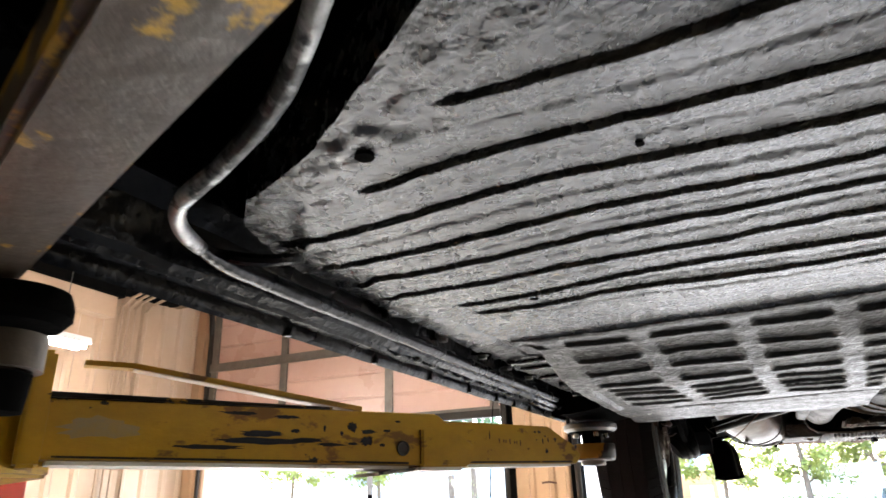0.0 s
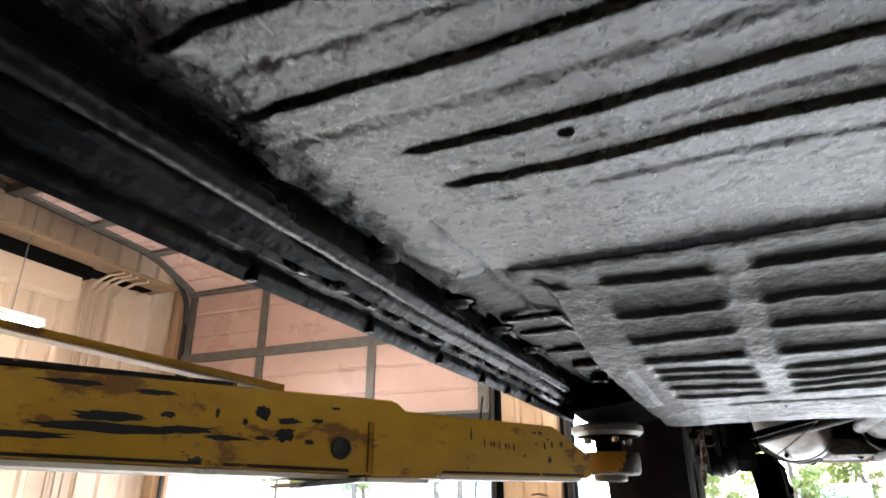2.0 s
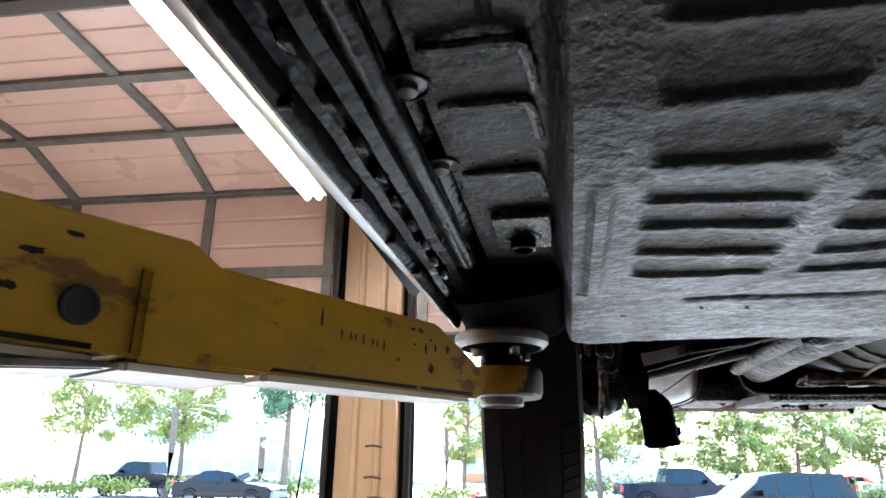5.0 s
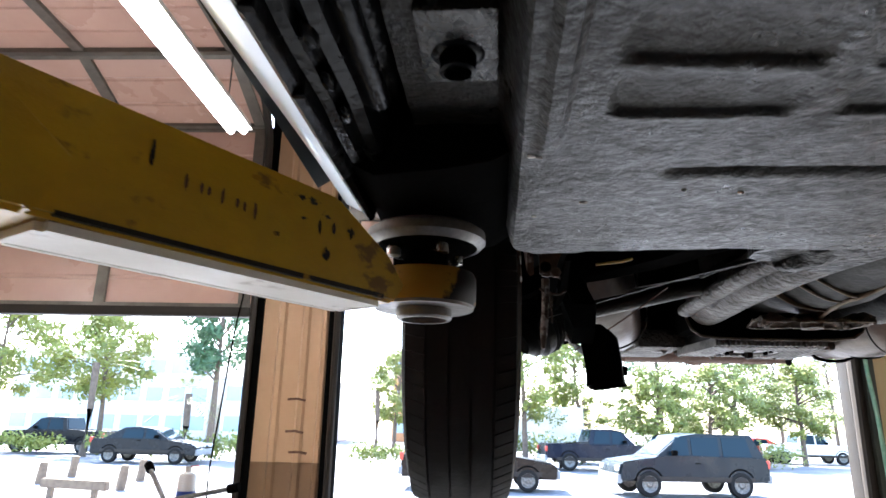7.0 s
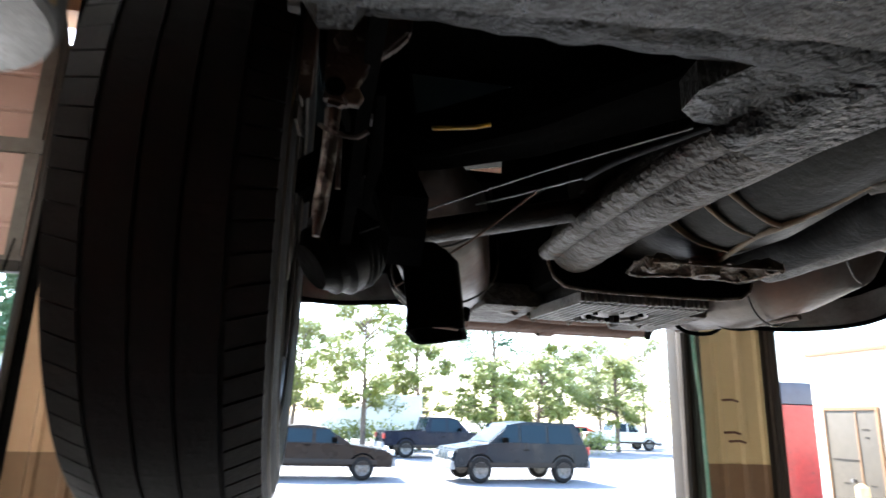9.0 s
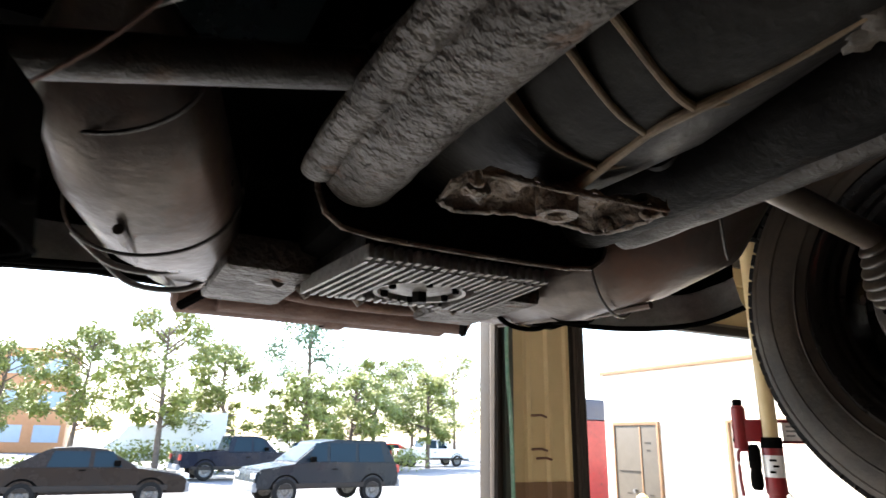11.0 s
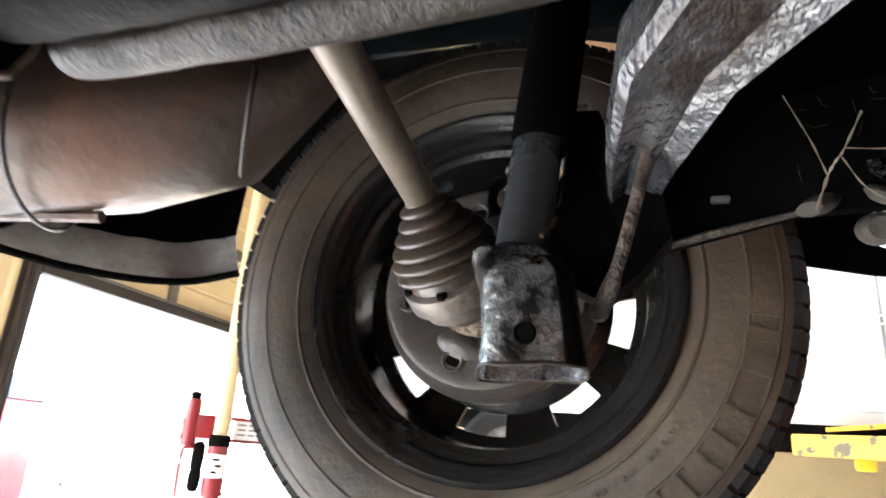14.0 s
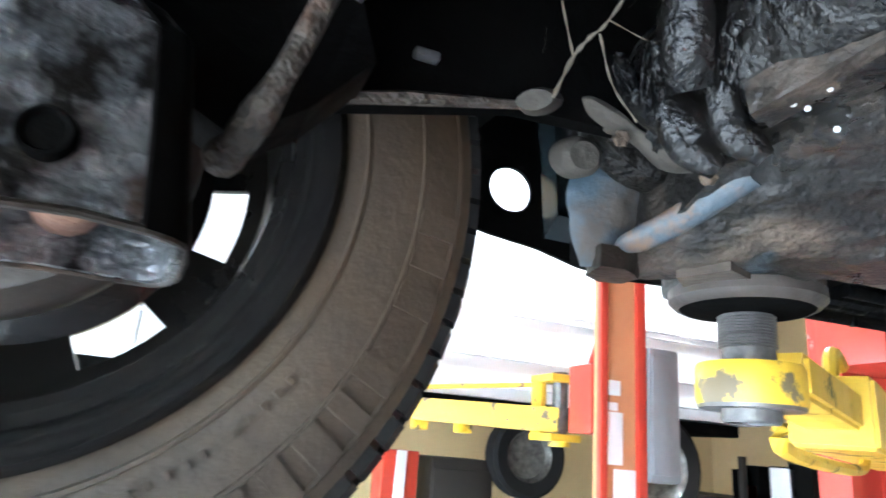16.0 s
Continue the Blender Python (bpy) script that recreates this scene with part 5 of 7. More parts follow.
def exhaust_side(s):
    x = lambda d: CX + s * d
    hx = part("heat_exchanger", rings(bmesh.new(), [[Vector((x(cx + hw * 0.95 * math.cos(t)), y, zc + 0.008 + hh * 0.95 * math.copysign(abs(math.sin(t)) ** 0.7, math.sin(t)) + 0.006 * noise.noise(Vector((t * 1.3, y * 14, s))))) for t in [2 * math.pi * k / 30 for k in range(30)]] for y, cx, hw, hh, zc in
         ((0.085, 0.395, 0.012, 0.012, 2.15), (0.105, 0.392, 0.03, 0.03, 2.135), (0.15, 0.38, 0.055, 0.055, 2.11), (0.19, 0.37, 0.08, 0.08, 2.095), (0.3, 0.345, 0.09, 0.09, 2.07), (0.42, 0.31, 0.09, 0.088, 2.055), (0.48, 0.295, 0.08, 0.075, 2.05), (0.6, 0.27, 0.075, 0.066, 2.05), (0.72, 0.25, 0.05, 0.05, 2.06))]), SHEET, car, "dull grey heat exchanger shell")
    part("seam", tube([(x(0.36), 0.3, 1.988), (x(0.335), 0.42, 1.986), (x(0.31), 0.47, 1.99), (x(0.28), 0.6, 1.995)], 0.006, 8), SHEET, hx)
    # pressed folds where the shell halves lap
    for y, cx, hw, hh, zc in ((0.17, 0.375, 0.068, 0.068, 2.102), (0.345, 0.333, 0.089, 0.0885, 2.064)):
        part("fold", tube([(x(cx + hw * math.cos(t)), y + 0.05 * math.cos(t), zc + hh * math.copysign(abs(math.sin(t)) ** 0.7, math.sin(t))) for t in [radians(170 + 200 * k / 24) for k in range(25)]], 0.0022, 8), FLANGE_TUBE, hx)
    for y, cx in ((0.45, 0.32), (0.55, 0.295)):
        part("clamp", tube(curve([(x(cx - 0.07), y, 2.03), (x(cx - 0.03), y, 1.988), (x(cx + 0.04), y, 1.985), (x(cx + 0.09), y, 2.02)], 5), 0.0045, 8), BLACK if s > 0 else STEEL, hx, "wire clamp")
    part("side_shroud", box(min(x(0.12), x(0.24)), max(x(0.12), x(0.24)), 0.41, 0.64, 1.992, 2.04, 0.012), DIRTY_TUBE, car, "grey engine tin")
    part("junction", tube([(x(0.16), 0.46, 2.0), (x(0.19), 0.5, 2.01)], 0.016, 12), SHEET, hx)
    part("flap_lever", tube([(x(0.2), 0.62, 2.02), (x(0.24), 0.66, 2.0), (x(0.26), 0.7, 1.99)], 0.008, 8), BLACK, hx)


for s in (-1, 1):
    exhaust_side(s)
mf = part("muffler", tube([(CX - 0.27, 0.78, 2.055), (CX - 0.262, 0.78, 2.055), (CX + 0.25, 0.78, 2.055), (CX + 0.258, 0.78, 2.055)], [0.05, 0.062, 0.062, 0.05], 28), RUST, car, "rusty transverse muffler")
part("heat_shield", tube([(CX - 0.2, 0.72, 2.04), (CX + 0.27, 0.72, 2.04)], 0.05, 20), RUST, car, "rusty cross pipe")
part("cross_pipe", tube(curve([(CX - 0.24, 0.66, 2.06), (CX - 0.1, 0.64, 2.025), (CX + 0.1, 0.64, 2.02), (CX + 0.25, 0.66, 2.04)], 6), 0.02, 14), RUST, car, "rusty exhaust pipe")
part("strap", lathe([(0.0655, -0.02), (0.068, -0.015), (0.068, 0.015), (0.0655, 0.02)], Matrix.Translation((CX + 0.02, 0.78, 2.055)) @ Matrix.Rotation(radians(90), 4, "Y"), 32, closed=True), RUST, mf, "pale strap")

# body shell round the underside
def arch(s):
    x = lambda d: CX + s * d
    loops = []
    for k in range(25):
        a = radians(8 + 164 * k / 24)
        yy, zz = 0.385 * math.cos(a), WZ + 0.14 + 0.36 * math.sin(a)
        loops.append([Vector((x(d), yy * f, WZ + 0.14 + (zz - WZ - 0.14) * f)) for d, f in ((0.55, 0.98), (0.7, 1.0), (0.82, 1.0), (0.845, 0.97), (0.85, 1.0), (0.83, 1.06), (0.7, 1.1), (0.55, 1.1))])
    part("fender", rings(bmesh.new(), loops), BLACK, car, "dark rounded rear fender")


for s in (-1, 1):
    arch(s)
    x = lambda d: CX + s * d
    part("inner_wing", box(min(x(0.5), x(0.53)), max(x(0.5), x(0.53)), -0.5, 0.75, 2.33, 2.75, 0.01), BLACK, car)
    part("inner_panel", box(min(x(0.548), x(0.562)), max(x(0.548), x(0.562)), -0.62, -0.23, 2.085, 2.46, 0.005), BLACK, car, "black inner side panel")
    part("body_side", rings(bmesh.new(), [[Vector((x(a), y, z)) for a, z in ((0.83, 2.06), (0.86, 2.25), (0.83, 2.5), (0.74, 2.62), (0.6, 3.05), (0.3, 3.2), (0.0, 3.22), (0.0, 3.18), (0.3, 3.16), (0.57, 3.02), (0.7, 2.6), (0.8, 2.48), (0.82, 2.25), (0.8, 2.08))] for y in (-3.1, -2.6, -1.2, -0.5)]), BODY, car, "dark blue body side and roof")
    part("quarter_panel", rings(bmesh.new(), [[Vector((x(a * k), y, 2.2 + (z - 2.2) * k2)) for a, z in ((0.6, 2.3), (0.84, 2.5), (0.72, 2.62), (0.58, 3.05), (0.3, 3.2), (0.0, 3.22), (0.0, 3.1), (0.5, 2.9), (0.58, 2.5))] for y, k, k2 in ((-0.5, 1, 1), (0.0, 0.98, 0.93), (0.5, 0.9, 0.7), (0.95, 0.72, 0.35))]), BODY, car, "dark blue rear quarter")
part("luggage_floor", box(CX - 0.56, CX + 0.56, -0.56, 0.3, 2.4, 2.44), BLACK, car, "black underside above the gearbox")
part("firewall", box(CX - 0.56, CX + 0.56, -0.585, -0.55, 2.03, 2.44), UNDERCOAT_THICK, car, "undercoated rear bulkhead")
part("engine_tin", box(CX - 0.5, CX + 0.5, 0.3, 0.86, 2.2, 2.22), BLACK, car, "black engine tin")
ap = [(0.0, 2.06), (0.25, 2.065), (0.4, 2.07), (0.52, 2.06), (0.6, 2.05), (0.72, 2.1), (0.74, 2.3), (0.0, 2.4)]
part("rear_apron", rings(bmesh.new(), [[Vector((CX + a, y - 0.12 * (abs(a) / 0.74) ** 2, z)) for a, z in [(-a, z) for a, z in ap[::-1][:-1]] + ap[:-1]] for y in (0.93, 0.95)]), BLACK, car, "dark rear apron")
for s in (-1, 1):
    edge = curve([(CX + s * a_, b_, c_) for a_, b_, c_ in ((0.36, 0.7, 2.04), (0.5, 0.61, 2.013), (0.6, 0.545, 2.008), (0.68, 0.48, 2.018), (0.715, 0.41, 2.04))], 8)
    top_e = len(edge) - 1
    lift_ = lambda v: Vector((s * 0.035 * v, 0.045 * v, 0.07 * v - 0.012 * math.sin(3.14 * v)))
    part("apron_corner", sheet(top_e, 14, lambda u, v: edge[round(u * top_e)] + lift_(v) + Vector((0, 0, 0.004 * noise.noise(Vector((u * 9, v * 6, s))))), 0.004), FLAKED, car, "apron corner with flaked white paint")
    part("apron_lip", tube(edge, 0.0055, 10, wob=0.1), BLACK, car, "black rolled lip of the apron")
    part("apron_wall", sheet(top_e, 2, lambda u, v: edge[round(u * top_e)] + lift_(1.0) + Vector((s * 0.02 * v, 0.0, 0.3 * v)), 0.004), BLACK, car, "black inner apron above the flaked corner")
# black front piece of the right fender, with a round hole through it
def holed_plate(x0, thick, outline, cy, cz, r):
    n = 36
    inner = [(cy + r * math.cos(2 * math.pi * k / n), cz + r * math.sin(2 * math.pi * k / n)) for k in range(n)]
    outer = []
    for k in range(n):
        d = Vector((math.cos(2 * math.pi * k / n), math.sin(2 * math.pi * k / n)))
        best = 9.0
        for (ay, az), (by, bz) in zip(outline, outline[1:] + outline[:1]):
            e = Vector((by - ay, bz - az))
            den = d.x * e.y - d.y * e.x
            if abs(den) > 1e-9:
                w = Vector((ay - cy, az - cz))
                t, u = (w.x * e.y - w.y * e.x) / den, (w.x * d.y - w.y * d.x) / den
                if t > 0 and -1e-6 <= u <= 1 + 1e-6:
                    best = min(best, t)
        outer.append((cy + d.x * best, cz + d.y * best))
    loops = [[Vector((xx, *p)) for p in lst] for xx, lst in ((x0, inner), (x0, outer), (x0 + thick, outer), (x0 + thick, inner))]
    return rings(bmesh.new(), loops + [loops[0]], cap=False)


part("fender_front", holed_plate(0.9, 0.006, [(-0.3, 2.1), (-0.45, 2.071), (-0.519, 2.064), (-0.6, 2.046), (-0.72, 2.04), (-0.72, 2.42), (-0.3, 2.42)], -0.478, 2.136, 0.03), BLACK, car, "black front edge of the fender with a round hole", smooth=False)
# webs, clips and cables
part("cable", tube(curve([(-0.225, -0.31, 2.03), (-0.33, -0.2, 2.018), (-0.49, -0.03, 1.99)], 6), 0.0009, 6), STEEL, car, "thin bright wire")
part("cable", tube(curve([(-0.3, -0.12, 2.03), (-0.36, -0.05, 1.985), (-0.44, 0.0, 1.935)], 6), 0.0013, 6), RUST, car, "thin rusty wire")
part("cable_sleeve", tube(curve([(-0.2, -0.3, 2.04), (-0.235, -0.2, 2.045), (-0.25, -0.14, 2.045)], 5), 0.004, 10, wob=0.1), DARK_TUBE, car, "dusty cable sleeve beside the frame horn")
part("cable", tube(curve([(-0.25, -0.14, 2.045), (-0.3, -0.05, 2.05), (-0.34, -0.0, 2.05)], 5), 0.0012, 6), STEEL, car, "thin cable out of its sleeve")
part("clip", tube([(-0.44, -0.23, 2.04), (-0.40, -0.232, 2.045), (-0.385, -0.234, 2.049)], 0.0022, 8), YELLOW, car, "yellow clip")
for s in (-1,):
    x = lambda d: CX + s * d
    def at(h, v):
        """A place on the bracket: across and down from its upper inner corner, in millimetres."""
        return (-0.54 + h * 0.001, 2.085 - v * 0.001)
    edge_b = [at(*p) for p in ((0, -25), (64, -25), (62, 28), (50, 43), (31, 55), (26, 72), (22, 88), (15, 93), (2, 90))]
    stop_b = part("bump_stop", prism([(a_ + 0.002 * noise.noise(Vector((a_ * 90, b_ * 90, 0))), b_) for a_, b_ in edge_b], -0.35, -0.338, "y", bev=0.003), FLAKYRUST, car, "rusty bump stop bracket with flaking pale paint", smooth=False)
    part("side_flange", rings(bmesh.new(), [[Vector((-0.556 + dx, y, z)) for dx, z in ((0, 2.11), (0, 1.997 + 0.02 * k), (0.004, 1.992 + 0.02 * k), (0.009, 1.995 + 0.02 * k), (0.009, 2.11))] for k, y in enumerate((-0.352, -0.325, -0.3))]), FLAKYRUST, stop_b, "rusty side flange", smooth=False)
    part("bolt_hole", lathe([(0.0, -0.001), (0.0065, -0.001), (0.0075, 0.002), (0.0, 0.004)], Matrix.Translation((-0.531, -0.3515, 2.006)) @ Matrix.Rotation(radians(-90), 4, "X"), 18), BLACK, stop_b)
    for p_ in ((-0.527, -0.351, 2.04), (-0.518, -0.351, 1.997)):
        bolt(p_, 0.0075, 0.006, (0, -1, 0), FLAKYRUST, stop_b)
    part("hook", tube(curve([(-0.54, -0.35, 1.976), (-0.53, -0.352, 1.97), (-0.515, -0.352, 1.968), (-0.506, -0.35, 1.974)], 5), 0.0017, 8), FLAKYRUST, stop_b, "thin bent hook")
    part("handbrake_cable", tube([(-0.531, -0.345, 1.99), (-0.532, -0.346, 1.95), (-0.535, -0.347, 1.915), (-0.536, -0.348, 1.896)], [0.006, 0.0055, 0.005, 0.0028], 10, wob=0.2), FLAKYRUST, stop_b, "dusty cable end")
    part("guide_wire", tube([(-0.525, -0.35, 1.972), (-0.524, -0.35, 1.93)], 0.0016, 8), FLAKYRUST, stop_b)

# corner by the torsion tube: bracket with old blue paint, bush, crusted sheet, web strands, pale spots
def bracket_sheet(u, v):
    a_ = Vector((0.606, -0.384, 2.04)).lerp(Vector((0.622, -0.402, 1.956)), v)
    b_ = Vector((0.592, -0.44, 2.02)).lerp(Vector((0.612, -0.432, 1.957)), v)
    p = a_.lerp(b_, u)
    p.y += 0.01 * math.sin(3.14 * v) * (1 - u)
    return p + Vector((-0.012 * math.sin(3.14 * u) * (1 - 0.5 * v), 0, 0)) + Vector((1, 0.4, 0)) * 0.003 * noise.noise(p * 60)


corner = part("bracket_plate", sheet(20, 20, bracket_sheet, 0.004), BLUE, car, "bracket plate with worn blue paint")
tab_path = curve([(0.603, -0.421, 1.971), (0.585, -0.43, 1.974), (0.56, -0.438, 1.981), (0.53, -0.444, 1.99), (0.5, -0.45, 2.0)], 5)
part("bracket_tab", tube(tab_path, [0.003, 0.0065, 0.0085, 0.0095, 0.01] + [0.0105] * (len(tab_path) - 5), 14, flat=0.5, up=(0.3, 0.6, -0.7)), BLUETAB, corner, "blue and rusty tab")
part("rusty_foot", rings(bmesh.new(), [[Vector((px + 0.004 * noise.noise(Vector((k * 2.1, pz * 200, 0))), py + 0.004 * noise.noise(Vector((k * 2.1, pz * 200, 4))), pz)) for k, (px, py) in enumerate(((0.6, -0.405), (0.612, -0.408), (0.63, -0.412), (0.64, -0.43), (0.635, -0.448), (0.615, -0.45), (0.604, -0.44), (0.598, -0.425)))] for pz in (1.9525, 1.956, 1.964, 1.97)]), FLANGE_TUBE, corner, "rusty crumbling lower flange")
part("bush", lathe([(0.0, -0.004), (0.016, -0.004), (0.0215, 0.001), (0.0235, 0.008), (0.0235, 0.03), (0.0, 0.032)], Matrix.Translation((0.566, -0.366, 2.018)) @ Matrix.Rotation(radians(75), 4, "Y") @ Matrix.Diagonal((0.62, 0.75, 0.6, 1)), 28), DUSTY, corner, "dusty grey rubber bush")
# folded flange running from the spring plate to the bracket
fl_path = curve([(0.52, -0.3, 2.02), (0.545, -0.322, 2.036), (0.55, -0.35, 2.044), (0.538, -0.372, 2.032), (0.532, -0.392, 2.02), (0.525, -0.415, 2.01), (0.51, -0.435, 2.006)], 6)
part("flange_plate", tube(fl_path, [0.011 + 0.004 * math.sin(k * 0.5) for k in range(len(fl_path))], 14, flat=0.55, wob=0.25), DUSTY, corner, "dusty folded flange")
for p_ in ((0.534, -0.374, 2.02), (0.517, -0.43, 1.999)):
    bolt(p_, 0.006, 0.006, (-0.7, 0.4, -0.5), CAST, corner)
# wet black straps round the end of the tube
for k, (p0, p1, p2, r_) in enumerate((((0.47, -0.395, 2.04), (0.478, -0.408, 2.014), (0.47, -0.428, 1.992), 0.011), ((0.497, -0.38, 2.03), (0.499, -0.392, 2.008), (0.492, -0.414, 1.99), 0.01), ((0.52, -0.368, 2.05), (0.505, -0.385, 2.03), (0.488, -0.4, 2.005), 0.014), ((0.455, -0.36, 2.075), (0.47, -0.375, 2.05), (0.478, -0.385, 2.03), 0.017))):
    pts_ = curve([p0, p1, p2], 7)
    part("strap", tube(pts_, [r_ * (0.75 + 0.35 * math.sin(3.14 * j / (len(pts_) - 1))) for j in range(len(pts_))], 16, wob=0.3), WET, tor, "wet black coated strap")
for c_, d_, r_ in (((0.484, -0.376, 2.046), (0.016, -0.018, -0.02), 0.014), ((0.5, -0.375, 2.03), (0.022, -0.03, -0.018), 0.013), ((0.47, -0.4, 2.03), (0.02, -0.02, -0.03), 0.013), ((0.515, -0.365, 2.045), (0.02, -0.03, 0.0), 0.011)):
    lump_ = bmesh.new()
    bmesh.ops.create_icosphere(lump_, subdivisions=5, radius=1.0)
    for v_ in lump_.verts:
        w_ = 0.9 + 0.5 * noise.noise(v_.co * 2.6 + Vector(c_) * 90) + 0.35 * noise.noise(v_.co * 6.5 + Vector(c_) * 40)
        v_.co = Vector(c_) + Vector(d_) * v_.co.x * 0.9 + v_.co * r_ * w_ * 0.8
    part("tar_lump", lump_, WET, tor, "wet black lumpy coating")
# ridged bar with pale drops, beside the tube
bar_ = part("frame_bar", rings(bmesh.new(), [[p + Vector((0.0, -0.3, -0.95)) * a_ * 1.0 + Vector((0.35, -0.9, 0.25)) * b_ for a_, b_ in ((-0.02, -0.012), (0.0, -0.016), (0.004, -0.006), (0.0, 0.0), (0.004, 0.01), (0.001, 0.02), (-0.02, 0.024))] for p in [Vector((0.462, -0.418, 2.012)).lerp(Vector((0.3, -0.455, 2.045)), k / 10) for k in range(11)]]), CRUST, car, "crusted ridged frame bar")
for p_ in ((0.456, -0.41, 2.045), (0.429, -0.438, 2.036), (0.444, -0.434, 2.026), (0.435, -0.441, 2.025), (0.451, -0.432, 2.021), (0.447, -0.438, 2.018), (0.44, -0.45, 2.005)):
    eye_side = Vector(p_) + Vector((-0.006, 0.008, -0.006))
    part("pale_drop", lathe([(0.0, -0.0019), (0.0014, -0.0012), (0.0019, 0.0), (0.0014, 0.0013), (0.0, 0.002)], Matrix.Translation(eye_side), 12), WHITE, bar_, "pale drop of sealer")
# crusted sheet below the bar, sloping out to the sill
def crust_sheet(u, v):
    a_ = Vector((0.5, -0.43, 1.997)).lerp(Vector((0.34, -0.5, 2.04)), u)
    b_ = Vector((0.66, -0.44, 1.962)).lerp(Vector((0.46, -0.66, 1.95)), u)
    p = a_.lerp(b_, v)
    bulge = 0.012 * math.sin(3.14 * v) * (0.4 + 0.6 * u)
    return p + Vector((0, 0, -bulge + 0.006 * noise.noise(p * 22) + 0.002 * noise.noise(p * 80)))


part("sill_stub", sheet(60, 44, crust_sheet, 0.06), CRUST, car, "crusty dented underside of the sill end")
part("jack_block", turned(box(0.6, 0.68, -0.62, -0.5, 1.958, 2.05, 0.01)), CRUST, car, "crusty jacking point above the lift pad")
part("tab_plate", rings(bmesh.new(), [[Vector((px, py, pz)) for px, py in ((0.56, -0.49), (0.6, -0.475), (0.62, -0.5), (0.57, -0.52))] for pz in (1.955, 1.962)]), CASTPALE, car, "bent tab above the pad", smooth=False)
for a_, b_, c_, r_ in (((0.5, -0.302, 2.012), (0.494, -0.311, 2.038), (0.483, -0.315, 2.046), 0.0011), ((0.483, -0.315, 2.046), (0.471, -0.318, 2.049), (0.46, -0.33, 2.075), 0.0008), ((0.494, -0.311, 2.038), (0.49, -0.3, 2.07), (0.47, -0.28, 2.1), 0.0006), ((0.478, -0.318, 2.046), (0.49, -0.335, 2.025), (0.5, -0.36, 2.012), 0.0006), ((0.47, -0.318, 2.05), (0.475, -0.35, 2.05), (0.48, -0.38, 2.06), 0.0004)):
    part("web_strand", tube(curve([a_, b_, c_], 6), [r_ * (1.0 + 0.5 * math.sin(j * 1.7)) for j in range(13)], 6), WEB, car, "dusty cobweb strand")
for k in range(14):
    a_ = Vector((0.475, -0.318, 2.06)) + Vector((rng_c.uniform(-0.03, 0.02), rng_c.uniform(-0.06, 0.03), rng_c.uniform(-0.02, 0.05)))
    b_ = a_ + Vector((rng_c.uniform(-0.015, 0.015), rng_c.uniform(-0.02, 0.02), rng_c.uniform(-0.015, 0.015)))
    part("web_strand", tube([a_, (a_ + b_) / 2 - Vector((0, 0, 0.003)), b_], 0.00006, 4), WEB, car)


# ---------------------------------------------------------------- two-post lift under the car
def pad(p, z_top, parent, bright, drop=0.0):
    """Round pad on a threaded stem in a collar."""
    x, y = p
    b = Matrix.Translation((x, y, z_top))
    dish = part("lift_pad", lathe([(0.0, 0.0), (0.05, 0.0), (0.06, -0.004), (0.0605, -0.012), (0.05, -0.019), (0.03, -0.023), (0.0, -0.023)], b, 40), BLACK, parent, "worn round steel pad")
    part("rim_ring", lathe([(0.055, 0.001), (0.061, -0.003), (0.0615, -0.012), (0.057, -0.0165), (0.053, -0.0185), (0.052, -0.012)], b, 44, closed=True), STEEL if bright else DRUM, dish, "bare worn rim")
    for k in range(4 if bright else 0):
        a = radians(90 * k + 30)
        part("stud", lathe([(0.007, 0.0), (0.007, -0.01), (0.0, -0.012)], b @ Matrix.Translation((0.036 * math.cos(a), 0.036 * math.sin(a), -0.02)), 12), CHROME, dish)
    prof = [(0.021, -0.02)]
    for k in range(12):
        prof += [(0.023, -0.022 - 0.0025 * k), (0.0205, -0.0233 - 0.0025 * k)]
    prof += [(0.022, -0.055 - drop), (0.0, -0.056 - drop)]
    part("threaded_stem", lathe(prof, b, 28), BLACK if bright else STEEL, dish, "threaded steel stem")
    b = Matrix.Translation((x, y, z_top - drop)) @ (Matrix.Identity(4) if bright else Matrix.Diagonal((0.8, 0.8, 1.0, 1)))
    part("collar", lathe([(0.025, -0.046), (0.05, -0.046), (0.052, -0.05), (0.052, -0.076), (0.05, -0.079), (0.025, -0.079)], b, 36, closed=True), COLLAR if bright else YELLOW_BRIGHT, dish, "paint-worn collar")
    part("collar_face", lathe([(0.025, -0.078), (0.0505, -0.078), (0.0495, -0.0815), (0.025, -0.0815)], b, 36, closed=True), STEEL, dish, "bare steel lower face")
    part("bush", lathe([(0.0225, -0.078), (0.028, -0.08), (0.028, -0.09), (0.026, -0.092), (0.0225, -0.092)], b, 32, closed=True), STEEL, dish, "bare steel bush")
    return dish


def beam(a, b, w0, w1, h0, h1, z0, z1, bm=None):
    """A tapered box beam from a to b (plan points), with half widths w, between bottom z and height h."""
    bm = bm or bmesh.new()
    A, B = Vector((*a, 0)), Vector((*b, 0))
    n = Vector((-(B - A).y, (B - A).x, 0)).normalized()
    loops = []
    for p, w, h, z in ((A, w0, h0, z0), (B, w1, h1, z1)):
        loops.append([p - n * w + Vector((0, 0, z)), p + n * w + Vector((0, 0, z)), p + n * w + Vector((0, 0, z + h)), p - n * w + Vector((0, 0, z + h))])
    rings(bm, loops)
    bmesh.ops.bevel(bm, geom=bm.edges[:], offset=0.005, segments=2, affect="EDGES")
    return bm


def lerp(a, b, t):
    return (a[0] + (b[0] - a[0]) * t, a[1] + (b[1] - a[1]) * t)


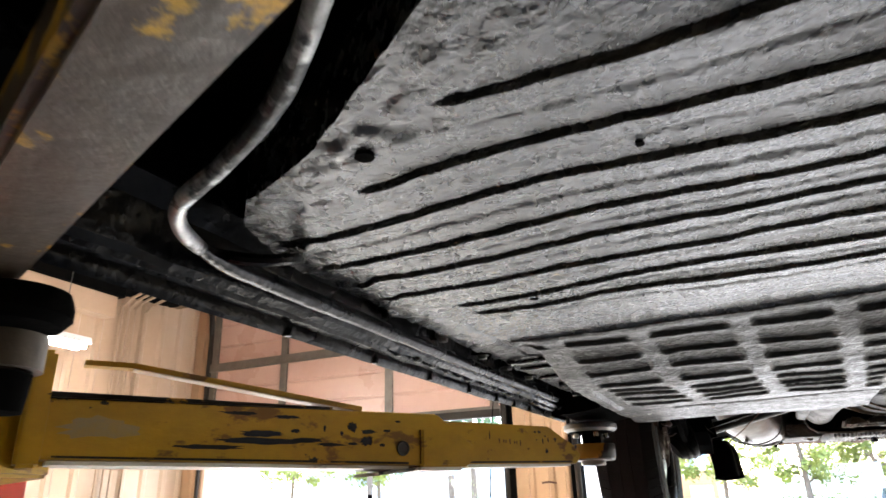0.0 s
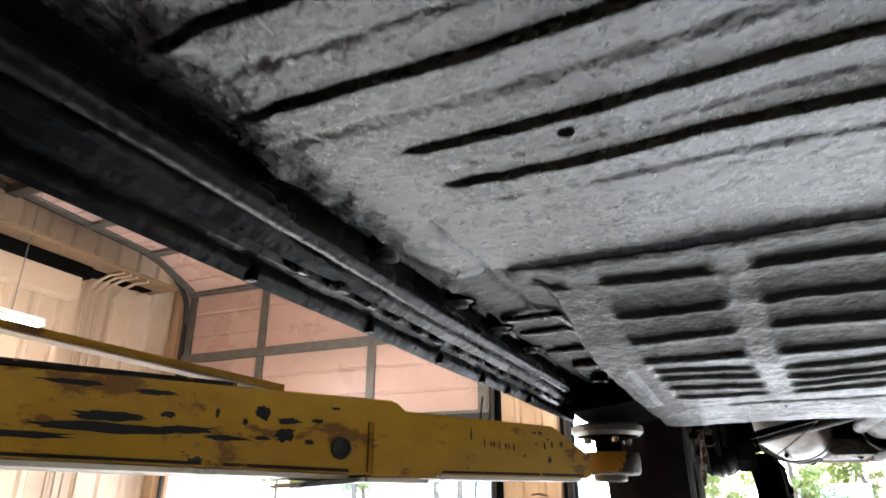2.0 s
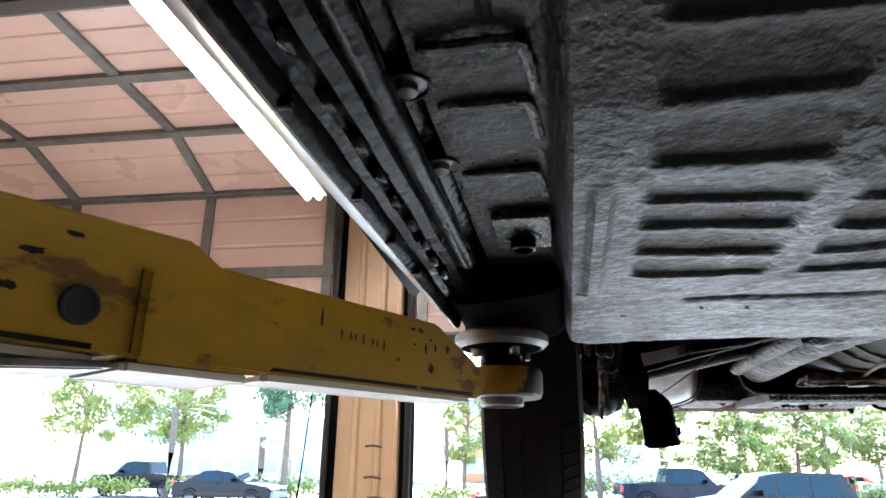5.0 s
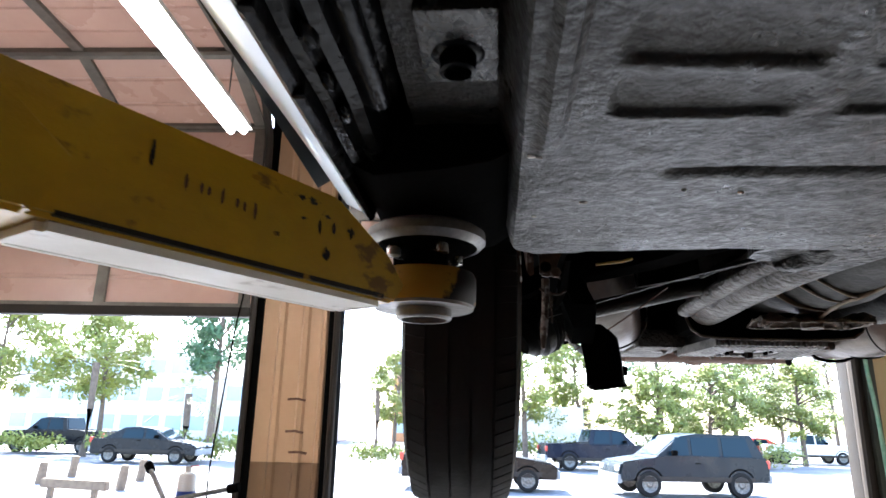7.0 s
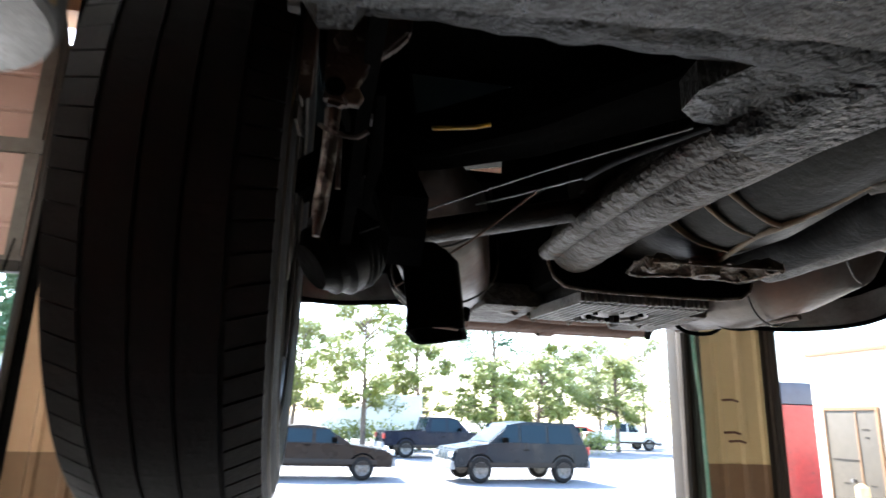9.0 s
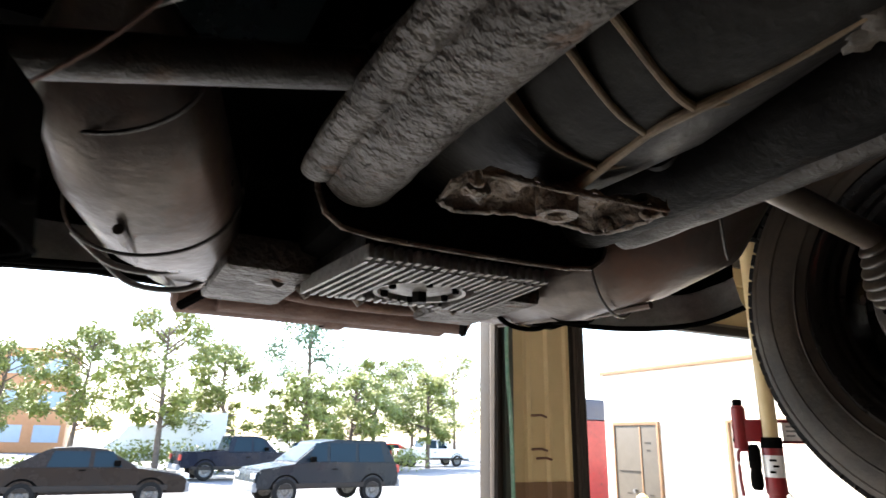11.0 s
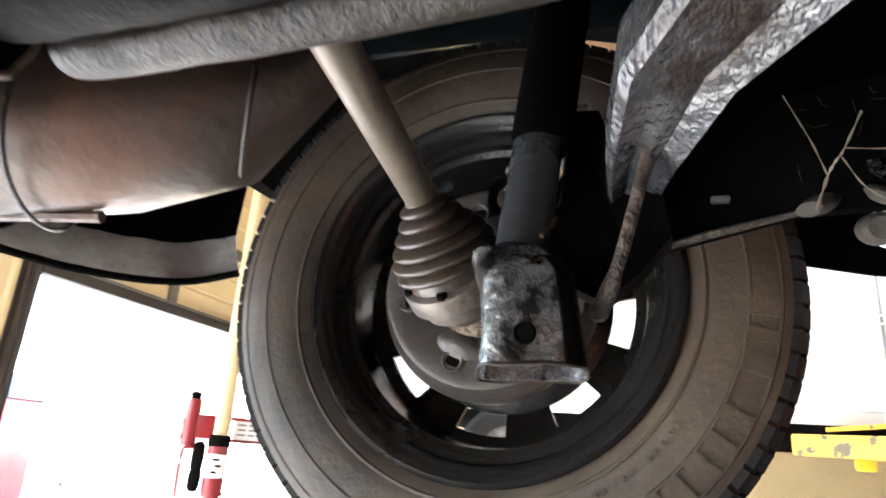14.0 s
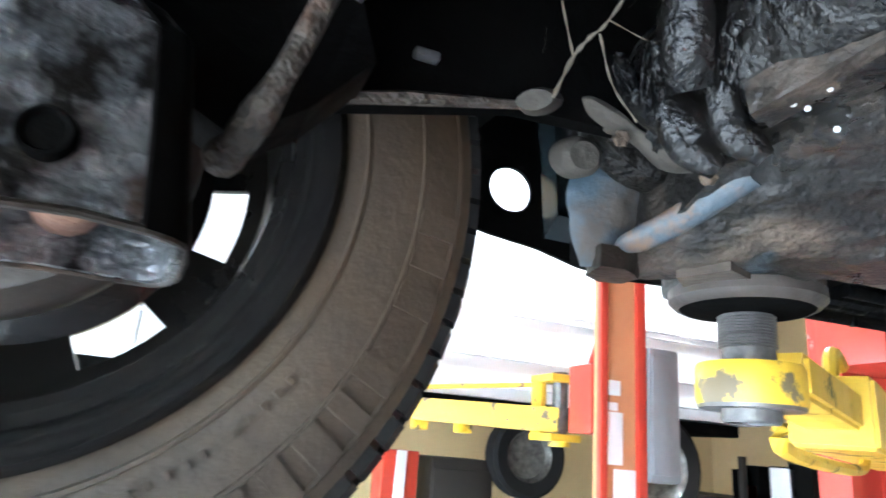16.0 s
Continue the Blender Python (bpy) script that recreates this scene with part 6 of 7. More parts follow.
lift = thing("lift_post", (-1.75, -1.55, 0), "red two-post lift column with yellow swing arms", "car lift", "lift columns")
part("column", prism([(-1.9, -1.72), (-1.6, -1.72), (-1.6, -1.66), (-1.78, -1.66), (-1.78, -1.44), (-1.6, -1.44), (-1.6, -1.38), (-1.9, -1.38)], 0.0, 3.7), RED, lift, "red channel column", smooth=False)
part("base_plate", box(-2.0, -1.5, -1.85, -1.25, 0.0, 0.03, 0.004), RED, lift)
part("carriage", box(-1.66, -1.4, -1.7, -1.4, 1.5, 1.95, 0.01), RED, lift, "sliding carriage")
PIV, TIP = (-1.29, -1.502), (-0.688, -0.551)   # the arm's line
part("carriage_bracket", beam((-1.55, -1.55), (-1.27, -1.515), 0.07, 0.06, 0.1, 0.1, 1.86, 1.88), YELLOW, lift)


def tapered(f0, f1, w0, w1, lo0, hi0, lo1, hi1):
    return beam(lerp(PIV, TIP, f0), lerp(PIV, TIP, f1), w0, w1, hi0 - lo0, hi1 - lo1, lo0, lo1)


def arm_slab(profile, w, bm=None):
    """A side outline (share of the arm's length, height) given the arm's width."""
    n = Vector((TIP[1] - PIV[1], -(TIP[0] - PIV[0]), 0)).normalized()
    bm = rings(bm or bmesh.new(), [[Vector((*lerp(PIV, TIP, f), z)) + n * d for f, z in profile] for d in (-w, w)])
    bmesh.ops.bevel(bm, geom=bm.edges[:], offset=0.0035, segments=2, affect="EDGES")
    return bm


arm = part("swing_arm", arm_slab(((0.02, 1.902), (0.58, 1.895), (0.66, 1.896), (0.678, 1.93), (0.63, 1.966), (0.598, 1.99), (0.3, 1.986), (0.02, 1.984)), 0.048), YELLOW, lift, "yellow swing arm with chipped dark patches")
part("inner_arm", arm_slab(((0.6, 1.8985), (0.935, 1.901), (0.95, 1.92), (0.925, 1.942), (0.868, 1.978), (0.6, 1.98)), 0.033), YELLOW, arm, "yellow telescopic inner arm")
part("sleeve", arm_slab(((0.566, 1.893), (0.66, 1.8935), (0.674, 1.924), (0.65, 1.946), (0.566, 1.962)), 0.0505), YELLOW, arm, "outer sleeve with a stop plate")
part("stop_plate", tapered(0.558, 0.567, 0.052, 0.052, 1.893, 1.964, 1.893, 1.964), RUST, arm, "dark welded stop plate")
part("tab", tapered(0.485, 0.555, 0.055, 0.05, 1.878, 1.884, 1.886, 1.892), STEEL, arm)
# thin plates whose pale colour stands in for light from the floor below
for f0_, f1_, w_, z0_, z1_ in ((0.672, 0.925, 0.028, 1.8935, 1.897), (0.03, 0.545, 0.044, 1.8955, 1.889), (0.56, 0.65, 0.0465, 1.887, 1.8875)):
    part("bare_underside", tapered(f0_, f1_, w_, w_, z0_, z0_ + 0.0045, z1_, z1_ + 0.0045), BARE_LIT, arm, "bare steel underside, paler for light off the floor")
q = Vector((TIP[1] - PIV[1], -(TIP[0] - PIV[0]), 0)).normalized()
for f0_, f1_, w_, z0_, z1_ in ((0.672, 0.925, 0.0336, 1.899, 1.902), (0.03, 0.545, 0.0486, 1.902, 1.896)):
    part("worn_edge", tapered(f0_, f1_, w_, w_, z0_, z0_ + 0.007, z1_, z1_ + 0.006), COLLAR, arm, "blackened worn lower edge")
rng_k = random.Random(21)


def chip(f, z, lf, lz, material, w=0.0482, label=""):
    """A ragged flake in the paint of the arm's inner side: place and half sizes along and up."""
    length = math.dist(PIV, TIP)
    along = Vector((TIP[0] - PIV[0], TIP[1] - PIV[1], 0)).normalized()
    c = Vector((*lerp(PIV, TIP, f), z)) + q * w
    outline = []
    for k in range(26):
        a = 2 * math.pi * k / 26
        r = 0.72 + 0.34 * rng_k.random() + (0.3 if rng_k.random() > 0.85 else 0)
        outline.append(c + along * math.cos(a) * lf * length * r + Vector((0, 0, math.sin(a) * lz * r)))
    part("paint_chip", rings(bmesh.new(), [outline, [p + q * 0.0005 for p in outline]]), material, arm, label, smooth=False)


for f_, z_, lf_, lz_ in ((0.438, 1.96, 0.009, 0.008), (0.466, 1.9525, 0.013, 0.0038), (0.464, 1.936, 0.011, 0.008), (0.5, 1.955, 0.007, 0.0028), (0.492, 1.93, 0.005, 0.003), (0.4, 1.929, 0.024, 0.0032), (0.439, 1.931, 0.009, 0.0028),
                          (0.391, 1.955, 0.002, 0.006), (0.42, 1.948, 0.003, 0.004), (0.3, 1.932, 0.07, 0.006), (0.295, 1.944, 0.034, 0.006), (0.22, 1.922, 0.05, 0.0035), (0.36, 1.935, 0.03, 0.004), (0.345, 1.95, 0.008, 0.003), (0.52, 1.972, 0.006, 0.002), (0.33, 1.972, 0.02, 0.003), (0.26, 1.975, 0.03, 0.003)):
    chip(f_, z_, lf_, lz_, CHIP, label="dark blue-black chipped patch")
chip(0.085, 1.945, 0.045, 0.0145, RUBBED, label="pale rubbed patch")
for k in range(7):
    chip(0.742 + 0.0085 * k + 0.002 * math.sin(k * 2.0), 1.945 - 0.0006 * k, 0.0012, 0.0035 if k % 3 else 0.0055, RUST, 0.0332)
for f_, z_, lf_, lz_ in ((0.848, 1.946, 0.0016, 0.006), (0.862, 1.949, 0.0016, 0.005), (0.88, 1.95, 0.0015, 0.005), (0.856, 1.926, 0.004, 0.005), (0.72, 1.955, 0.0012, 0.008), (0.83, 1.965, 0.003, 0.002), (0.79, 1.966, 0.004, 0.002), (0.81, 1.93, 0.003, 0.002)):
    chip(f_, z_, lf_, lz_, COLLAR, 0.0332)
bp = Vector((*lerp(PIV, TIP, 0.53), 1.925)) + q * 0.0482
turn_q = Matrix.Translation(bp) @ q.to_track_quat("Z", "Y").to_matrix().to_4x4()
part("pin_hole", lathe([(0.0, 0.001), (0.0095, 0.001), (0.0105, 0.003), (0.0125, 0.003), (0.0135, 0.0)], turn_q, 24), BLUEPIN, arm, "dark blue pin end")
part("top_strap", tapered(0.0, 0.42, 0.026, 0.022, 1.984, 1.998, 1.987, 1.997), COLLAR, arm, "dark-edged strap on the arm")
brace = part("brace_bar", rings(bmesh.new(), [[Vector((px + dx, py + dy, pz + dz)) for dx, dy, dz in ((-0.012, 0.008, 0.0), (0.012, -0.008, 0.0), (0.012, -0.008, 0.009), (-0.012, 0.008, 0.009))] for px, py, pz in ((-1.36, -1.37, 2.064), (-1.3, -1.32, 2.06), (*lerp(PIV, TIP, 0.47), 1.992))]), YELLOW, arm, "flat yellow brace bar", smooth=False)
part("bare_underside", rings(bmesh.new(), [[Vector((px + dx, py + dy, pz + dz)) for dx, dy, dz in ((-0.011, 0.007, -0.002), (0.011, -0.007, -0.002), (0.011, -0.007, -0.0003), (-0.011, 0.007, -0.0003))] for px, py, pz in ((-1.3, -1.32, 2.06), (*lerp(PIV, TIP, 0.465), 1.992))]), BARE_LIT, brace, "bare brace underside, paler for light off the floor", smooth=False)
part("end_plate", tapered(-0.005, 0.022, 0.06, 0.06, 1.89, 2.05, 1.89, 2.05), YELLOW, arm, "yellow end bracket")
pad((-0.678, -0.557), 1.99, arm, True)
RT = (-0.285, -2.097)
rear = part("swing_arm", beam((-1.255, -1.697), RT, 0.0245, 0.0235, 0.05, 0.045, 1.97, 1.97), YELLOW_WORN, lift, "worn grey swing arm with yellow paint left in patches")
part("knuckle", lathe([(0.0, -0.014), (0.028, -0.014), (0.033, -0.008), (0.033, 0.0), (0.03, 0.008), (0.0, 0.008)], Matrix.Translation((-0.765, -1.872, 1.957)), 24), BLACK, rear, "black rubber knuckle")
part("knuckle_ring", lathe([(0.02, -0.035), (0.026, -0.035), (0.026, -0.012), (0.02, -0.012)], Matrix.Translation((-0.79, -1.86, 1.955)), 24, closed=True), YELLOW_WORN, rear)
part("rubber_cap", lathe([(0.0, -0.062), (0.02, -0.06), (0.022, -0.035), (0.0, -0.035)], Matrix.Translation((-0.8, -1.855, 1.955)), 24), BLACK, rear)

# the column on the far side of the car
lift2 = thing("lift_post", (1.55, -1.96, 0), "red two-post lift column with yellow swing arms", "car lift", "lift columns")
part("column", prism([(1.6, -2.08), (1.5, -2.08), (1.5, -2.04), (1.56, -2.04), (1.56, -1.88), (1.5, -1.88), (1.5, -1.84), (1.6, -1.84)], 0.0, 3.7), RED, lift2, "red channel column", smooth=False)
part("base_plate", box(1.4, 1.75, -2.2, -1.7, 0.0, 0.03, 0.004), RED, lift2)
part("carriage", box(1.3, 1.5, -2.1, -1.745, 2.1, 2.27, 0.01), RED, lift2, "sliding carriage")
T2 = (0.615, -0.56)
P2 = (1.3, -1.75)
arm2 = part("swing_arm", beam(P2, lerp(P2, T2, 0.72), 0.055, 0.05, 0.1, 0.09, 1.84, 1.85), YELLOW_BRIGHT, lift2, "yellow swing arm")
part("inner_arm", beam(lerp(P2, T2, 0.6), lerp(P2, T2, 0.95), 0.036, 0.032, 0.05, 0.04, 1.87, 1.88), YELLOW_BRIGHT, arm2)
part("loop_handle", tube(curve([(*lerp(P2, T2, 0.5), 1.86), (*lerp(P2, T2, 0.55), 1.83), (*lerp(P2, T2, 0.9), 1.835), (*lerp(P2, T2, 0.93), 1.86)], 4), 0.008, 8), YELLOW_BRIGHT, arm2)
part("arm_loop", tube(curve([(*lerp(P2, T2, 0.62), 1.97), (*lerp(P2, T2, 0.66), 1.98), (*lerp(P2, T2, 0.69), 1.96), (*lerp(P2, T2, 0.7), 1.86)], 4), 0.01, 8), YELLOW_BRIGHT, arm2)
pad(T2, 1.962, arm2, False, 0.018)

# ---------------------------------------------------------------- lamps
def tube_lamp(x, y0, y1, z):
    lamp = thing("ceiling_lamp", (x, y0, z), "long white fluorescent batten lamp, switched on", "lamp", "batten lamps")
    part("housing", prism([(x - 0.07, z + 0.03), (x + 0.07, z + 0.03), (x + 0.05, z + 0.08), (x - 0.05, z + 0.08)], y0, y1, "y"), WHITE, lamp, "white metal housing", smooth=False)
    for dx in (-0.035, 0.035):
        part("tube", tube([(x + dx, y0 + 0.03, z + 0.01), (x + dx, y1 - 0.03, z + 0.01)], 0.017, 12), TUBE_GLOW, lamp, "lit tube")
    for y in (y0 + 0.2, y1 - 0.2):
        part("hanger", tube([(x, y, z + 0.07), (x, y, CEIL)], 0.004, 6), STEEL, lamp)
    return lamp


tube_lamp(-1.905, -0.45, 1.97, 3.3)
tube_lamp(-4.6, -1.1, 1.05, 2.93)
# unseen batten, added to brighten the van and the next bay
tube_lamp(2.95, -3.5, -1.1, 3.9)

# striped column and dark cabinets beyond the van
far_post = thing("lift_post", (5.15, -1.74, 0), "far red lift column with a white centre strip", "car lift", "lift columns")
part("column", box(5.02, 5.28, -1.88, -1.6, 0, 1.75, 0.01), RED, far_post, "red column")
part("white_strip", box(5.005, 5.02, -1.78, -1.7, 0, 1.75, 0.002), WHITE, far_post, "white strip")
far_cab = thing("tool_cabinet", (5.2, -2.2, 0), "dark tool cabinet beyond the neighbouring lift", "cabinet")
part("body", box(5.0, 5.5, -2.5, -1.98, 0.04, 1.72, 0.015), DARKSTEEL, far_cab)
for k in range(5):
    part("drawer", box(4.985, 5.0, -2.48, -2.0, 0.12 + 0.31 * k, 0.4 + 0.31 * k, 0.004), DARKSTEEL, far_cab)
for y in (-2.4, -2.08):
    for xx in (5.05, 5.42):
        part("foot", box(xx, xx + 0.05, y - 0.03, y + 0.03, 0.0, 0.045, 0.004), BLACK, far_cab)

# ---------------------------------------------------------------- tall red stand by the third door
stand = thing("support_stand", (2.29, 1.54, 0), "tan pole with a red jack and labelled red sleeve", "pole jack")
STAND = Matrix.Translation((2.29, 1.54, 0)) @ Matrix.Rotation(radians(-53), 4, "Z")


def on_stand(h, d, z):
    return STAND @ Vector((h, d, z))


part("pole", tube([on_stand(0, 0, 1.8), on_stand(-0.004, 0, 2.6), on_stand(-0.01, 0, CEIL - 0.02)], 0.034, 20), CREAM, stand, "cream-tan painted pole")
part("inner_pole", tube([on_stand(0, 0, 0), on_stand(0, 0, 1.6)], 0.021, 16), STEEL, stand, "thin steel inner pole")
sleeve = part("red_sleeve", tube([on_stand(0, 0, 1.585), on_stand(0, 0, 1.59), on_stand(0, 0, 1.785), on_stand(0, 0, 1.79)], [0.04, 0.043, 0.043, 0.04], 24), DARKRED, stand, "dark red sleeve")
part("band", tube([on_stand(0, 0, 1.775), on_stand(0, 0, 1.82)], 0.0445, 24), BLACK, sleeve, "black clamp band")
part("band", tube([on_stand(0, 0, 1.55), on_stand(0, 0, 1.592)], 0.036, 24), DARKRED, sleeve)
part("label", tube([on_stand(0, 0, 1.655), on_stand(0, 0, 1.745)], 0.0436, 24), WHITE, sleeve, "white label with dark bars")
for k, (h0, h1) in enumerate(((-0.018, 0.006), (-0.004, 0.02), (-0.016, 0.012))):
    part("label_bar", box(h0, h1, -0.0465, -0.04, 1.672 + 0.024 * k, 1.681 + 0.024 * k, m=STAND), BLACK, sleeve)
jack = part("jack_body", lathe([(0.0, 1.77), (0.028, 1.77), (0.03, 1.775), (0.03, 1.945), (0.026, 1.95), (0.026, 1.955), (0.0, 1.955)], STAND @ Matrix.Translation((-0.12, 0, 0)), 24), DARKRED, stand, "red jack cylinder")
part("jack_cap", lathe([(0.0, 1.955), (0.019, 1.955), (0.021, 1.96), (0.021, 1.978), (0.012, 1.984), (0.0, 1.984)], STAND @ Matrix.Translation((-0.12, 0, 0)), 20), BLACK, jack, "dark jack cap")
part("jack_bracket", box(-0.1, -0.03, -0.02, 0.02, 1.8, 1.895, 0.006, m=STAND), DARKRED, stand, "red bracket plate")
part("pump_body", lathe([(0.0, 1.6), (0.018, 1.6), (0.026, 1.62), (0.026, 1.66), (0.022, 1.68), (0.026, 1.7), (0.026, 1.77), (0.014, 1.79), (0.0, 1.79)], STAND @ Matrix.Translation((-0.072, -0.01, 0)), 20), BLACK, stand, "black pump body")
part("handle", tube(curve([on_stand(-0.072, -0.02, 1.76), on_stand(-0.11, -0.02, 1.765), on_stand(-0.134, -0.02, 1.752), on_stand(-0.136, -0.02, 1.66), on_stand(-0.131, -0.02, 1.575)], 5), 0.0075, 10), DARKRED, stand, "bent red handle")
part("lever", tube([on_stand(-0.145, -0.01, 1.87), on_stand(-0.147, -0.01, 1.8), on_stand(-0.12, -0.01, 1.78)], 0.006, 8), BLACK, stand)
part("release_rod", tube([on_stand(0.04, 0, 1.6), on_stand(0.09, 0, 1.53)], 0.004, 8), BLACK, stand)
# small sign in a red frame behind the pole
sign = part("sign", box(0.05, 0.21, 0.05, 0.056, 1.806, 1.884, 0.001, m=STAND), WHITE, stand, "white sign with grey bars in a red frame")
for z in (1.8, 1.889):
    part("sign_frame", box(-0.02, 0.225, 0.044, 0.06, z - 0.006, z + 0.006, 0.002, m=STAND), DARKRED, sign)
for k in range(3):
    for h0, h1 in ((0.065, 0.1), (0.11, 0.135), (0.145, 0.19 - 0.01 * k)):
        part("sign_bar", box(h0, h1, 0.0485, 0.0505, 1.823 + 0.02 * k, 1.831 + 0.02 * k, m=STAND), GREY, sign)

# coiled hose by the second pier
hose = thing("air_hose", (1.72, WALL_Y - 0.1, 0.1), "pale green air hose hanging beside the door jamb", "hose")
part("hose", tube(curve([(1.735, WALL_Y - 0.06, 2.55), (1.73, WALL_Y - 0.07, 2.2), (1.745, WALL_Y - 0.08, 1.9), (1.755, WALL_Y - 0.08, 1.5), (1.78, WALL_Y - 0.08, 0.1)], 8), 0.012, 8), HOSE, hose)

# cord at the first door
cord = thing("pull_cord", (-2.12, WALL_Y - 0.12, 1.2), "thin dark door cord hanging in the opening", "cord")
part("cord", tube(curve([(-2.07, WALL_Y - 0.1, 2.6), (-2.1, WALL_Y - 0.12, 2.3), (-2.13, WALL_Y - 0.12, 1.9), (-2.16, WALL_Y - 0.12, 1.5), (-2.15, WALL_Y - 0.12, 1.2)], 6), 0.005, 6), BLACK, cord)

# cart with a spray can and a lug wrench near the first pier
cart = thing("tool_cart", (-1.75, 1.2, 0), "grey tool cart standing below eye height", "cart")
part("top_tray", box(-2.0, -1.35, 0.95, 1.45, 1.38, 1.44, 0.01), GREY, cart)
for sx in (-1.97, -1.38):
    for sy in (0.98, 1.42):
        part("leg", box(sx - 0.015, sx + 0.015, sy - 0.015, sy + 0.015, 0.0, 1.38, 0.003), GREY, cart)
can = thing("spray_can", (-1.66, 1.25, 1.44), "white and blue spray can standing on the cart", "spray can")
part("can_body", lathe([(0.0, 0), (0.033, 0), (0.033, 0.15), (0.028, 0.165), (0.014, 0.172), (0, 0.172)], Matrix.Translation((-1.66, 1.25, 1.44)), 28), WHITE, can, "white can body")
part("label_band", lathe([(0.0335, 0.05), (0.034, 0.052), (0.034, 0.105), (0.0335, 0.107)], Matrix.Translation((-1.66, 1.25, 1.44)), 28, closed=True), mat("blue_label", (0.03, 0.07, 0.3), (0.025, 0.05, 0.24), rough=0.35), can, "blue label with plain bars")
part("red_band", lathe([(0.0335, 0.03), (0.0342, 0.032), (0.0342, 0.046), (0.0335, 0.048)], Matrix.Translation((-1.66, 1.25, 1.44)), 28, closed=True), RED, can)
part("nozzle_cap", lathe([(0.0, 0.172), (0.012, 0.172), (0.012, 0.19), (0.0, 0.195)], Matrix.Translation((-1.66, 1.25, 1.44)), 20), WHITE, can)
part("spout", tube([(-1.66, 1.25, 1.63), (-1.62, 1.24, 1.635)], 0.003, 6), RED, can)
wrench = thing("lug_wrench", (-1.7, 1.2, 1.45), "four-way lug wrench lying tilted on the cart", "wrench")
for a, b in (((-1.93, 1.2, 1.47), (-1.45, 1.15, 1.57)), ((-1.83, 1.3, 1.62), (-1.62, 1.1, 1.45))):
    part("bar", tube([a, b], 0.009, 10), STEEL, wrench)
    for p in (a, b):
        part("socket", tube([Vector(p) - (Vector(b) - Vector(a)).normalized() * 0.02, Vector(p) + (Vector(b) - Vector(a)).normalized() * 0.02], 0.016, 12), BLACK, wrench)

# ---------------------------------------------------------------- next bay: a white van on another lift
nb = thing("van", (4.2, -1.2, 1.75), "white van raised on the neighbouring lift", "van")
shell = part("body", prism([(-3.6, 2.08), (1.0, 2.06), (1.35, 2.2), (1.4, 2.6), (0.9, 2.95), (0.3, 3.65), (-3.4, 3.7), (-3.65, 3.5)], 3.3, 5.1, "x", bev=0.06), WHITE, nb, "white painted body")
for z in (2.28, 2.52, 2.56):
    part("body_crease", box(3.285, 3.305, -3.5, 1.1, z - 0.006, z + 0.006, 0.003), WHITE, shell)
for y in (-2.4, -1.15, 0.1):
    part("door_gap", box(3.29, 3.305, y - 0.005, y + 0.005, 2.12, 3.5), GREY, shell)
part("underside", box(3.4, 5.0, -3.4, 1.1, 2.0, 2.07, 0.01), BLACK, nb)
for y in (-2.75, 0.55):
    for xx, sgn in ((3.45, -1), (4.95, 1)):
        m = Matrix.Translation((xx, y, 1.78)) @ Matrix.Rotation(radians(90) * sgn, 4, "Y")
        t_ = part("tyre", lathe([(0.2, -0.08), (0.29, -0.09), (0.32, -0.07), (0.325, 0.0), (0.32, 0.07), (0.29, 0.09), (0.2, 0.08)], m, 40, closed=True), RUBBER, nb)
        part("rim", lathe([(0.0, 0.05), (0.06, 0.055), (0.15, 0.04), (0.19, 0.06), (0.205, 0.085), (0.205, -0.08), (0.19, -0.06), (0.17, -0.02), (0.0, 0.0)], m, 32), ALU, t_, "alloy rim")
lift3 = thing("lift_post", (2.38, -1.76, 0), "faded red lift column of the next bay with yellow arms", "car lift", "lift columns")
col3 = part("column", prism([(2.3, -1.592), (2.335, -1.592), (2.335, -1.602), (2.315, -1.602), (2.315, -1.775), (2.335, -1.775), (2.335, -1.785), (2.3, -1.785)], 0.0, 3.3), ORANGE, lift3, "faded tan-orange column face", smooth=False)
part("column_edge", box(2.283, 2.312, -1.622, -1.588, 0, 3.3, 0.008), RED, lift3, "red column flange")
part("column_edge", box(2.283, 2.34, -1.8, -1.757, 0, 3.3, 0.008), RED, lift3, "red column flange")
part("carriage", box(2.342, 2.5, -1.7, -1.585, 1.9, 2.165, 0.008), RED, lift3, "red sliding carriage")
part("gusset", prism([(-1.7, 2.165), (-1.58, 2.165), (-1.66, 2.4), (-1.7, 2.4)], 2.345, 2.357, "x"), RED, lift3, "red gusset above the carriage", smooth=False)
for y, z, w, h in ((-1.655, 2.075, 0.03, 0.056), (-1.65, 2.005, 0.022, 0.03), (-1.66, 1.89, 0.036, 0.19), (-1.705, 1.7, 0.048, 0.16)):
    part("sticker", box(2.294, 2.2992, y - w, y + w, z - h / 2, z + h / 2, 0.0008), WHITE, col3, "white sticker")
part("control_box", box(2.272, 2.36, -1.952, -1.803, 1.74, 2.25, 0.02), GREY, lift3, "grey control box")
part("box_cover", box(2.266, 2.274, -1.9, -1.815, 1.77, 2.22, 0.006), GREY, lift3, "raised cover of the control box")
a3 = part("swing_arm", beam((2.62, -1.62), (3.25, -0.75), 0.06, 0.05, 0.1, 0.09, 1.9, 1.92), YELLOW_BRIGHT, lift3, "yellow swing arm")
part("brace_rod", tube([(2.72, -1.58, 2.1), (3.15, -0.85, 2.03)], 0.01, 8), YELLOW_BRIGHT, a3)
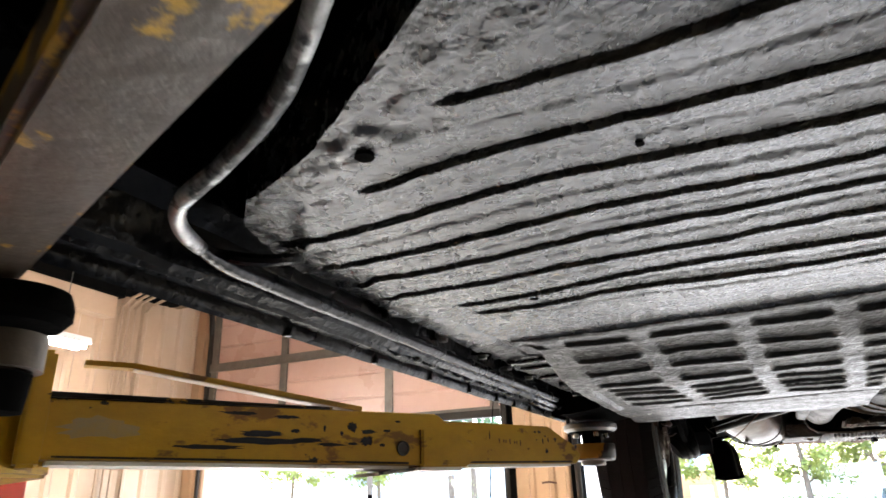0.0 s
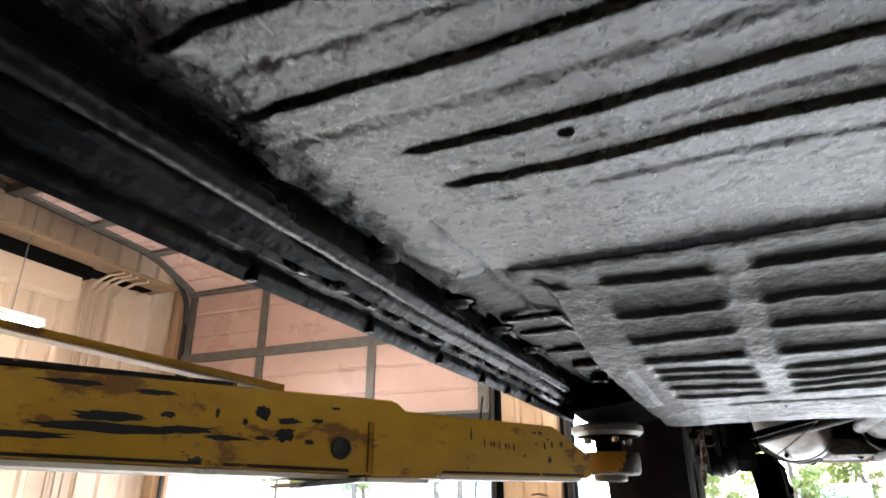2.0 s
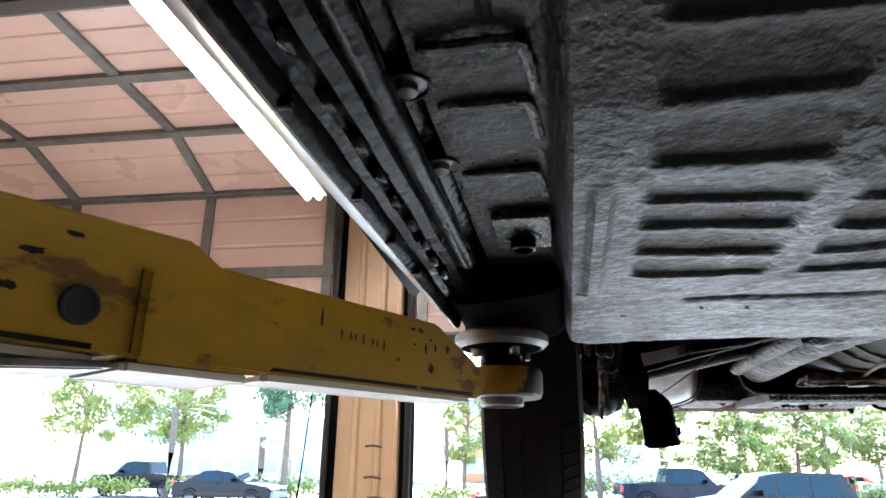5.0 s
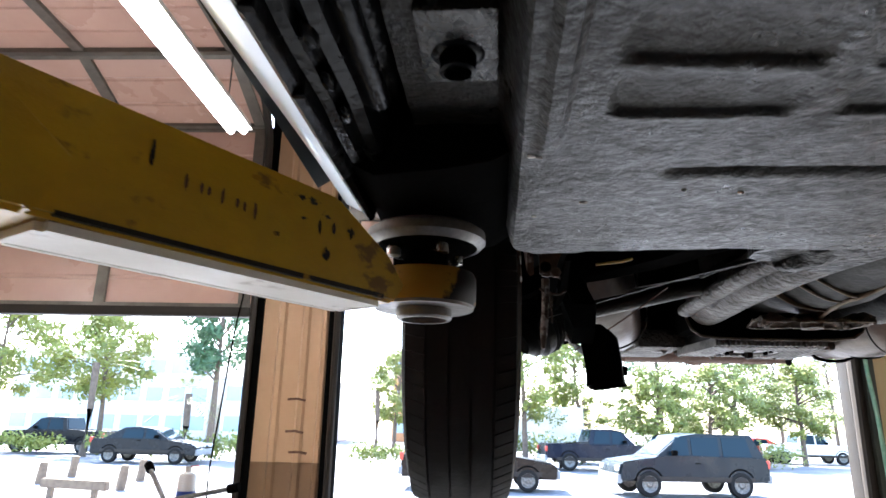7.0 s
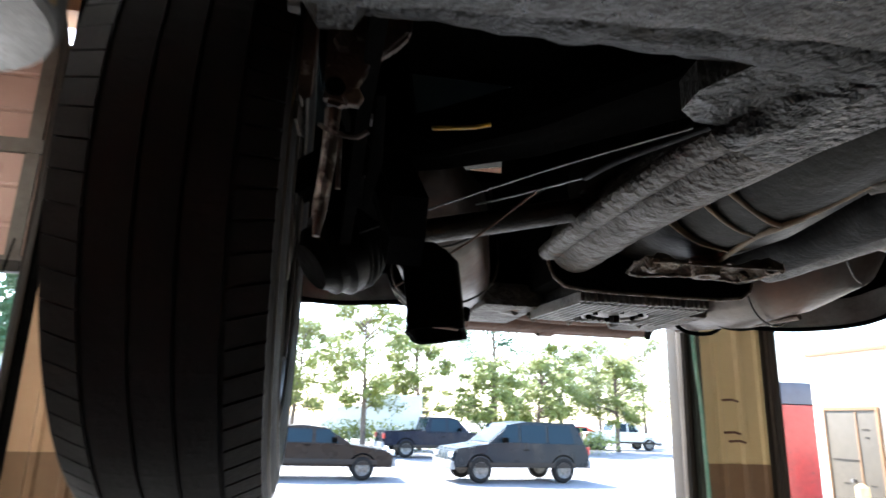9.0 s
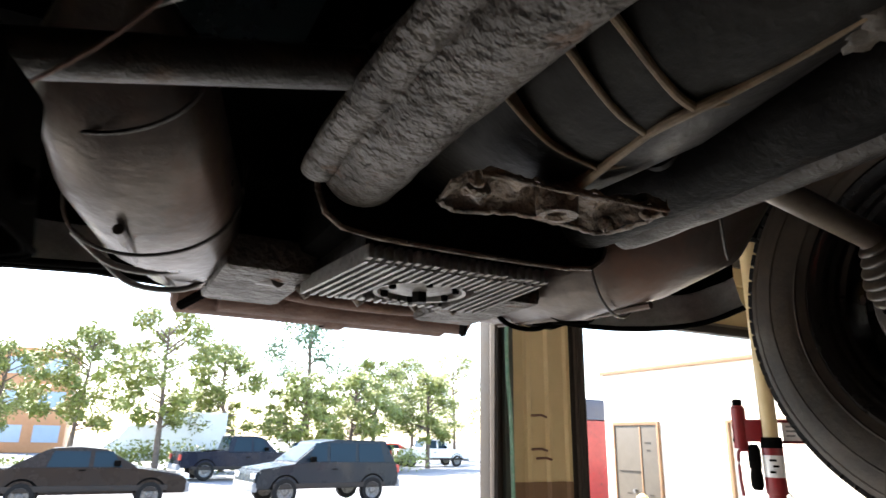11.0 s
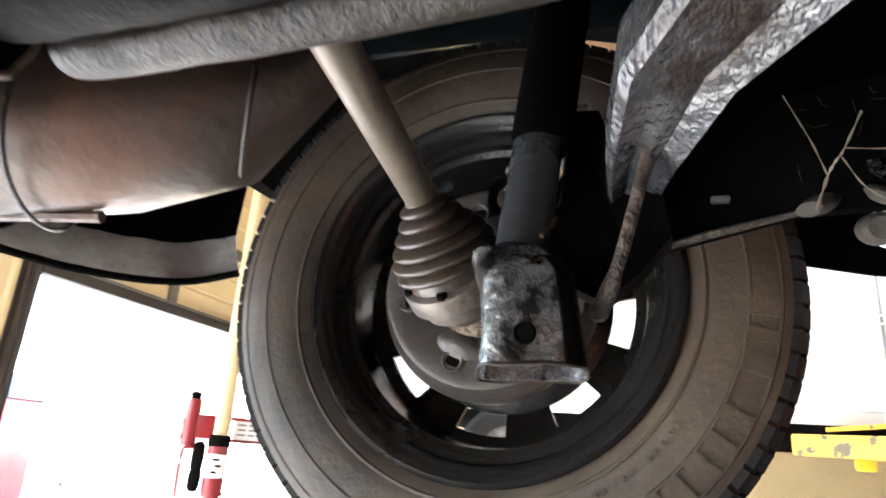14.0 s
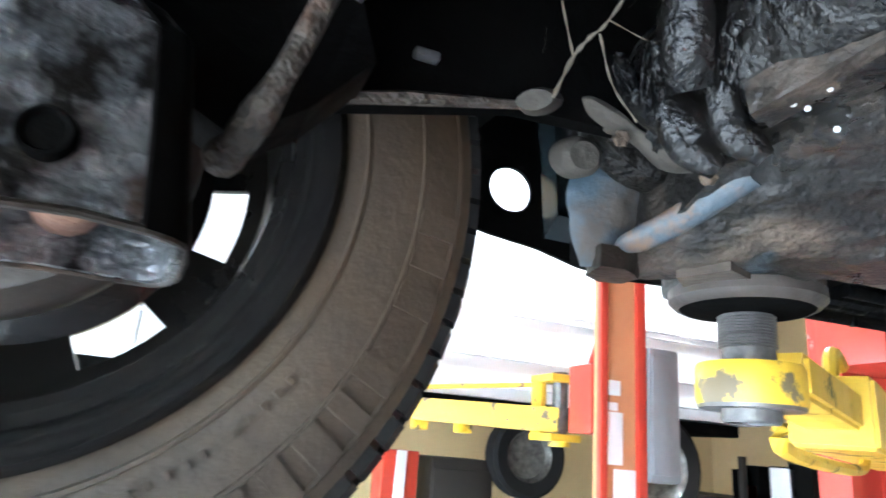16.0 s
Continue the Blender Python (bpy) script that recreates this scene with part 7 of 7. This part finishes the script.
# open yellow bracket round the arm's steel pin
for z0, z1 in ((1.865, 1.895), (2.105, 2.135)):
    part("arm_bracket", box(2.54, 2.72, -1.675, -1.53, z0, z1, 0.006), YELLOW_BRIGHT, a3, "yellow bracket plate")
part("bracket_post", box(2.64, 2.72, -1.565, -1.535, 1.895, 2.105, 0.006), YELLOW_BRIGHT, a3)
part("arm_pin", tube([(2.62, -1.62, 1.85), (2.62, -1.62, 2.15)], 0.032, 20), STEEL, a3, "grey steel pin")
part("pin_cap", tube([(2.62, -1.62, 1.845), (2.62, -1.62, 1.865)], 0.045, 20), YELLOW_BRIGHT, a3)
for k in range(3):
    part("arm_shoe", box(2.9 + 0.1 * k, 2.96 + 0.1 * k, -1.35 + 0.17 * k, -1.28 + 0.17 * k, 1.87, 1.92, 0.01), YELLOW_BRIGHT, a3)
shelf = thing("storage_rack", (3.6, -3.9, 0), "dark shop rack with mixed small parts and tins", "rack")
for z in (0.5, 1.1, 1.6):
    part("board", box(2.2, 5.2, -4.2, -3.7, z - 0.02, z + 0.02), DARKSTEEL, shelf)
for xx in (2.22, 3.7, 5.18):
    for yy in (-4.18, -3.72):
        part("upright", box(xx - 0.02, xx + 0.02, yy - 0.02, yy + 0.02, 0, 1.9, 0.003), DARKSTEEL, shelf)
rb = random.Random(11)
for k in range(26):
    xx, z = 2.35 + 2.75 * rb.random(), rb.choice((0.52, 1.12, 1.62))
    w, h = rb.uniform(0.05, 0.12), rb.uniform(0.1, 0.26)
    tin = thing("box" if k % 2 else "tin", (xx, -3.95, z), ("small cardboard box on the shop rack" if k % 2 else "paint tin standing on the shop rack"), "box" if k % 2 else "tin", "rack clutter")
    mt = rb.choice((RED, GREY, WHITE, BLACK, CREAM, YELLOW_BRIGHT))
    if k % 2:
        part("carton", box(xx - w, xx + w, -4.05, -3.85, z, z + h, 0.006), mt, tin)
    else:
        part("tin_body", lathe([(0, 0), (w * 0.7, 0), (w * 0.7, h), (w * 0.6, h + 0.01), (0, h + 0.01)], Matrix.Translation((xx, -3.95, z)), 20), mt, tin)

# ---------------------------------------------------------------- outside
def vehicle(kind, at, yaw, paint, label):
    """A parked vehicle: body, cabin, glass, wheels, lamps, bumpers. Length runs along x, nose to -x."""
    spec = {
        "suv": dict(L=4.4, W=1.78, low=[(-2.2, 0.42), (-2.2, 0.72), (-2.1, 0.92), (-1.15, 1.06), (-0.55, 1.12), (2.05, 1.14), (2.18, 0.95), (2.2, 0.42)], cab=[(-1.15, 1.04), (-0.35, 1.64), (0.2, 1.72), (1.75, 1.7), (2.05, 1.1)], wins=[(-0.75, -0.15), (-0.05, 0.75), (0.85, 1.7)], wy=(-1.35, 1.3), wr=0.35),
        "pickup": dict(L=5.4, W=1.85, low=[(-2.7, 0.5), (-2.7, 0.85), (-2.6, 1.05), (-1.3, 1.12), (0.75, 1.14), (0.78, 1.12), (2.65, 1.12), (2.7, 0.5)], cab=[(-1.35, 1.1), (-0.75, 1.7), (-0.3, 1.78), (0.6, 1.76), (0.78, 1.12)], wins=[(-0.95, -0.3), (-0.2, 0.55)], wy=(-1.75, 1.65), wr=0.38),
        "sedan": dict(L=4.6, W=1.75, low=[(-2.3, 0.35), (-2.3, 0.65), (-2.1, 0.8), (-1.1, 0.95), (1.5, 0.98), (2.25, 0.95), (2.3, 0.35)], cab=[(-1.1, 0.93), (-0.3, 1.4), (0.3, 1.46), (0.9, 1.42), (1.75, 0.96)], wins=[(-0.7, -0.05), (0.05, 0.95)], wy=(-1.4, 1.4), wr=0.32),
    }[kind]
    v = thing({"suv": "car", "pickup": "pickup_truck", "sedan": "car"}[kind], (0, 0, 0), label, "car" if kind != "pickup" else "pickup truck", "parked vehicles")
    W = spec["W"]
    part("body", prism(spec["low"], -W / 2, W / 2, "y", bev=0.06), paint, v, "painted body")
    cab = spec["cab"]
    loops = [[Vector((x, y * (1 - 0.16 * (z - cab[0][1])), z)) for x, z in cab] for y in (-W / 2 + 0.04, W / 2 - 0.04)]
    cabin = part("cabin", rings(bmesh.new(), loops), paint, v)
    x0, x1 = cab[0][0], cab[-1][0]
    zb, zt = cab[0][1] + 0.06, max(z for _, z in cab) - 0.1
    for a, b in spec["wins"]:
        for sgn in (-1, 1):
            def edge(x, z):
                return Vector((x, sgn * ((W / 2 - 0.04) * (1 - 0.16 * (z - cab[0][1])) + 0.012), z))
            a2 = a + (0.25 if a == spec["wins"][0][0] else 0)
            b2 = b - (0.12 if b == spec["wins"][-1][1] else 0)
            lo = [edge(a, zb), edge(b, zb), edge(b2, zt), edge(a2, zt)]
            part("side_window", rings(bmesh.new(), [lo, [p - Vector((0, sgn * 0.03, 0)) for p in lo]]), GLASS, cabin, smooth=False)
    for (xa, za), (xb, zb_) in ((cab[0], cab[1]), (cab[-1], cab[-2])):
        d = Vector((xb - xa, 0, zb_ - za))
        n = Vector((d.z, 0, -d.x)) * (1 if xa > 0 else -1)
        n.normalize()
        ws = [Vector((xa, y, za)) + d * f + n * 0.015 for y, f in ((-W / 2 + 0.15, 0.12), (W / 2 - 0.15, 0.12), (W / 2 - 0.24, 0.9), (-W / 2 + 0.24, 0.9))]
        part("windscreen", rings(bmesh.new(), [ws, [p - n * 0.03 for p in ws]]), GLASS, cabin, smooth=False)
    L2 = spec["L"] / 2
    for sgn in (-1, 1):
        part("headlight", box(-L2 - 0.01, -L2 + 0.15, sgn * (W / 2 - 0.22) - 0.14, sgn * (W / 2 - 0.22) + 0.16, 0.68, 0.82, 0.03), WHITE, v)
        part("taillight", box(L2 - 0.1, L2 + 0.01, sgn * (W / 2 - 0.1) - 0.07, sgn * (W / 2 - 0.1) + 0.075, 0.8, 1.02, 0.02), RED, v)
        part("mirror", box(x0 + 0.45, x0 + 0.6, sgn * (W / 2 + 0.09) - 0.08, sgn * (W / 2 + 0.09) + 0.08, cab[0][1] + 0.08, cab[0][1] + 0.22, 0.03), BLACK, v)
        for wx in spec["wy"]:
            m = Matrix.Translation((wx, sgn * (W / 2 - 0.09), spec["wr"])) @ Matrix.Rotation(radians(-90) * sgn, 4, "X")
            r = spec["wr"]
            w = part("wheel", lathe([(r * 0.6, -0.1), (r * 0.93, -0.1), (r, -0.06), (r, 0.06), (r * 0.93, 0.11), (r * 0.64, 0.11), (r * 0.6, 0.1)], m, 32, closed=True), RUBBER, v, "tyre")
            part("wheel_rim", lathe([(0, 0.1), (r * 0.16, 0.105), (r * 0.3, 0.075), (r * 0.55, 0.085), (r * 0.64, 0.112), (r * 0.64, -0.1), (0, -0.1)], m, 30), ALU, w, "alloy rim")
            part("arch_lip", tube([(wx + (r + 0.05) * math.cos(radians(8 + 164 * k / 20)), sgn * (W / 2 - 0.01), r + 0.02 + (r + 0.05) * math.sin(radians(8 + 164 * k / 20))) for k in range(21)], 0.028, 8, up=(0, 1, 0)), BLACK, v, "dark wheel-arch lip")
        part("side_trim", box(-L2 + 0.5, L2 - 0.5, sgn * (W / 2 + 0.006) - 0.012, sgn * (W / 2 + 0.006) + 0.012, 0.42, 0.56, 0.01), DARKSTEEL, v)
        for xd in (spec["wins"][0][1] + 0.05,):
            part("door_handle", box(xd + 0.1, xd + 0.26, sgn * (W / 2 + 0.01) - 0.015, sgn * (W / 2 + 0.01) + 0.015, 0.9, 0.93, 0.008), BLACK, v)
    part("bumper", box(-L2 - 0.05, -L2 + 0.1, -W / 2 + 0.05, W / 2 - 0.05, 0.36, 0.6, 0.04), GREY, v)
    part("bumper", box(L2 - 0.1, L2 + 0.06, -W / 2 + 0.05, W / 2 - 0.05, 0.4, 0.64, 0.04), GREY, v)
    v.matrix_basis = pose(*at, 0, 0, yaw)
    return v


def paint(name, c):
    return mat(name, c, tuple(k * 0.85 for k in c), rough=0.3, metal=0.0, scale=2, bump=0.0, spec=0.2)


GREYGREEN = paint("grey_green_car_paint", (0.009, 0.015, 0.021))
vehicle("suv", (5.6, 18.9, 0), 7, GREYGREEN, "grey-green sport utility car parked on the sunny lot")
vehicle("pickup", (5.3, 29.6, 0), 186, paint("dark_blue_car_paint", (0.003, 0.0065, 0.018)), "dark blue crew-cab pickup truck parked on the lot")
vehicle("sedan", (-0.35, 19.2, 0), 180, paint("bronze_car_paint", (0.02, 0.014, 0.011)), "bronze crossover car parked on the lot")
vehicle("sedan", (-14.2, 27.0, 0), 180, paint("grey_car_paint", (0.01, 0.012, 0.016)), "dark grey saloon car parked on the lot")
vehicle("pickup", (20.0, 41.0, 0), 180, WHITE, "white pickup truck far across the lot")
vehicle("sedan", (17.0, 42.0, 0), 0, RED, "red car far across the lot")
vehicle("pickup", (-22.0, 33.0, 0), 0, paint("black_car_paint", (0.01, 0.01, 0.013)), "dark pickup truck far across the lot")

van = thing("box_truck", (2.2, 25.0, 0), "white box truck parked behind the pickup", "truck", "parked vehicles")
part("cargo_box", box(0.9, 4.2, 24.0, 26.2, 0.7, 2.9, 0.04), WHITE, van, "white cargo box")
part("cab", prism([(-1.4, 0.5), (-1.4, 1.2), (-0.9, 1.4), (-0.4, 2.2), (0.88, 2.3), (0.88, 0.5)], 24.2, 26.0, "y", bev=0.05), WHITE, van, "white cab")
part("windscreen", prism([(-0.86, 1.42), (-0.42, 2.12), (-0.45, 2.14), (-0.9, 1.45)], 24.35, 25.85, "y"), GLASS, van)
for xx in (-0.7, 3.4):
    for yy in (24.25, 25.95):
        part("wheel", lathe([(0.0, -0.12), (0.36, -0.12), (0.4, -0.08), (0.4, 0.08), (0.36, 0.12), (0.0, 0.12)], Matrix.Translation((xx, yy, 0.4)) @ Matrix.Rotation(radians(90), 4, "X"), 28), RUBBER, van)

van.location = (3.6, 36.5, 0)

rng = random.Random(7)


def leaf_cloud(centres, n, size, flat=0.6):
    """Many small leaf cards, each a folded quad, scattered in clumps."""
    verts, faces = [], []
    for c, r in centres:
        for _ in range(n):
            d = Vector((rng.gauss(0, 1), rng.gauss(0, 1), rng.gauss(0, flat)))
            p = Vector(c) + d.normalized() * r * rng.random() ** 0.5
            a = Vector((rng.gauss(0, 1), rng.gauss(0, 1), rng.gauss(0, 1))).normalized()
            b = a.orthogonal().normalized()
            w = size * (0.6 + 0.8 * rng.random())
            k = len(verts)
            verts += [p - a * w, p + b * w * 0.5, p + a * w, p - b * w * 0.5]
            faces.append((k, k + 1, k + 2, k + 3))
    me = bpy.data.meshes.new("leaves")
    me.from_pydata(verts, [], faces)
    return me


def tree(x, y, h, spread, leaf, label, trunk=0.16, low=0.35, clumps=40, n=170, size=0.11, tiers=False):
    h *= 1.15
    t = thing("tree", (x, y, 0), label, "tree", "trees round the lot")
    lean = rng.uniform(-0.4, 0.4)
    part("trunk", tube(curve([(x, y, -0.1), (x + lean * 0.3, y, h * 0.35), (x + lean, y, h * 0.7), (x + lean * 1.1, y, h * 0.95)], 4), [trunk * (1 - 0.85 * k / 12) for k in range(13)], 10), BARK, t)
    cs = []
    for k in range(clumps):
        f = low + (1 - low) * (k + 0.5) / clumps
        a = rng.uniform(0, 6.28)
        wide = spread * (1.15 - f if tiers else math.sin(3.14 * min(1, (f - low) / (1 - low) * 0.85 + 0.12)) ** 0.6)
        rr = wide * rng.uniform(0.35, 1.0)
        c = Vector((x + lean * f + math.cos(a) * rr, y + math.sin(a) * rr, h * f))
        cs.append((c, spread * rng.uniform(0.16, 0.34)))
        if k % 2 == 0:
            part("limb", tube([(x + lean * f * 0.9, y, h * f * 0.86), ((x + lean * f + c.x) / 2, (y + c.y) / 2, h * f * 0.95), c], [trunk * 0.35, trunk * 0.22, trunk * 0.08], 6), BARK, t)
    me = leaf_cloud(cs, n, size)
    me.materials.append(leaf)
    part("crown", me, leaf, t, "leafy crown")
    return t


def palm(x, y, h):
    t = thing("palm_tree", (x, y, 0), "palm tree with a round head of fronds", "palm tree", "palms by the lot")
    part("trunk", tube([(x, y, 0), (x + 0.05, y, h * 0.5), (x, y, h)], [0.2, 0.15, 0.17], 10, wob=0.15), BARK, t)
    verts, faces = [], []
    for k in range(14):
        a, e = rng.uniform(0, 6.28), rng.uniform(-0.7, 1.2)
        d = Vector((math.cos(a) * math.cos(e), math.sin(a) * math.cos(e), math.sin(e)))
        side = d.cross(Vector((0, 0, 1))).normalized()
        for j in range(9):
            f = 0.5 + 0.16 * j
            for sg in (-1, 1):
                p = Vector((x, y, h)) + d * f - Vector((0, 0, 0.12 * f * f))
                q = p + side * sg * 0.42 + d * 0.25 - Vector((0, 0, 0.1))
                m = (p + q) / 2
                n = len(verts)
                verts += [p, m + d * 0.03, q, m - d * 0.03]
                faces.append((n, n + 1, n + 2, n + 3))
    me = bpy.data.meshes.new("fronds")
    me.from_pydata(verts, [], faces)
    me.materials.append(LEAF)
    part("fronds", me, LEAF, t)


for x, y, h, sp in ((2.2, 33, 6.6, 2.6), (5.6, 36, 5.6, 2.4), (-1.5, 38, 6.2, 2.5), (15.5, 40, 5.8, 2.6), (18.5, 38, 5.0, 2.2), (9.0, 34, 4.2, 2.4), (12.5, 36, 4.6, 2.4), (22, 48, 7, 3.2), (-6, 46, 6, 2.4), (28, 52, 8, 3.5), (34, 50, 7, 3.5)):
    tree(x, y, h, sp, LEAF, "sunlit broad-leaved tree with a loose open crown", low=0.3)
for x, y, h, sp in ((12.0, 43, 11.5, 4.6), (-14.5, 34, 9.0, 3.0)):
    tree(x, y, h, sp, PINE, "tall pine with layered branches and gaps", trunk=0.2, low=0.42, tiers=True, clumps=34, n=150, size=0.13)
for x, y, h, sp in ((-20, 33, 6.4, 2.6), (-27, 34, 7, 3)):
    tree(x, y, h, sp, LEAF, "sunlit street tree beside the lot", low=0.4)
palm(-19.0, 30.0, 4.4)
palm(-7.0, 44, 4.0)
palm(-14.2, 30.0, 3.0)
for x0, x1, y, h in ((-30, -21, 31, 1.1), (-18.5, -15.5, 30, 1.2), (-15, -11, 29, 1.3), (-6, -2, 30, 1.1), (0, 16, 34, 1.6)):
    n = int((x1 - x0) * 2)
    me = leaf_cloud([(Vector((x0 + (x1 - x0) * (k + 0.5) / n, y + rng.uniform(-0.3, 0.3), h * rng.uniform(0.35, 0.62))), h * 0.5) for k in range(n)], 130, 0.1)
    me.materials.append(LEAF)
    tagged(new("hedge", me), "clipped green hedge along the far kerb of the lot", "hedge", "hedges")


def office(x0, x1, y, h, storeys, label, walls, group=""):
    o = thing("office_building", ((x0 + x1) / 2, y, 0), label, "building", group)
    part("wall", box(x0, x1, y, y + 12, 0, h, 0.05), walls, o, "pale facade")
    part("roof", box(x0 - 0.2, x1 + 0.2, y - 0.2, y + 12.2, h, h + 0.3), walls, o)
    n = max(2, int((x1 - x0) / 2.2))
    for st in range(storeys):
        z0 = h * (st + 0.3) / storeys
        for k in range(n):
            xa = x0 + (x1 - x0) * (k + 0.15) / n
            xb = x0 + (x1 - x0) * (k + 0.85) / n
            part("window", box(xa, xb, y - 0.06, y + 0.05, z0, z0 + h / storeys * 0.5), BLUEGLASS, o)
    return o


BLUEGLASS = mat("blue_window_glass", (0.36, 0.45, 0.52), (0.3, 0.38, 0.46), rough=0.15, scale=0.3)
office(-46, -26, 62, 8, 3, "white office building with blue windows beyond the lot", WHITEWALL)
office(-24, -14, 60, 5.5, 2, "low glass-fronted office beyond the lot", WHITEWALL)
office(-9, -3, 70, 9, 3, "reddish building far beyond the lot", ORANGE)

barrier = thing("board_barrier", (-9.6, 14.0, 0), "low weathered board on short posts in the sunny lot", "barrier")
part("board", prism([(-10.5, 14.05), (-8.7, 13.6), (-8.66, 13.75), (-10.46, 14.2)], 0.22, 0.42, bev=0.02), OLDWOOD, barrier, "grey-brown board")
for px, py in ((-10.2, 14.05), (-9.0, 13.75)):
    part("post", box(px - 0.06, px + 0.06, py - 0.06, py + 0.06, -0.02, 0.23, 0.01), OLDWOOD, barrier)
for k, (px, py, hh_) in enumerate(((-12.6, 17.3, 0.55), (-13.1, 19.6, 0.6), (-9.7, 16.2, 0.6), (-10.5, 18.8, 0.6))):
    st = thing("stump_post", (px, py, 0), "short weathered wooden post in the sunny lot", "post", "wooden posts")
    part("shaft", tube([(px, py, -0.02), (px + 0.03, py, hh_ * 0.5), (px + 0.05, py, hh_)], [0.13, 0.12, 0.11], 10, wob=0.2), OLDWOOD, st)

# white neighbour building on the right, with a door and a red machine beside it
nbld = thing("neighbour_building", (8.0, 7.0, 0), "white block building with a tan door across the drive", "building")
part("wall", box(8.0, 8.25, 3.3, 9.15, 0, 2.98), WHITEWALL, nbld, "bright white block wall")
part("coping", box(7.95, 8.3, 3.25, 9.2, 2.98, 3.05, 0.01), BROWN, nbld, "thin tan coping")
part("wall_end", box(8.25, 14, 9.0, 9.15, 0, 2.98), WHITEWALL, nbld)
d = part("door", box(7.96, 8.0, 7.84, 8.86, 0, 2.07, 0.004), DOORTAN, nbld, "pale tan panelled door")
part("door_frame", box(7.94, 8.0, 8.86, 8.9, 0, 2.13, 0.004), BROWN, d)
part("door_frame", box(7.94, 8.0, 7.8, 7.84, 0, 2.13, 0.004), BROWN, d)
part("mullion", box(7.945, 7.962, 8.22, 8.25, 0.05, 2.05, 0.002), BROWN, d)
part("rail", box(7.947, 7.962, 8.25, 8.78, 1.3, 1.32, 0.002), DARKSTEEL, d)
part("head", box(7.94, 8.0, 7.84, 8.86, 2.07, 2.13, 0.004), BROWN, d)
for y0, y1, z in ((8.0, 8.14, 1.78), (8.02, 8.1, 1.66), (8.0, 8.1, 0.95), (8.5, 8.62, 0.95)):
    part("scrawl", box(7.953, 7.958, y0, y1, z - 0.012, z + 0.012), DARKSTEEL, d)
part("knob", tube([(7.9, 8.4, 1.0), (7.96, 8.4, 1.0)], 0.03, 12), STEEL, d)
part("second_frame", box(7.94, 8.0, 6.4, 6.46, 0, 2.13, 0.004), BROWN, nbld)
part("second_head", box(7.94, 8.0, 5.4, 6.4, 2.09, 2.13, 0.004), BROWN, nbld)
bol = thing("bollard", (7.6, 7.9, 0), "short cream bollard beside the door", "bollard")
part("post", tube([(7.6, 7.9, 0), (7.6, 7.9, 0.95), (7.6, 7.9, 1.0)], [0.09, 0.09, 0.03], 16), CREAM, bol)
red = thing("vending_machine", (8.6, 10.6, 0), "red machine with a blue top panel by the wall", "vending machine")
part("cabinet", box(8.2, 9.4, 10.2, 11.2, 0, 2.2, 0.03), DARKRED, red, "red cabinet")
part("panel", box(8.2, 9.4, 10.2, 11.2, 2.21, 2.62, 0.02), mat("blue_panel", (0.015, 0.03, 0.07), rough=0.4), red, "blue panel")
